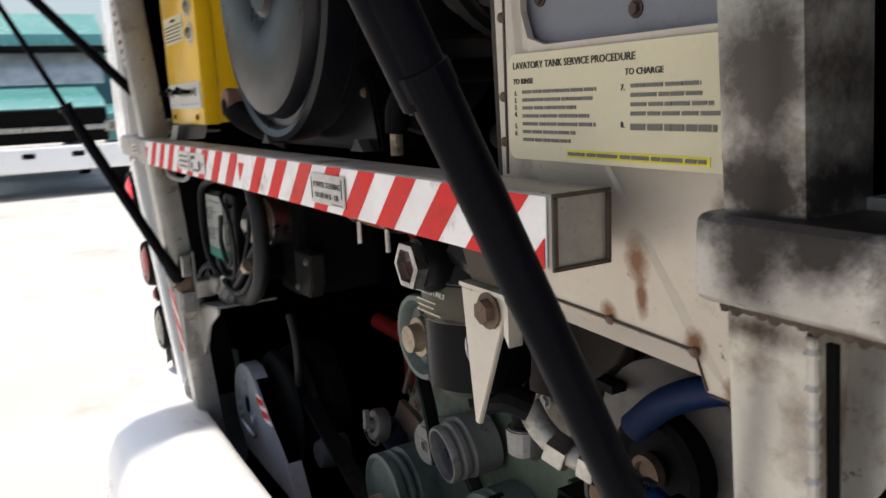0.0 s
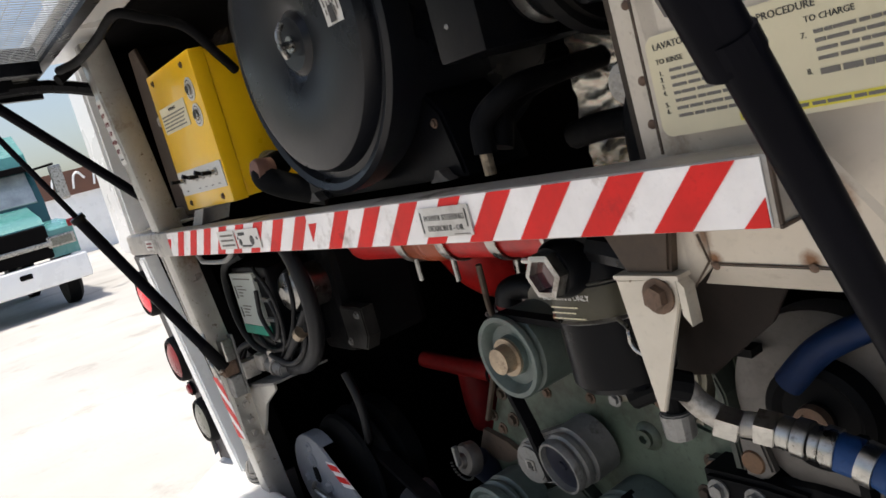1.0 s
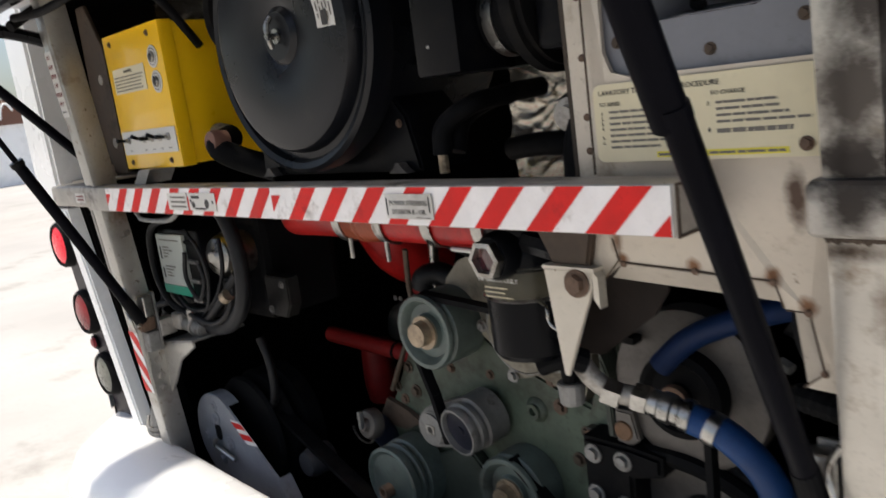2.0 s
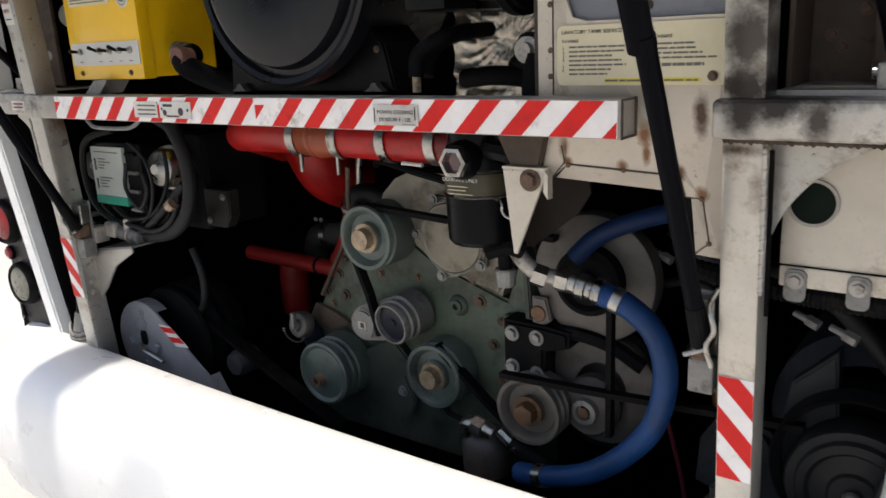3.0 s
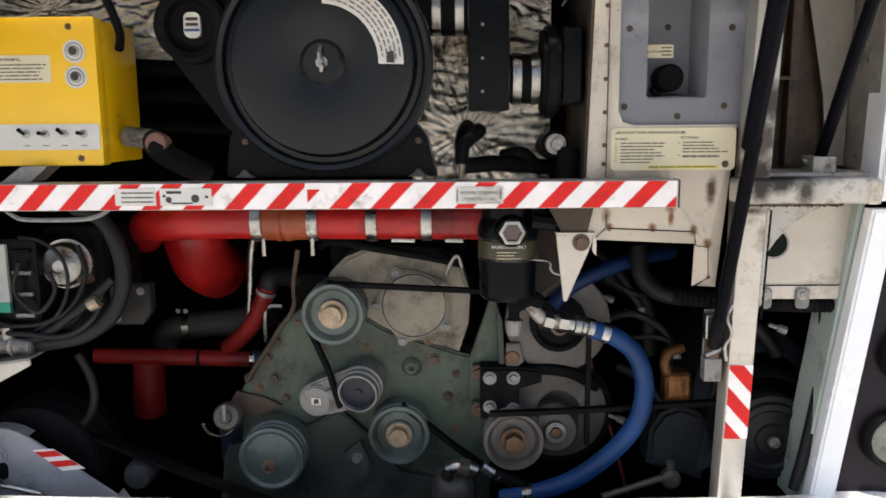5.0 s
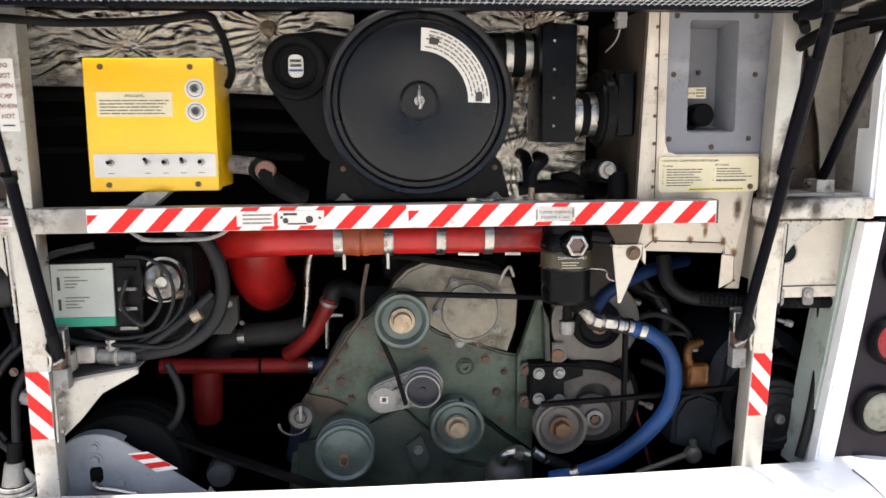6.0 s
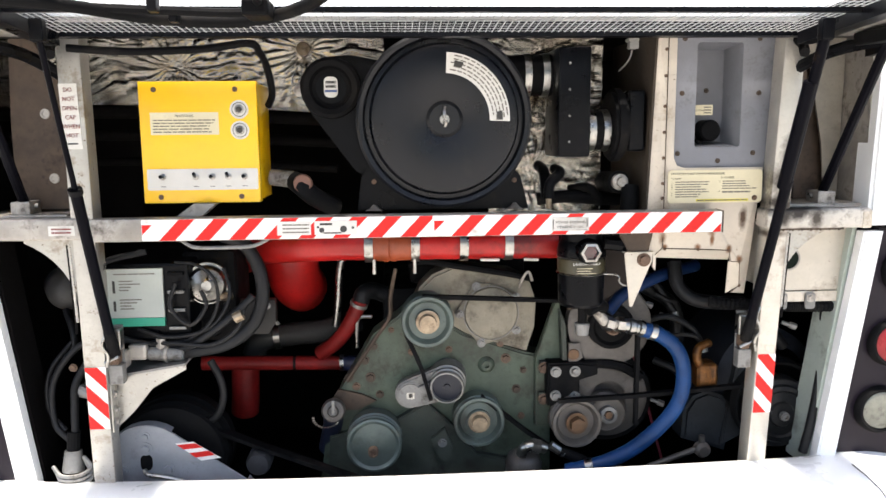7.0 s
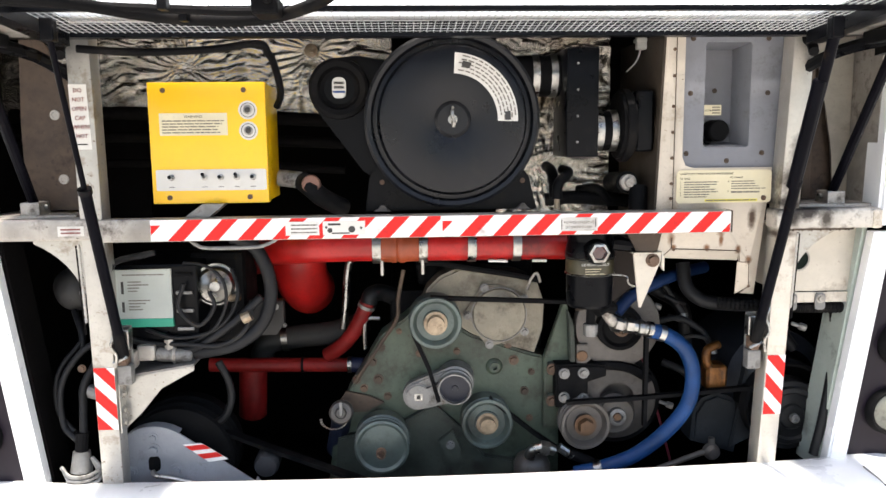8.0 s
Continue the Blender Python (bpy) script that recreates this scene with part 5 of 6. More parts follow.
# ---- fan drive discs and the lower pulleys ----
fan = thing("clutch_disc", (0.48, 0.33, 0.76), "large worn steel clutch disc with a dark hub", "clutch disc", "drive discs", shift=(0.008, -0.014, 0.02))
part("disc", lathe(B(), (0.478, 0.318, 0.888), (0, -1, 0), [(0.05, 0.002), (0.108, 0.006), (0.116, 0.003), (0.118, -0.004), (0.118, -0.03), (0, -0.03)], 60), PULGREY, fan, "bare worn disc face", smooth=32)
part("hub", lathe(B(), (0.478, 0.312, 0.888), (0, -1, 0), [(0.064, -0.002), (0.062, 0.022), (0.052, 0.026), (0.044, 0.018), (0.02, 0.02), (0.018, 0.03), (0, 0.03)], 40), RUBBER, fan, "black hub", smooth=True)
part("shaft_ring", lathe(B(), (0.478, 0.284, 0.888), (0, -1, 0), [(0.021, 0), (0.020, 0.010), (0.014, 0.011), (0.013, 0.004), (0, 0.004)], 24), RUST, fan, "rusty shaft end", smooth=30)
part("lug", prism(B(), [(0.362, 0.842), (0.392, 0.842), (0.402, 0.80), (0.385, 0.785), (0.362, 0.79)], 0.30, 0.312, 0.003), PULGREY, fan)
part("lug_hole", lathe(B(), (0.376, 0.2995, 0.81), (0, -1, 0), [(0.016, 0), (0.014, 0.002), (0.0, 0.001)], 18), COPPER, fan)
fan2 = thing("clutch_disc", (0.49, 0.33, 0.55), "worn steel clutch disc behind a ribbed pulley", "clutch disc", "drive discs", shift=(-0.007, -0.012, 0.018))
part("disc", lathe(B(), (0.500, 0.338, 0.672), (0, -1, 0), [(0.05, 0.002), (0.102, 0.006), (0.110, 0.003), (0.112, -0.004), (0.112, -0.04), (0, -0.04)], 60), PULGREY, fan2, smooth=32)
part("rim", lathe(B(), (0.500, 0.345, 0.672), (0, -1, 0), [(0.113, 0.0), (0.126, 0.0), (0.128, -0.02), (0.113, -0.02)], 60), RUBBER, fan2, "dark outer rim", smooth=32)
pn = part("nose_pulley", lathe(B(), (0.489, 0.300, 0.640), (0, -1, 0), [(0.022, 0.004), (0.036, 0.0), (0.048, 0.002), (0.054, -0.006), (0.048, -0.014), (0.056, -0.022), (0.056, -0.045), (0, -0.045)], 44), PULGREY, fan2, smooth=32)
part("nose_nut", lathe(B(), (0.489, 0.296, 0.640), (0, -1, 0), [(0.026, 0), (0.024, 0.012), (0.015, 0.014), (0.013, 0.006), (0.0, 0.006)], 24), ALU, pn, smooth=True)
part("nose_centre", lathe(B(), (0.489, 0.2895, 0.640), (0, -1, 0), [(0.0125, 0), (0.011, 0.006), (0, 0.007)], 6), COPPER, pn)
vp = thing("grooved_pulley", (0.39, 0.26, 0.57), "grey double-grooved pulley with a bronze nut", "pulley", shift=(-0.004, -0.003, 0.008))
pulley((0.389, 0.238, 0.643), 0.068, PULGREY, "wheel", 0.40, vp, 2, 0.06, "", 0.018, COPPER, 0.022, True)
part("shaft", cyl(B(), (0.389, 0.298, 0.643), (0.389, 0.36, 0.643), 0.025, 18), RUBBER, vp)
brk = thing("compressor_mount", (0.37, 0.34, 0.70), "black cast mounting bracket with four bolts", "bracket", shift=(0, -0.01, 0.014))
part("plate", prism(B(), [(0.312, 0.675), (0.312, 0.795), (0.40, 0.795), (0.45, 0.79), (0.45, 0.76), (0.40, 0.745), (0.40, 0.675)], 0.285, 0.338, 0.006), RUBBER, brk)
for x, z in ((0.333, 0.772), (0.386, 0.772), (0.333, 0.705), (0.386, 0.70)):
    bolt("bolt", (x, 0.2845, z), 0.0105, ALU, brk)
part("arch", tube(B(), [(0.39, 0.31, 0.778), (0.45, 0.31, 0.785), (0.52, 0.31, 0.775), (0.58, 0.32, 0.74)], 0.014, 8), RUBBER, brk)

# ---- red charge pipe and hoses ----
cp = thing("charge_pipe", (-0.1, 0.27, 1.10), "red silicone charge pipe with steel clamps", "hose", shift=(0.012, -0.025, 0.011))
part("pipe", tube(B(), [(0.315, 0.285, 1.132), (0.0, 0.285, 1.134), (-0.25, 0.285, 1.136), (-0.38, 0.30, 1.13), (-0.47, 0.40, 1.11), (-0.54, 0.56, 1.06)], 0.040, 22, 10), RED, cp, "glossy red silicone pipe", smooth=True)
part("bellows", lathe(B(), (-0.12, 0.285, 1.135), (1, 0, 0), [(0.0395, -0.06), (0.042, -0.055), (0.042, -0.022), (0.0445, -0.018), (0.0445, -0.008), (0.041, -0.004), (0.0445, 0.002), (0.0445, 0.012), (0.042, 0.016), (0.042, 0.055), (0.0395, 0.06)], 28), ORANGE, cp, "orange silicone sleeve", smooth=True)
for x in (-0.178, -0.058, 0.068, 0.185):
    cl = part("clamp", lathe(B(), (x, 0.285, 1.1345), (1, 0, 0), [(0.0425, -0.011), (0.0448, -0.011), (0.0448, 0.011), (0.0425, 0.011)], 32), CHROME, cp, "steel band clamp", smooth=True)
for x in (-0.06, -0.165):
    part("clamp_bolt", cyl(B(), (x, 0.262, 1.10), (x, 0.262, 1.062), 0.0045, 8), CHROME, cp)
part("down_limb", tube(B(), [(-0.42, 0.53, 1.12), (-0.415, 0.56, 1.05), (-0.41, 0.60, 0.99), (-0.40, 0.68, 0.95)], 0.078, 22, 6), RED, cp, "broad red limb", smooth=True)
part("bead", tube(B(), [(0.11, 0.258, 1.095), (0.16, 0.256, 1.094)], 0.004, 6, 1), LABELW, cp)
part("bead", tube(B(), [(0.225, 0.258, 1.094), (0.262, 0.256, 1.093)], 0.004, 6, 1), LABELW, cp)
rc = thing("coolant_hose", (-0.25, 0.38, 0.82), "curved red coolant hose", "hose", "coolant hoses", shift=(0.005, 0, 0.006))
part("hose", tube(B(), [(-0.205, 0.435, 0.957), (-0.222, 0.445, 0.915), (-0.25, 0.46, 0.862), (-0.285, 0.475, 0.82), (-0.33, 0.50, 0.785)], 0.022, 16), RED_SHADED, rc, smooth=True)
part("rubber_end", tube(B(), [(-0.204, 0.434, 0.950), (-0.195, 0.44, 0.975), (-0.165, 0.46, 0.978), (-0.12, 0.48, 0.955)], 0.0245, 14), HOSE, rc, "black rubber end", smooth=True)
part("clamp", lathe(B(), (-0.209, 0.437, 0.945), (0.35, -0.2, 0.9), [(0.0245, -0.005), (0.0262, -0.005), (0.0262, 0.005), (0.0245, 0.005)], 20), ALU, rc)
rt = thing("coolant_pipe", (-0.48, 0.50, 0.72), "straight red coolant pipe with a steel band", "hose", "coolant hoses", shift=(0.03, 0.005, 0.014))
part("pipe", tube(B(), [(-0.70, 0.50, 0.755), (-0.50, 0.50, 0.750), (-0.29, 0.50, 0.745)], 0.021, 16), RED_SHADED, rt, smooth=True)
part("band", lathe(B(), (-0.292, 0.50, 0.745), (1, 0, 0), [(0.0215, -0.006), (0.024, -0.006), (0.024, 0.006), (0.0215, 0.006)], 20), CHROME, rt)
part("tie", lathe(B(), (-0.43, 0.50, 0.748), (1, 0, 0), [(0.0215, -0.004), (0.0235, -0.004), (0.0235, 0.004), (0.0215, 0.004)], 20), RUBBER, rt)
part("blue_end", tube(B(), [(-0.286, 0.50, 0.745), (-0.24, 0.50, 0.742), (-0.18, 0.52, 0.735)], 0.023, 14), mat("navy_hose", (0.01, 0.014, 0.045), 0.5), rt, "navy hose end", smooth=True)
rl = thing("coolant_elbow", (-0.54, 0.55, 0.60), "short red hose going down in the dark", "hose", "coolant hoses", shift=(0.02, 0, 0.01))
part("hose", tube(B(), [(-0.575, 0.56, 0.735), (-0.578, 0.56, 0.68), (-0.580, 0.56, 0.63), (-0.585, 0.57, 0.585)], 0.042, 16), RED_SHADED, rl, smooth=True)
gh = thing("grey_hose", (-0.42, 0.45, 0.80), "grey rubber hose with a clamp", "hose", shift=(0.015, 0, 0.01))
part("hose", tube(B(), [(-0.23, 0.58, 0.86), (-0.33, 0.60, 0.825), (-0.44, 0.62, 0.81), (-0.53, 0.63, 0.79), (-0.56, 0.64, 0.74)], 0.036, 16), mat("grey_rubber", (0.04, 0.039, 0.037), 0.55, spec=0.3), gh, smooth=True)
part("clamp", lathe(B(), (-0.48, 0.623, 0.805), (1, 0, 0.1), [(0.0365, -0.009), (0.040, -0.009), (0.040, 0.009), (0.0365, 0.009)], 24), CHROME, gh)
for x in (-0.475, -0.495):
    bolt("screw", (x, 0.585, 0.855), 0.0045, ALU, gh)
sp = thing("steel_pipe", (-0.25, 0.33, 0.90), "bright bent steel pipe", "pipe", shift=(0.02, 0.04, 0))
part("pipe", tube(B(), [(-0.25, 0.50, 1.08), (-0.275, 0.50, 1.065), (-0.285, 0.50, 1.02), (-0.29, 0.50, 0.94), (-0.30, 0.51, 0.86)], 0.0115, 12), CHROME, sp, smooth=True)

# ---- power steering reservoir ----
ps = thing("fluid_reservoir", (0.352, 0.10, 1.005), "black fluid reservoir with a printed band and wire clip", "reservoir")
part("can", lathe(B(), (0.364, 0.135, 1.0), (0, 0, 1), [(0.0, 0.004), (0.05, 0.004), (0.056, 0.012), (0.058, 0.10), (0.058, 0.128), (0.052, 0.135), (0.052, 0.190), (0, 0.190)], 40), BLACKP, ps, "gloss black can", smooth=35)
lb = part("printed_band", lathe(B(), (0.364, 0.135, 1.0), (0, 0, 1), [(0.0584, 0.086), (0.0590, 0.088), (0.0590, 0.122), (0.0584, 0.124)], 40), mat("dark_gold_label", (0.045, 0.038, 0.018), 0.45), ps, "dark printed band", smooth=35)
words("DEXRON II ONLY", 0.364, 0.0755, 1.113, 0.0085, LABELW, lb)
bars("small_print", 0.340, 0.390, 1.090, 1.108, 3, 0.0758, LABEL, lb, 9, 0.25, 0.5)
for z in (1.0875, 1.1285):
    part("clip_wire", lathe(B(), (0.364, 0.135, z), (0, 0, 1), [(0.0590, -0.0024), (0.0622, 0.0), (0.0590, 0.0024)], 40), CHROME, ps, smooth=True)
part("clip_arm", tube(B(), [(0.41, 0.095, 1.088), (0.436, 0.078, 1.088), (0.443, 0.072, 1.083), (0.443, 0.072, 1.074), (0.449, 0.072, 1.066), (0.461, 0.072, 1.062)], 0.0022, 8), CHROME, ps, smooth=True)
part("head", lathe(B(), (0.364, 0.135, 1.1285), (0, 0, 1), [(0, 0), (0.060, 0), (0.061, 0.012), (0.057, 0.030), (0.050, 0.045), (0.046, 0.0695), (0, 0.0695)], 36), BLACKP, ps, "black cast head", smooth=35)
part("boss", lathe(B(), (0.368, 0.11, 1.147), (0, -1, 0), [(0.033, 0), (0.031, 0.038), (0.026, 0.0475), (0, 0.0475)], 26), BLACKP, ps, smooth=35)
part("arm", prism(B(), [(0.39, 1.150), (0.455, 1.150), (0.455, 1.170), (0.42, 1.190), (0.39, 1.190)], 0.11, 0.15, 0.004), BLACKP, ps)
part("sight_nut", lathe(B(), (0.368, 0.0615, 1.147), (0, -1, 0), [(0.0255, 0), (0.025, 0.012), (0.0185, 0.013), (0.0178, 0.004)], 6), CHROME, ps, "bright hexagon nut")
part("sight_glass", lathe(B(), (0.368, 0.0605, 1.147), (0, -1, 0), [(0.0178, 0), (0.0165, 0.003), (0, 0.004)], 22), mat("dark_red_glass", (0.07, 0.008, 0.01), 0.12, coat=0.8), ps, "dark red sight glass")
br = thing("reservoir_bracket", (0.485, 0.07, 1.01), "bare aluminium tapered bracket with one bolt", "bracket")
part("tapered_plate", prism(B(), [(0.452, 1.140), (0.520, 1.143), (0.520, 1.125), (0.474, 1.012), (0.468, 1.012)], 0.062, 0.0665, 0.001), PANEL, br, "bare tapered plate")
part("upper_block", prism(B(), [(0.436, 1.197), (0.524, 1.197), (0.512, 1.146), (0.462, 1.146)], 0.066, 0.13, 0.003), BROWN, br)
part("flange", box(B(), 0.452, 0.524, 0.060, 0.12, 1.1415, 1.1455), PANEL, br)
part("side_web", prism(B(), [(0.521, 1.143), (0.528, 1.135), (0.528, 1.10), (0.521, 1.11)], 0.0605, 0.075), PANEL, br)
bolt("bolt", (0.499, 0.0615, 1.127), 0.0115, RUST, br)
part("arm", tube(B(), [(0.41, 0.09, 1.165), (0.45, 0.085, 1.16), (0.48, 0.09, 1.15)], 0.016, 8, 3), BLACKP, br)

sh = thing("heat_shield", (0.45, 0.16, 1.05), "sooty brown sheet metal shield behind the reservoir", "heat shield")
part("sheet", prism(B(), [(0.345, 0.975), (0.425, 0.985), (0.508, 1.050), (0.530, 1.085), (0.522, 1.14), (0.40, 1.14)], 0.20, 0.206, 0.001), mat("sooty_brown_sheet", (0.022, 0.016, 0.013), 0.6, 0.1, 0.35, 9, 0.2, 80, stain=(0.04, 0.026, 0.018), amount=0.3, spec=0.2), sh)
part("hanger", box(B(), 0.455, 0.475, 0.125, 0.206, 1.1405, 1.150), BROWN, sh)

# ---- blue hose and fittings ----
bh = thing("blue_hose", (0.56, 0.20, 0.50), "blue hydraulic hose with plated fittings", "hose", shift=(0, 0.015, 0.001))
part("hose", tube(B(), [(0.545, 0.190, 0.917), (0.592, 0.192, 0.902), (0.640, 0.19, 0.862), (0.660, 0.185, 0.80), (0.648, 0.18, 0.72), (0.60, 0.19, 0.645), (0.52, 0.20, 0.575), (0.43, 0.21, 0.535), (0.36, 0.23, 0.512)], 0.0200, 18, 10), BLUE, bh, "dull blue hose", smooth=True)
part("band", tube(B(), [(0.568, 0.191, 0.911), (0.583, 0.191, 0.906)], 0.0218, 18, 1), CHROME, bh, smooth=True)
part("band", tube(B(), [(0.43, 0.209, 0.5355), (0.41, 0.214, 0.529)], 0.0218, 18, 1), CHROME, bh, smooth=True)
fm = B()
for a, b, r in ((0.505, 0.518, 0.0175), (0.52, 0.534, 0.0205), (0.536, 0.545, 0.0185), (0.547, 0.560, 0.0215)):
    t0, t1 = (a - 0.505) / 0.055, (b - 0.505) / 0.055
    cyl(fm, (a - 0.012, 0.183 + 0.006 * t0, 0.931 - 0.012 * t0), (b - 0.012, 0.183 + 0.006 * t1, 0.931 - 0.012 * t1), r, 16, bev=0.001)
part("swaged_ferrule", fm, CHROME, bh, "plated ferrule", smooth=40)
part("hex_nut", cyl(B(), (0.472, 0.178, 0.936), (0.492, 0.182, 0.932), 0.0205, 6, bev=0.001), CHROME, bh)
part("elbow", tube(B(), [(0.410, 0.15, 0.985), (0.425, 0.155, 0.962), (0.446, 0.166, 0.943), (0.475, 0.178, 0.936)], 0.014, 12, 4), GRIMY, bh, smooth=True)
part("elbow_nut", cyl(B(), (0.437, 0.160, 0.945), (0.458, 0.168, 0.937), 0.0195, 6, bev=0.001), CHROME, bh)
part("drain_plug", cyl(B(), (0.380, 0.165, 0.945), (0.380, 0.165, 0.913), 0.0195, 14, 0.0175, bev=0.002), ALU, bh, "plated drain plug")
part("plug_neck", cyl(B(), (0.380, 0.160, 1.005), (0.380, 0.165, 0.944), 0.012, 12), RUBBER, bh)
part("plug_spout", tube(B(), [(0.38, 0.105, 0.99), (0.41, 0.12, 1.00), (0.428, 0.14, 0.99)], 0.016, 10, 4), RUBBER, bh)
bh2 = thing("blue_hose", (0.6, 0.26, 0.98), "blue hose curving up behind the bracket", "hose")
part("hose", tube(B(), [(0.47, 0.26, 0.955), (0.51, 0.27, 0.995), (0.57, 0.28, 1.025), (0.65, 0.32, 1.045), (0.76, 0.40, 1.05)], 0.0165, 16), mat("dark_blue_hose", (0.005, 0.022, 0.08), 0.55, stain=(0.006, 0.01, 0.03), amount=0.5, spec=0.25), bh2, smooth=True)
# hose end near the bumper
he = thing("hydraulic_pump", (0.27, 0.30, 0.50), "small cast pump with plated elbows", "pump")
part("body", lathe(B(), (0.25, 0.30, 0.46), (0, 0, 1), [(0, 0), (0.05, 0.0), (0.052, 0.06), (0.042, 0.085), (0.02, 0.10), (0, 0.10)], 18), PULGREY, he, smooth=35)
part("elbow", tube(B(), [(0.235, 0.25, 0.562), (0.245, 0.24, 0.588), (0.275, 0.24, 0.592), (0.30, 0.245, 0.58)], 0.015, 12, 4), CHROME, he, smooth=True)
part("elbow_nut", cyl(B(), (0.262, 0.238, 0.594), (0.285, 0.238, 0.588), 0.020, 6), CHROME, he)
part("union", cyl(B(), (0.315, 0.25, 0.588), (0.352, 0.25, 0.562), 0.013, 10), CHROME, he)
part("hose", tube(B(), [(0.34, 0.25, 0.572), (0.39, 0.26, 0.545), (0.46, 0.28, 0.50)], 0.015, 10), RUBBER, he, smooth=True)
rod = thing("throttle_rod", (0.70, 0.24, 0.53), "thin steel rod with a ball joint", "rod")
part("rod", cyl(B(), (0.58, 0.22, 0.53), (0.715, 0.24, 0.565), 0.008, 10), PULGREY, rod)
part("joint", lathe(B(), (0.735, 0.24, 0.565), (0, -1, 0), [(0, 0.02), (0.014, 0.018), (0.022, 0.008), (0.022, -0.01), (0, -0.014)], 18), PULGREY, rod, smooth=True)
part("neck", cyl(B(), (0.735, 0.24, 0.58), (0.733, 0.24, 0.605), 0.009, 10), PULGREY, rod)

# ---- machinery on the right ----
AMBER = mat("amber_bronze", (0.17, 0.068, 0.016), 0.35, 0.5, 0.5, 40, 0.5, 120, stain=(0.03, 0.017, 0.01), amount=0.6, sscale=30)
alt = thing("compressor", (0.94, 0.27, 0.57), "dark grey belt-driven compressor", "compressor", shift=(-0.006, -0.03, 0.004))
part("clutch", lathe(B(), (0.943, 0.235, 0.668), (0, -1, 0), [(0.0, 0.012), (0.010, 0.012), (0.012, 0.006), (0.032, 0.006), (0.036, 0.0), (0.06, -0.004), (0.066, 0.002), (0.078, 0.0), (0.082, -0.008), (0.094, -0.008), (0.098, -0.016), (0.098, -0.06), (0, -0.06)], 56), mat("sooty_grey_steel", (0.016, 0.016, 0.017), 0.42, 0.1, 0.3, 20, 0.15, stain=(0.03, 0.028, 0.026), amount=0.3, spec=0.25), alt, "sooty grey clutch face", smooth=32)
part("centre_bolt", lathe(B(), (0.943, 0.223, 0.668), (0, -1, 0), [(0.013, 0), (0.012, 0.010), (0.007, 0.012), (0.006, 0.006), (0, 0.006)], 20), ALU, alt, smooth=True)
part("pulley", lathe(B(), (0.943, 0.25, 0.690), (0, -1, 0), [(0.118, 0), (0.122, -0.006), (0.108, -0.014), (0.122, -0.022), (0.108, -0.030), (0.122, -0.038), (0.122, -0.08), (0, -0.08)], 56), RUBBER, alt, smooth=32)
part("housing", lathe(B(), (0.943, 0.34, 0.74), (0, -1, 0), [(0.10, 0.03), (0.14, 0.0), (0.14, -0.3), (0, -0.3)], 40), mat("dark_blue_grey_casting", (0.022, 0.025, 0.032), 0.5, spec=0.15, var=0.4), alt, "dark casting", smooth=35)
part("bracket", prism(B(), [(0.80, 0.56), (0.84, 0.80), (0.90, 0.86), (0.92, 0.62)], 0.29, 0.33, 0.004), mat("grey_casting", (0.03, 0.032, 0.034), 0.6, spec=0.15, var=0.4), alt)
part("grey_casting", prism(B(), [(0.695, 0.58), (0.70, 0.66), (0.725, 0.70), (0.765, 0.715), (0.81, 0.70), (0.84, 0.65), (0.82, 0.54)], 0.30, 0.38, 0.01), mat("slate_casting", (0.022, 0.025, 0.028), 0.55, spec=0.15, var=0.4), alt, smooth=35)
bz = thing("bronze_valve", (0.72, 0.33, 0.74), "oily bronze valve body in the dark", "valve", shift=(0.017, -0.085, -0.043))
part("body", box(B(), 0.70, 0.760, 0.33, 0.39, 0.775, 0.850, 0.018, 3), AMBER, bz, smooth=35)
part("neck", tube(B(), [(0.72, 0.35, 0.83), (0.70, 0.34, 0.86), (0.705, 0.345, 0.89), (0.74, 0.36, 0.90)], 0.012, 10), AMBER, bz, smooth=True)
for k, pts in enumerate(([(0.63, 0.35, 0.98), (0.66, 0.34, 0.965), (0.69, 0.36, 0.955)], [(0.66, 0.30, 1.08), (0.665, 0.28, 1.02), (0.70, 0.26, 0.985), (0.76, 0.25, 0.975), (0.84, 0.26, 0.97)], [(0.60, 0.38, 1.0), (0.70, 0.40, 0.93), (0.72, 0.42, 0.80)], [(0.84, 0.30, 0.96), (0.92, 0.28, 0.90), (0.97, 0.28, 0.84)], [(1.01, 0.16, 1.0), (1.005, 0.14, 0.86), (0.975, 0.12, 0.70), (0.955, 0.12, 0.60)])):
    hz = thing("rubber_hose", pts[-1], "black rubber hose in the shadow of the bay", "hose", "black hoses")
    part("hose", tube(B(), pts, (0.008, 0.019, 0.02, 0.016, 0.012)[k], 12), HOSE, hz, smooth=True)
for k, (x, y, z) in enumerate(((0.60, 0.34, 0.955), (0.665, 0.36, 0.915), (0.62, 0.28, 0.69), (0.86, 0.2, 0.93), (0.915, 0.15, 0.935))):
    ft = thing("pipe_union", (x, y, z), "small plated pipe union", "fitting", "pipe unions")
    part("nut", cyl(B(), (x, y, z), (x + 0.016, y - 0.004, z - 0.006), 0.009, 6), ALU, ft)
    part("tail", cyl(B(), (x - 0.018, y + 0.004, z + 0.006), (x, y, z), 0.005, 10), ALU, ft)
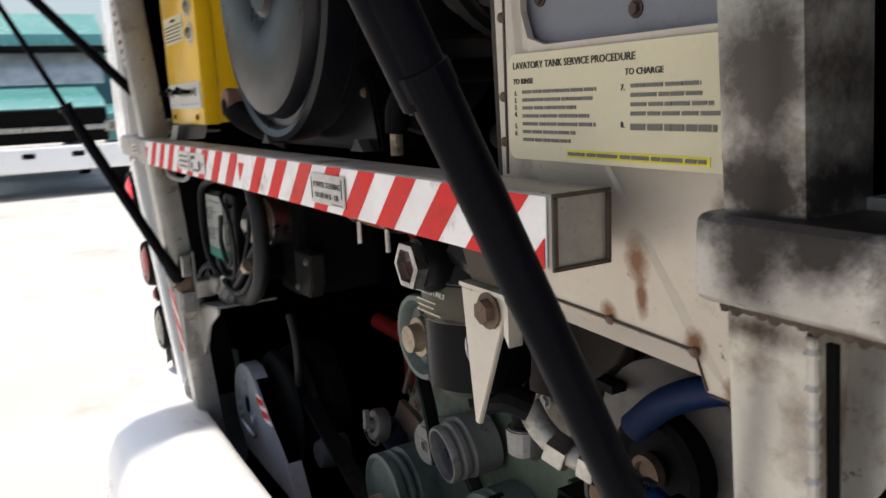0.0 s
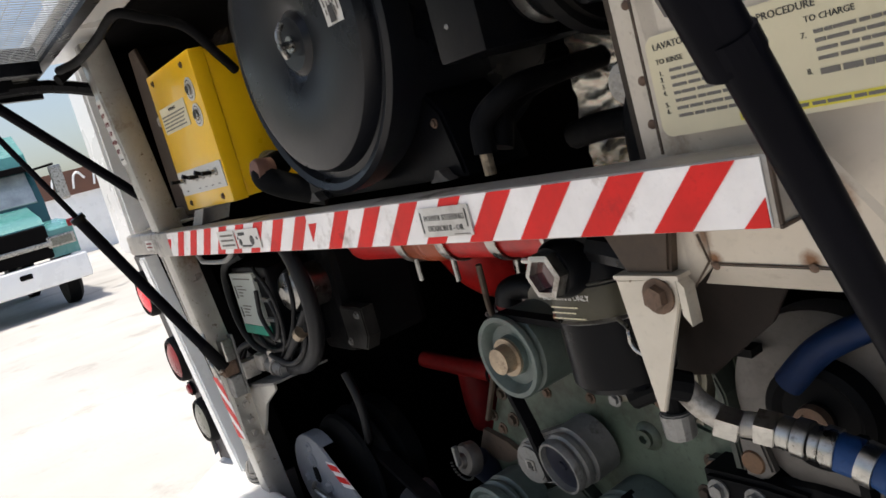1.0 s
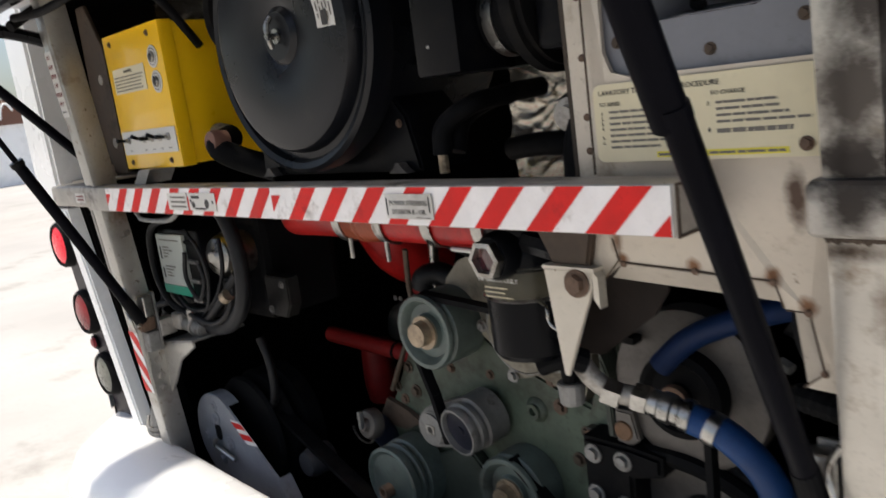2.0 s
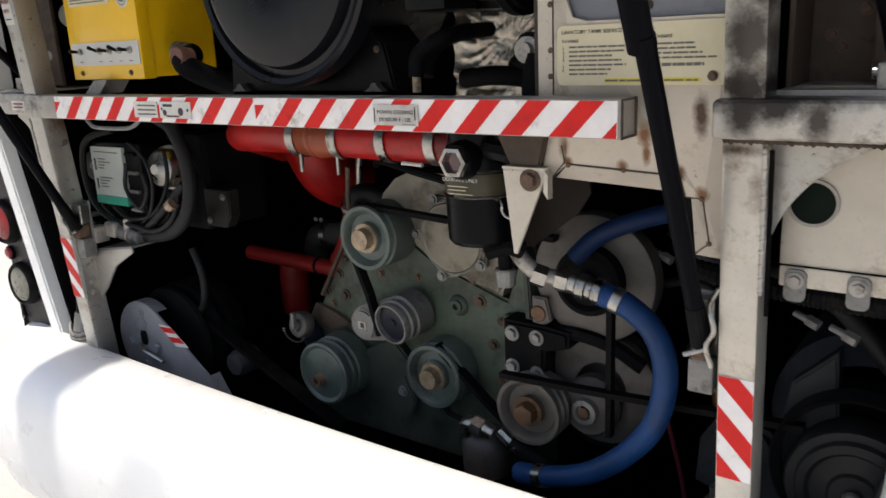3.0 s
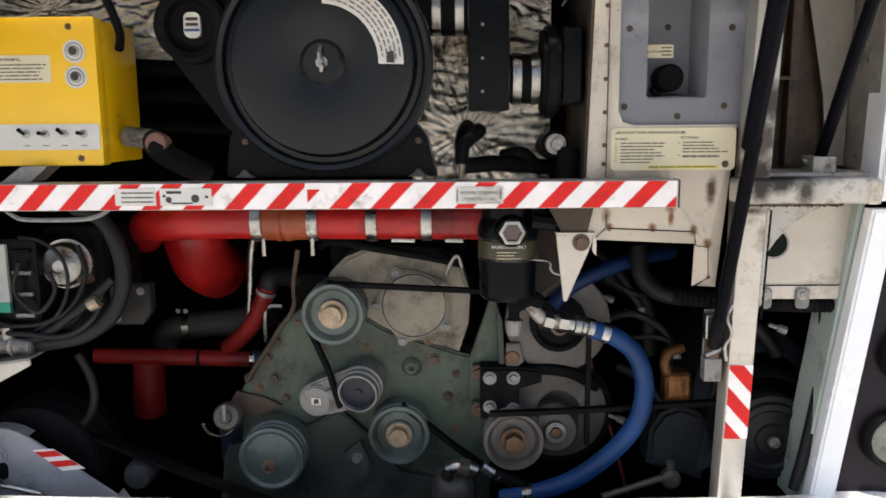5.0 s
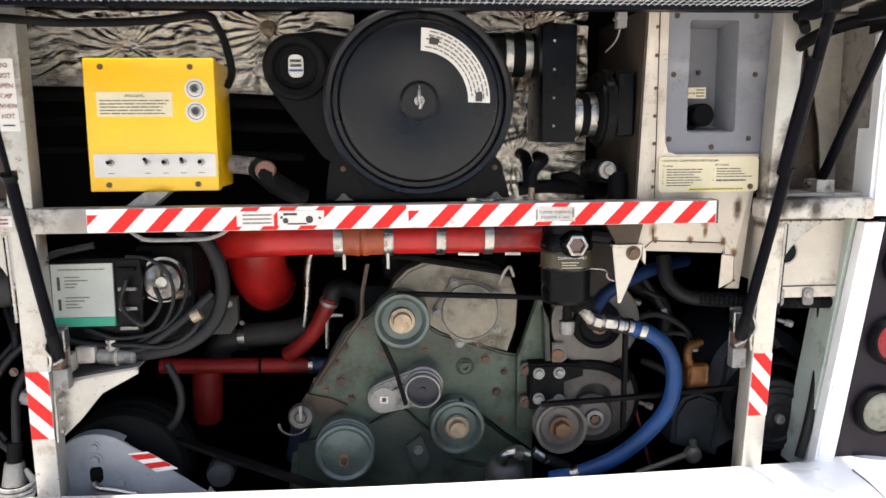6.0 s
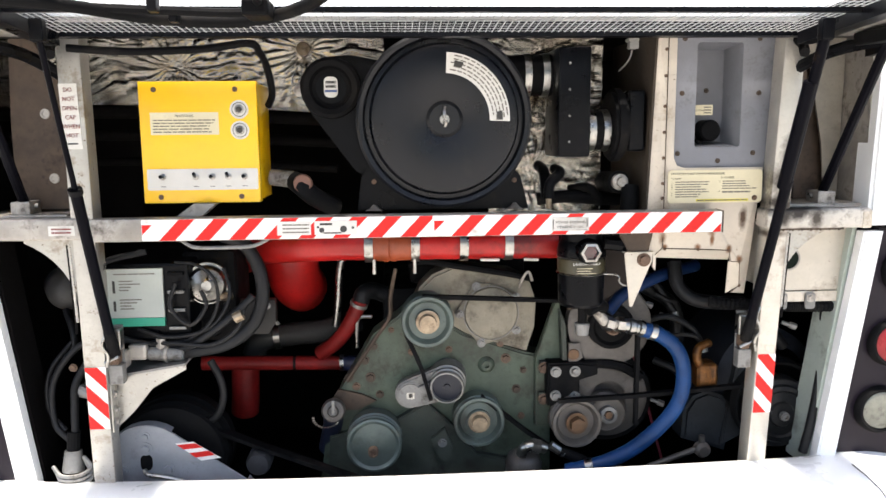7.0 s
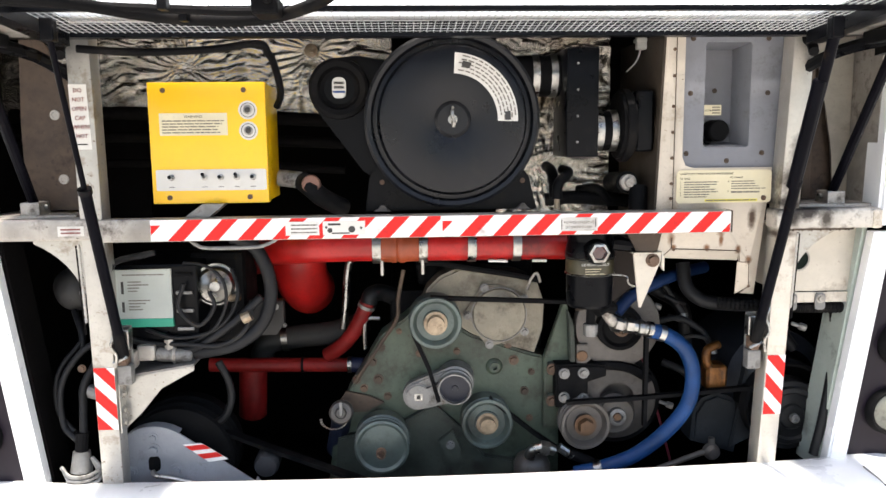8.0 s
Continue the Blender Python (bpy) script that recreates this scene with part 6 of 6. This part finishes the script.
for k, pts in enumerate(([(0.60, 0.36, 0.90), (0.66, 0.33, 0.92), (0.72, 0.31, 0.89), (0.75, 0.30, 0.84)], [(0.66, 0.34, 0.86), (0.70, 0.30, 0.875), (0.735, 0.29, 0.86), (0.74, 0.30, 0.80)], [(0.64, 0.38, 0.78), (0.69, 0.34, 0.76), (0.735, 0.33, 0.70), (0.74, 0.34, 0.63)], [(0.58, 0.40, 1.06), (0.63, 0.36, 1.01), (0.68, 0.34, 0.93)])):
    hz = thing("small_hose", pts[0], "thin dusty hose among the machinery", "hose", "black hoses")
    part("hose", tube(B(), pts, (0.009, 0.006, 0.011, 0.010)[k], 10), HOSE, hz, smooth=True)
    part("end_nut", cyl(B(), pts[-1], Vector(pts[-1]) + Vector((0.002, -0.006, -0.016)), 0.011, 6), ALU, hz)

cab = thing("red_cable", (0.63, 0.34, 0.6), "thin dark red cable hanging in the bay", "cable")
part("cable", tube(B(), [(0.56, 0.34, 0.83), (0.60, 0.34, 0.70), (0.64, 0.34, 0.56), (0.66, 0.33, 0.48)], 0.004, 6), mat("dark_red_wire", (0.12, 0.01, 0.02), 0.5), cab)
# ---- machinery on the left ----
cm = thing("heater_unit", (-0.66, 0.30, 0.90), "dark heater unit with a printed plate", "heater", shift=(0.011, -0.008, 0))
part("case", box(B(), -0.815, -0.615, 0.160, 0.42, 0.93, 1.125, 0.006), BLACKP, cm, "dark ribbed case")
pl = part("printed_plate", box(B(), -0.806, -0.674, 0.150, 0.1595, 0.993, 1.114, 0.001), mat("pale_green_plate", (0.40, 0.425, 0.39), 0.5, 0, 0.1, 8, 0.03, 100, stain=(0.28, 0.29, 0.26), amount=0.3), cm, "pale printed plate")
part("green_strip", box(B(), -0.806, -0.674, 0.1495, 0.1595, 0.972, 0.9925), GREENINK, pl)
bars("small_print", -0.79, -0.69, 1.098, 1.105, 1, 0.1497, INKG, pl, 41)
bars("small_print", -0.778, -0.725, 1.058, 1.088, 4, 0.1497, INKG, pl, 42, 0.4, 0.6)
bars("small_print", -0.778, -0.725, 1.012, 1.042, 4, 0.1497, INKG, pl, 43, 0.4, 0.6)
bm = B()
box(bm, -0.794, -0.788, 0.1490, 0.1497, 1.055, 1.085)
box(bm, -0.794, -0.788, 0.1490, 0.1497, 1.010, 1.035)
part("bold_mark", bm, INK, pl)
for z in (1.10, 1.055, 1.01, 0.965):
    part("fin", box(B(), -0.665, -0.625, 0.150, 0.1595, z - 0.004, z + 0.004, 0.0015), ALU if z < 1.06 else RUBBER, cm)
mo = part("motor", lathe(B(), (-0.585, 0.24, 1.062), (0.15, -1, 0.05), [(0.0, 0.075), (0.012, 0.075), (0.02, 0.068), (0.04, 0.06), (0.047, 0.048), (0.047, 0.03), (0.053, 0.03), (0.053, 0.018), (0.048, 0.016), (0.048, -0.05), (0, -0.05)], 36), CHROME, cm, "bright round motor", smooth=32)
part("back_case", box(B(), -0.66, -0.52, 0.26, 0.46, 0.90, 1.14, 0.02), RUBBER, cm)
part("brass_stub", cyl(B(), (-0.545, 0.20, 1.03), (-0.52, 0.19, 1.035), 0.010, 10), BRASS, cm)
for k, pts in enumerate(([(-0.70, 0.15, 1.155), (-0.80, 0.14, 1.13), (-0.832, 0.14, 1.07), (-0.82, 0.14, 0.99), (-0.76, 0.14, 0.94), (-0.66, 0.145, 0.925), (-0.58, 0.15, 0.94)],
                         [(-0.515, 0.15, 1.190), (-0.462, 0.15, 1.165), (-0.430, 0.15, 1.10), (-0.427, 0.15, 1.03), (-0.455, 0.15, 0.965), (-0.52, 0.15, 0.92), (-0.62, 0.155, 0.90)],
                         [(-0.448, 0.15, 1.04), (-0.53, 0.14, 0.97), (-0.62, 0.14, 0.915), (-0.72, 0.15, 0.915)],
                         [(-0.63, 0.13, 1.08), (-0.645, 0.13, 1.02), (-0.60, 0.13, 0.975), (-0.56, 0.13, 1.02), (-0.57, 0.13, 1.06)],
                         [(-0.70, 0.17, 0.95), (-0.62, 0.16, 0.935), (-0.54, 0.16, 0.95), (-0.515, 0.16, 1.02)],
                         [(-0.73, 0.145, 0.965), (-0.66, 0.135, 0.945), (-0.58, 0.135, 0.955), (-0.53, 0.14, 0.99), (-0.505, 0.15, 1.05), (-0.52, 0.16, 1.11)],
                         [(-0.63, 0.14, 1.13), (-0.575, 0.12, 1.125), (-0.535, 0.12, 1.09), (-0.53, 0.125, 1.03), (-0.56, 0.13, 0.97), (-0.62, 0.14, 0.93)],
                         [(-0.74, 0.15, 0.93), (-0.64, 0.13, 0.93), (-0.55, 0.13, 0.925), (-0.49, 0.14, 0.96), (-0.47, 0.15, 1.02)],
                         [(-0.585, 0.25, 0.85), (-0.562, 0.25, 0.80), (-0.556, 0.25, 0.75), (-0.575, 0.255, 0.70), (-0.615, 0.27, 0.67)])):
    hz = thing("heater_hose", pts[-1], "black heater hose looped in front of the unit", "hose", "heater hoses")
    part("hose", tube(B(), pts, (0.008, 0.0165, 0.010, 0.005, 0.008, 0.005, 0.004, 0.006, 0.010)[k], 12), HOSE, hz, smooth=True)
part("tee", cyl(B(), (-0.505, 0.145, 0.988), (-0.485, 0.145, 0.998), 0.014, 12), BRASS, cm)
va = thing("valve_cluster", (-0.72, 0.15, 0.885), "dull metal valves on the bracket", "valve", shift=(0.01, 0, -0.004))
part("body", box(B(), -0.76, -0.715, 0.12, 0.18, 0.895, 0.935, 0.008), GRIMY, va)
part("barrel", cyl(B(), (-0.715, 0.14, 0.908), (-0.63, 0.14, 0.902), 0.018, 16, bev=0.003), ALU, va, smooth=40)
part("ring", cyl(B(), (-0.675, 0.14, 0.905), (-0.668, 0.14, 0.905), 0.022, 16), GRIMY, va)
part("cap", cyl(B(), (-0.685, 0.14, 0.92), (-0.685, 0.14, 0.945), 0.012, 6), GRIMY, va)
part("block", box(B(), -0.79, -0.755, 0.09, 0.13, 0.885, 0.925, 0.004), GRIMY, va)
bk = thing("support_bracket", (-0.72, 0.12, 0.74), "folded aluminium support bracket bolted to the post", "bracket", shift=(0.012, 0, -0.006))
part("web", prism(B(), [(-0.789, 0.738), (-0.789, 0.862), (-0.62, 0.889), (-0.62, 0.878), (-0.70, 0.835), (-0.75, 0.775)], 0.098, 0.103, 0.001), STEEL, bk, "bare folded web")
part("top_flange", prism(B(), [(-0.789, 0.863), (-0.789, 0.868), (-0.62, 0.894), (-0.62, 0.889)], 0.098, 0.23), ALU, bk)
part("side_flange", box(B(), -0.7885, -0.785, 0.06, 0.098, 0.74, 0.97), STEEL, bk)
for z in (0.76, 0.79, 0.83, 0.86, 0.90, 0.945):
    bolt("bolt", (-0.7845, 0.080, z), 0.007, GRIMY, bk, axis=(1, 0, 0))
cl = thing("oily_bracket", (-0.44, 0.26, 0.93), "dark oily bracket beside the heater", "bracket")
part("plate", prism(B(), [(-0.50, 0.92), (-0.43, 0.92), (-0.41, 0.95), (-0.41, 1.01), (-0.50, 1.01)], 0.24, 0.27, 0.003), mat("oily_black_metal", (0.02, 0.019, 0.018), 0.4, 0.2, 0.4, 20, 0.3, spec=0.3), cl)
for x, z in ((-0.485, 0.935), (-0.43, 0.995)):
    bolt("bolt", (x, 0.2395, z), 0.006, ALU, cl)
# belt guard and drum
gd = thing("belt_guard", (-0.70, 0.22, 0.45), "grey painted belt guard in front of a black drum", "belt guard", shift=(0, -0.02, 0.014))
poly = [(-0.742 + 0.112 * math.cos(radians(a)), 0.578 + 0.112 * math.sin(radians(a))) for a in range(55, 236, 12)] + [(-0.78, 0.46), (-0.44, 0.46), (-0.49, 0.535)]
part("plate", prism(B(), poly, 0.200, 0.206, 0.0015), GUARD, gd, "grey painted plate")
sk = B()
prev = None
for x, z in poly:
    cur = [sk.verts.new((x, 0.206, z)), sk.verts.new((x, 0.235, z))]
    if prev:
        sk.faces.new((prev[0], cur[0], cur[1], prev[1]))
    prev = cur
part("skirt", sk, GUARD, gd)
for x, z, r in ((-0.742, 0.66, 0.009), (-0.742, 0.628, 0.012), (-0.80, 0.572, 0.010), (-0.688, 0.572, 0.012), (-0.742, 0.52, 0.010)):
    bolt("bolt", (x, 0.1995, z), r, GUARD, gd)
part("slot", prism(B(), round_rect(-0.757, -0.727, 0.570, 0.612, 0.013), 0.1985, 0.1998), RUBBER, gd, "dark slot")
part("hook", tube(B(), [(-0.745, 0.19, 0.575), (-0.735, 0.18, 0.567), (-0.70, 0.18, 0.56), (-0.65, 0.185, 0.545)], 0.006, 8), CHROME, gd, smooth=True)
stk = part("striped_sticker", prism(B(), [(-0.668, 0.640), (-0.622, 0.643), (-0.555, 0.598), (-0.605, 0.592)], 0.1982, 0.1996), TAPE_W, gd, "red and white sticker")
for t in (0.08, 0.55):
    a = Vector((-0.668, 0, 0.640)).lerp(Vector((-0.605, 0, 0.592)), t)
    b = Vector((-0.622, 0, 0.643)).lerp(Vector((-0.555, 0, 0.598)), t)
    a2 = Vector((-0.668, 0, 0.640)).lerp(Vector((-0.605, 0, 0.592)), t + 0.26)
    b2 = Vector((-0.622, 0, 0.643)).lerp(Vector((-0.555, 0, 0.598)), t + 0.26)
    part("red_stripe", prism(B(), [(a.x, a.z), (b.x, b.z), (b2.x, b2.z), (a2.x, a2.z)], 0.1972, 0.1980), TAPE_R, stk)
dr = thing("belt_drum", (-0.70, 0.32, 0.45), "black grooved belt drum behind the guard", "drum", shift=(0, 0, 0.012))
part("drum", lathe(B(), (-0.70, 0.236, 0.575), (0.0, -1, 0), [(0.0, 0.0), (0.125, 0.0), (0.140, -0.004), (0.145, -0.014), (0.122, -0.024), (0.122, -0.034), (0.145, -0.044), (0.150, -0.056), (0.124, -0.068), (0.124, -0.08), (0.148, -0.09), (0.148, -0.13), (0, -0.13)], 60), RUBBER, dr, smooth=32)
part("round_boss", lathe(B(), (-0.475, 0.275, 0.545), (0, -1, 0), [(0.0, 0.03), (0.028, 0.026), (0.034, 0.01), (0.034, -0.04), (0, -0.04)], 26), mat("dim_grey_casting", (0.045, 0.045, 0.047), 0.5, spec=0.25), dr, smooth=True)
# dipstick cap
dc = thing("filler_cap", (-0.275, 0.27, 0.62), "ridged metal filler cap with a chain", "cap", shift=(-0.002, 0.035, -0.006))
part("cap", lathe(B(), (-0.272, 0.268, 0.690), (0, -0.95, 0.2), [(0, 0.022), (0.012, 0.022), (0.016, 0.014), (0.028, 0.012), (0.033, 0.004), (0.033, -0.012), (0.026, -0.016), (0, -0.016)], 22), PULGREY, dc, smooth=35)
part("lever", box(B(), -0.275, -0.266, 0.238, 0.25, 0.688, 0.728, 0.003), ALU, dc)
part("neck", tube(B(), [(-0.272, 0.285, 0.68), (-0.28, 0.32, 0.63), (-0.30, 0.38, 0.54)], 0.027, 14), mat("dark_blue_neck", (0.015, 0.02, 0.04), 0.5), dc, smooth=True)
ch = B()
for k in range(14):
    a = math.pi * k / 13
    c = Vector((-0.292 - 0.035 * math.cos(a) * 1.0, 0.262, 0.672 - 0.028 * math.sin(a)))
    cyl(ch, c - Vector((0.003, 0, 0)), c + Vector((0.003, 0, 0.001)), 0.0022, 6)
part("chain", ch, CHROME, dc)
# far left: horn and wiring in the corner
hn = thing("air_horn", (-0.94, 0.24, 1.02), "dull grey round housing in the corner", "housing")
part("dome", lathe(B(), (-0.935, 0.26, 1.045), (0.5, -1, 0), [(0, 0.05), (0.025, 0.046), (0.045, 0.03), (0.053, 0.0), (0.053, -0.06), (0, -0.06)], 30), mat("dim_grey_housing", (0.05, 0.048, 0.046), 0.5, spec=0.3), hn, smooth=True)
part("stub", cyl(B(), (-0.90, 0.21, 1.05), (-0.875, 0.20, 1.05), 0.013, 12), ALU, hn)
for k, pts in enumerate(([(-0.93, 0.22, 1.0), (-0.90, 0.18, 0.95), (-0.895, 0.17, 0.90)], [(-0.82, 0.16, 0.94), (-0.88, 0.14, 0.92), (-0.935, 0.13, 0.84), (-0.935, 0.12, 0.74), (-0.90, 0.11, 0.70)], [(-0.83, 0.15, 0.92), (-0.88, 0.13, 0.84), (-0.885, 0.12, 0.78), (-0.885, 0.11, 0.71)], [(-0.90, 0.17, 0.93), (-0.95, 0.15, 0.86), (-0.955, 0.14, 0.77), (-0.91, 0.12, 0.72)])):
    hz = thing("electric_cable", pts[-1], "black electric cable hanging in the corner", "cable", "electric cables")
    part("cable", tube(B(), pts, (0.008, 0.008, 0.010, 0.006)[k], 10), HOSE, hz, smooth=True)
pg = thing("cable_connector", (-0.89, 0.10, 0.61), "grey cable connector with wrapped braid", "connector")
part("sleeve", cyl(B(), (-0.887, 0.11, 0.72), (-0.89, 0.105, 0.675), 0.016, 14), RUBBER, pg)
part("plug", cyl(B(), (-0.89, 0.105, 0.675), (-0.892, 0.10, 0.625), 0.020, 16, 0.026), ALU, pg, smooth=40)
for k in range(3):
    part("braid", tube(B(), [(-0.935 + 0.006 * k, 0.09, 0.64 - 0.012 * k), (-0.91, 0.075, 0.622 - 0.010 * k), (-0.87, 0.075, 0.622 - 0.010 * k), (-0.845, 0.09, 0.636 - 0.012 * k), (-0.865, 0.10, 0.66)], 0.005, 8), ALU, pg, smooth=True)
lug = thing("hose_clip", (-0.85, 0.13, 0.80), "pale metal hose clip beside the post", "clip")
part("clip", cyl(B(), (-0.875, 0.14, 0.815), (-0.845, 0.13, 0.805), 0.018, 12, 0.012), ALU, lug)
bolt("screw", (-0.885, 0.13, 0.875), 0.007, RUST, lug)
# far left upper: little white cap and pipes behind the compartment
wc = thing("white_cap", (-1.0, 0.28, 1.42), "white round cap behind the steel plate", "cap")
part("cap", lathe(B(), (-1.00, 0.26, 1.435), (0.3, -1, 0), [(0.0, 0.012), (0.010, 0.012), (0.012, 0.004), (0.026, 0.006), (0.030, 0.0), (0.030, -0.03), (0, -0.03)], 24), LABELW, wc, smooth=True)
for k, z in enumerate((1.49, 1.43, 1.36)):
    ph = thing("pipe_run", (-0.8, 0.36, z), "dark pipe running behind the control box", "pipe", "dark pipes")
    part("pipe", tube(B(), [(-1.1, 0.34 + 0.03 * k, z), (-0.8, 0.33 + 0.03 * k, z + 0.004), (-0.45, 0.34 + 0.03 * k, z - 0.01), (-0.25, 0.38, z - 0.02)], 0.018 - 0.003 * k, 12), NEARBLACK, ph, smooth=True)
# pipes over the engine top, behind the hazard bar
for k, pts in enumerate(([(0.27, 0.24, 1.262), (0.34, 0.23, 1.268), (0.42, 0.24, 1.262), (0.49, 0.26, 1.255)], [(0.285, 0.30, 1.345), (0.278, 0.20, 1.338), (0.273, 0.14, 1.315), (0.273, 0.12, 1.275)], [(0.36, 0.26, 1.285), (0.40, 0.22, 1.29), (0.44, 0.24, 1.25)])):
    hz = thing("engine_hose", pts[0], "black hose above the engine", "hose", "black hoses")
    part("hose", tube(B(), pts, (0.017, 0.014, 0.012)[k], 12), RUBBER, hz, smooth=True)

# ---- the truck across the yard ----
tr = thing("truck", (-14.5, 0.78, 0), "teal truck with a white bumper parked in the yard", "truck")
YC = 0.78


def across(poly, y0, y1, bev=0.0):
    """A body whose outline lies in x and z."""
    return prism(B(), poly, y0, y1, bev)


part("bumper", box(B(), -12.95, -12.66, YC - 1.28, YC + 1.30, 0.40, 0.80, 0.06, 3), WHITE, tr, "white steel bumper", smooth=35)
for y in (YC - 0.35, YC + 0.35):
    part("tow_hole", box(B(), -12.665, -12.652, y - 0.09, y + 0.09, 0.62, 0.70, 0.02), NEARBLACK, tr)
part("grille", box(B(), -12.85, -12.74, YC - 0.85, YC + 0.85, 0.84, 1.36, 0.03), NEARBLACK, tr, "dark grille")
part("grille_bar", box(B(), -12.76, -12.71, YC - 0.95, YC + 0.95, 1.02, 1.10, 0.015), CHROME, tr, "chrome bar")
for s in (-1, 1):
    hl = part("headlight", box(B(), -12.80, -12.72, YC + s * 1.22, YC + s * 0.80, 0.98, 1.16, 0.02), CHROME, tr, "square headlights in a bright surround")
    part("lens", box(B(), -12.722, -12.708, YC + s * 1.17, YC + s * 0.86, 1.01, 1.13, 0.01), LENS_W, hl)
    part("marker", box(B(), -12.84, -12.76, YC + s * 1.30, YC + s * 1.18, 1.24, 1.36, 0.02), LENS_R, tr, "orange-red marker light")
    part("mirror", box(B(), -14.0, -13.9, YC + s * 1.38, YC + s * 1.58, 1.7, 2.3, 0.03), CHROME, tr)
    part("mirror_arm", tube(B(), [(-13.95, YC + s * 1.1, 2.3), (-13.95, YC + s * 1.48, 2.33)], 0.02, 8, 1), NEARBLACK, tr)
    wheel = part("wheel", lathe(B(), (-13.45, YC + s * 1.02, 0.48), (0, s, 0), [(0, 0.06), (0.2, 0.08), (0.27, 0.14), (0.40, 0.14), (0.48, 0.08), (0.48, -0.1), (0, -0.1)], 36), RUBBER, tr, "black tyre", smooth=35)
    part("rim", lathe(B(), (-13.45, YC + s * 1.17, 0.48), (0, s, 0), [(0, 0.0), (0.1, 0.0), (0.2, -0.04), (0.26, 0.0)], 30), ALU, wheel)
    part("fender", across([(-12.82, 0.82), (-12.82, 1.25), (-13.1, 1.36), (-14.0, 1.42), (-14.0, 0.86), (-13.82, 0.86), (-13.72, 1.05), (-13.2, 1.05), (-13.05, 0.82)], YC + s * 0.80, YC + s * 1.25, 0.04), TEAL, tr, "teal front wing", smooth=30)
hood = B()
prism(hood, [(-12.80, 1.20), (-12.82, 1.38), (-12.95, 1.48), (-14.0, 1.74), (-14.1, 1.20)], YC - 0.86, YC + 0.86, 0.06)
part("bonnet", hood, TEAL, tr, "sloping teal bonnet", smooth=30)
part("cab", across([(-13.95, 0.80), (-13.95, 1.74), (-14.30, 2.36), (-14.45, 2.42), (-15.6, 2.42), (-15.6, 0.80)], YC - 1.16, YC + 1.16, 0.05), TEALD, tr, "dark teal cab", smooth=30)
part("windscreen", across([(-13.93, 1.78), (-14.235, 2.30), (-14.25, 2.29), (-13.945, 1.76)], YC - 1.05, YC + 1.05), GLASSD, tr, "windscreen with its reflection painted pale")
part("roof_fairing", across([(-14.25, 2.43), (-14.30, 2.62), (-14.9, 3.02), (-15.6, 3.02), (-15.6, 2.43)], YC - 1.15, YC + 1.15, 0.08), TEAL, tr, "pale teal roof fairing", smooth=30)
part("sun_visor", across([(-13.98, 2.30), (-14.0, 2.40), (-14.35, 2.44), (-14.35, 2.38)], YC - 1.14, YC + 1.14), NEARBLACK, tr, "dark sun visor")
part("cargo_body", box(B(), -21.5, -15.75, YC - 1.2, YC + 1.2, 0.9, 2.9, 0.06), TEALD, tr, "dark cargo body")
for x in (-17.5, -20.0):
    for s in (-1, 1):
        part("wheel", lathe(B(), (x, YC + s * 0.95, 0.48), (0, s, 0), [(0, 0.06), (0.2, 0.08), (0.27, 0.14), (0.40, 0.14), (0.48, 0.08), (0.48, -0.1), (0, -0.1)], 30), RUBBER, tr, smooth=35)
hut = thing("low_building", (-31, 6.5, 0), "low white building with a brown fascia", "building")
part("wall", box(B(), -34, -31, 4.6, 14, 0, 2.2), WHITE, hut)
part("fascia", box(B(), -34.2, -30.9, 4.4, 14.2, 2.2, 3.1), BRICK, hut)
for k in range(5):
    yy = 5.0 + k * 0.75
    part("arch_sign", tube(B(), [(-30.88, yy, 2.4), (-30.88, yy + 0.12, 2.85), (-30.88, yy + 0.3, 2.95), (-30.88, yy + 0.48, 2.7)], 0.045, 6), WHITE, hut)
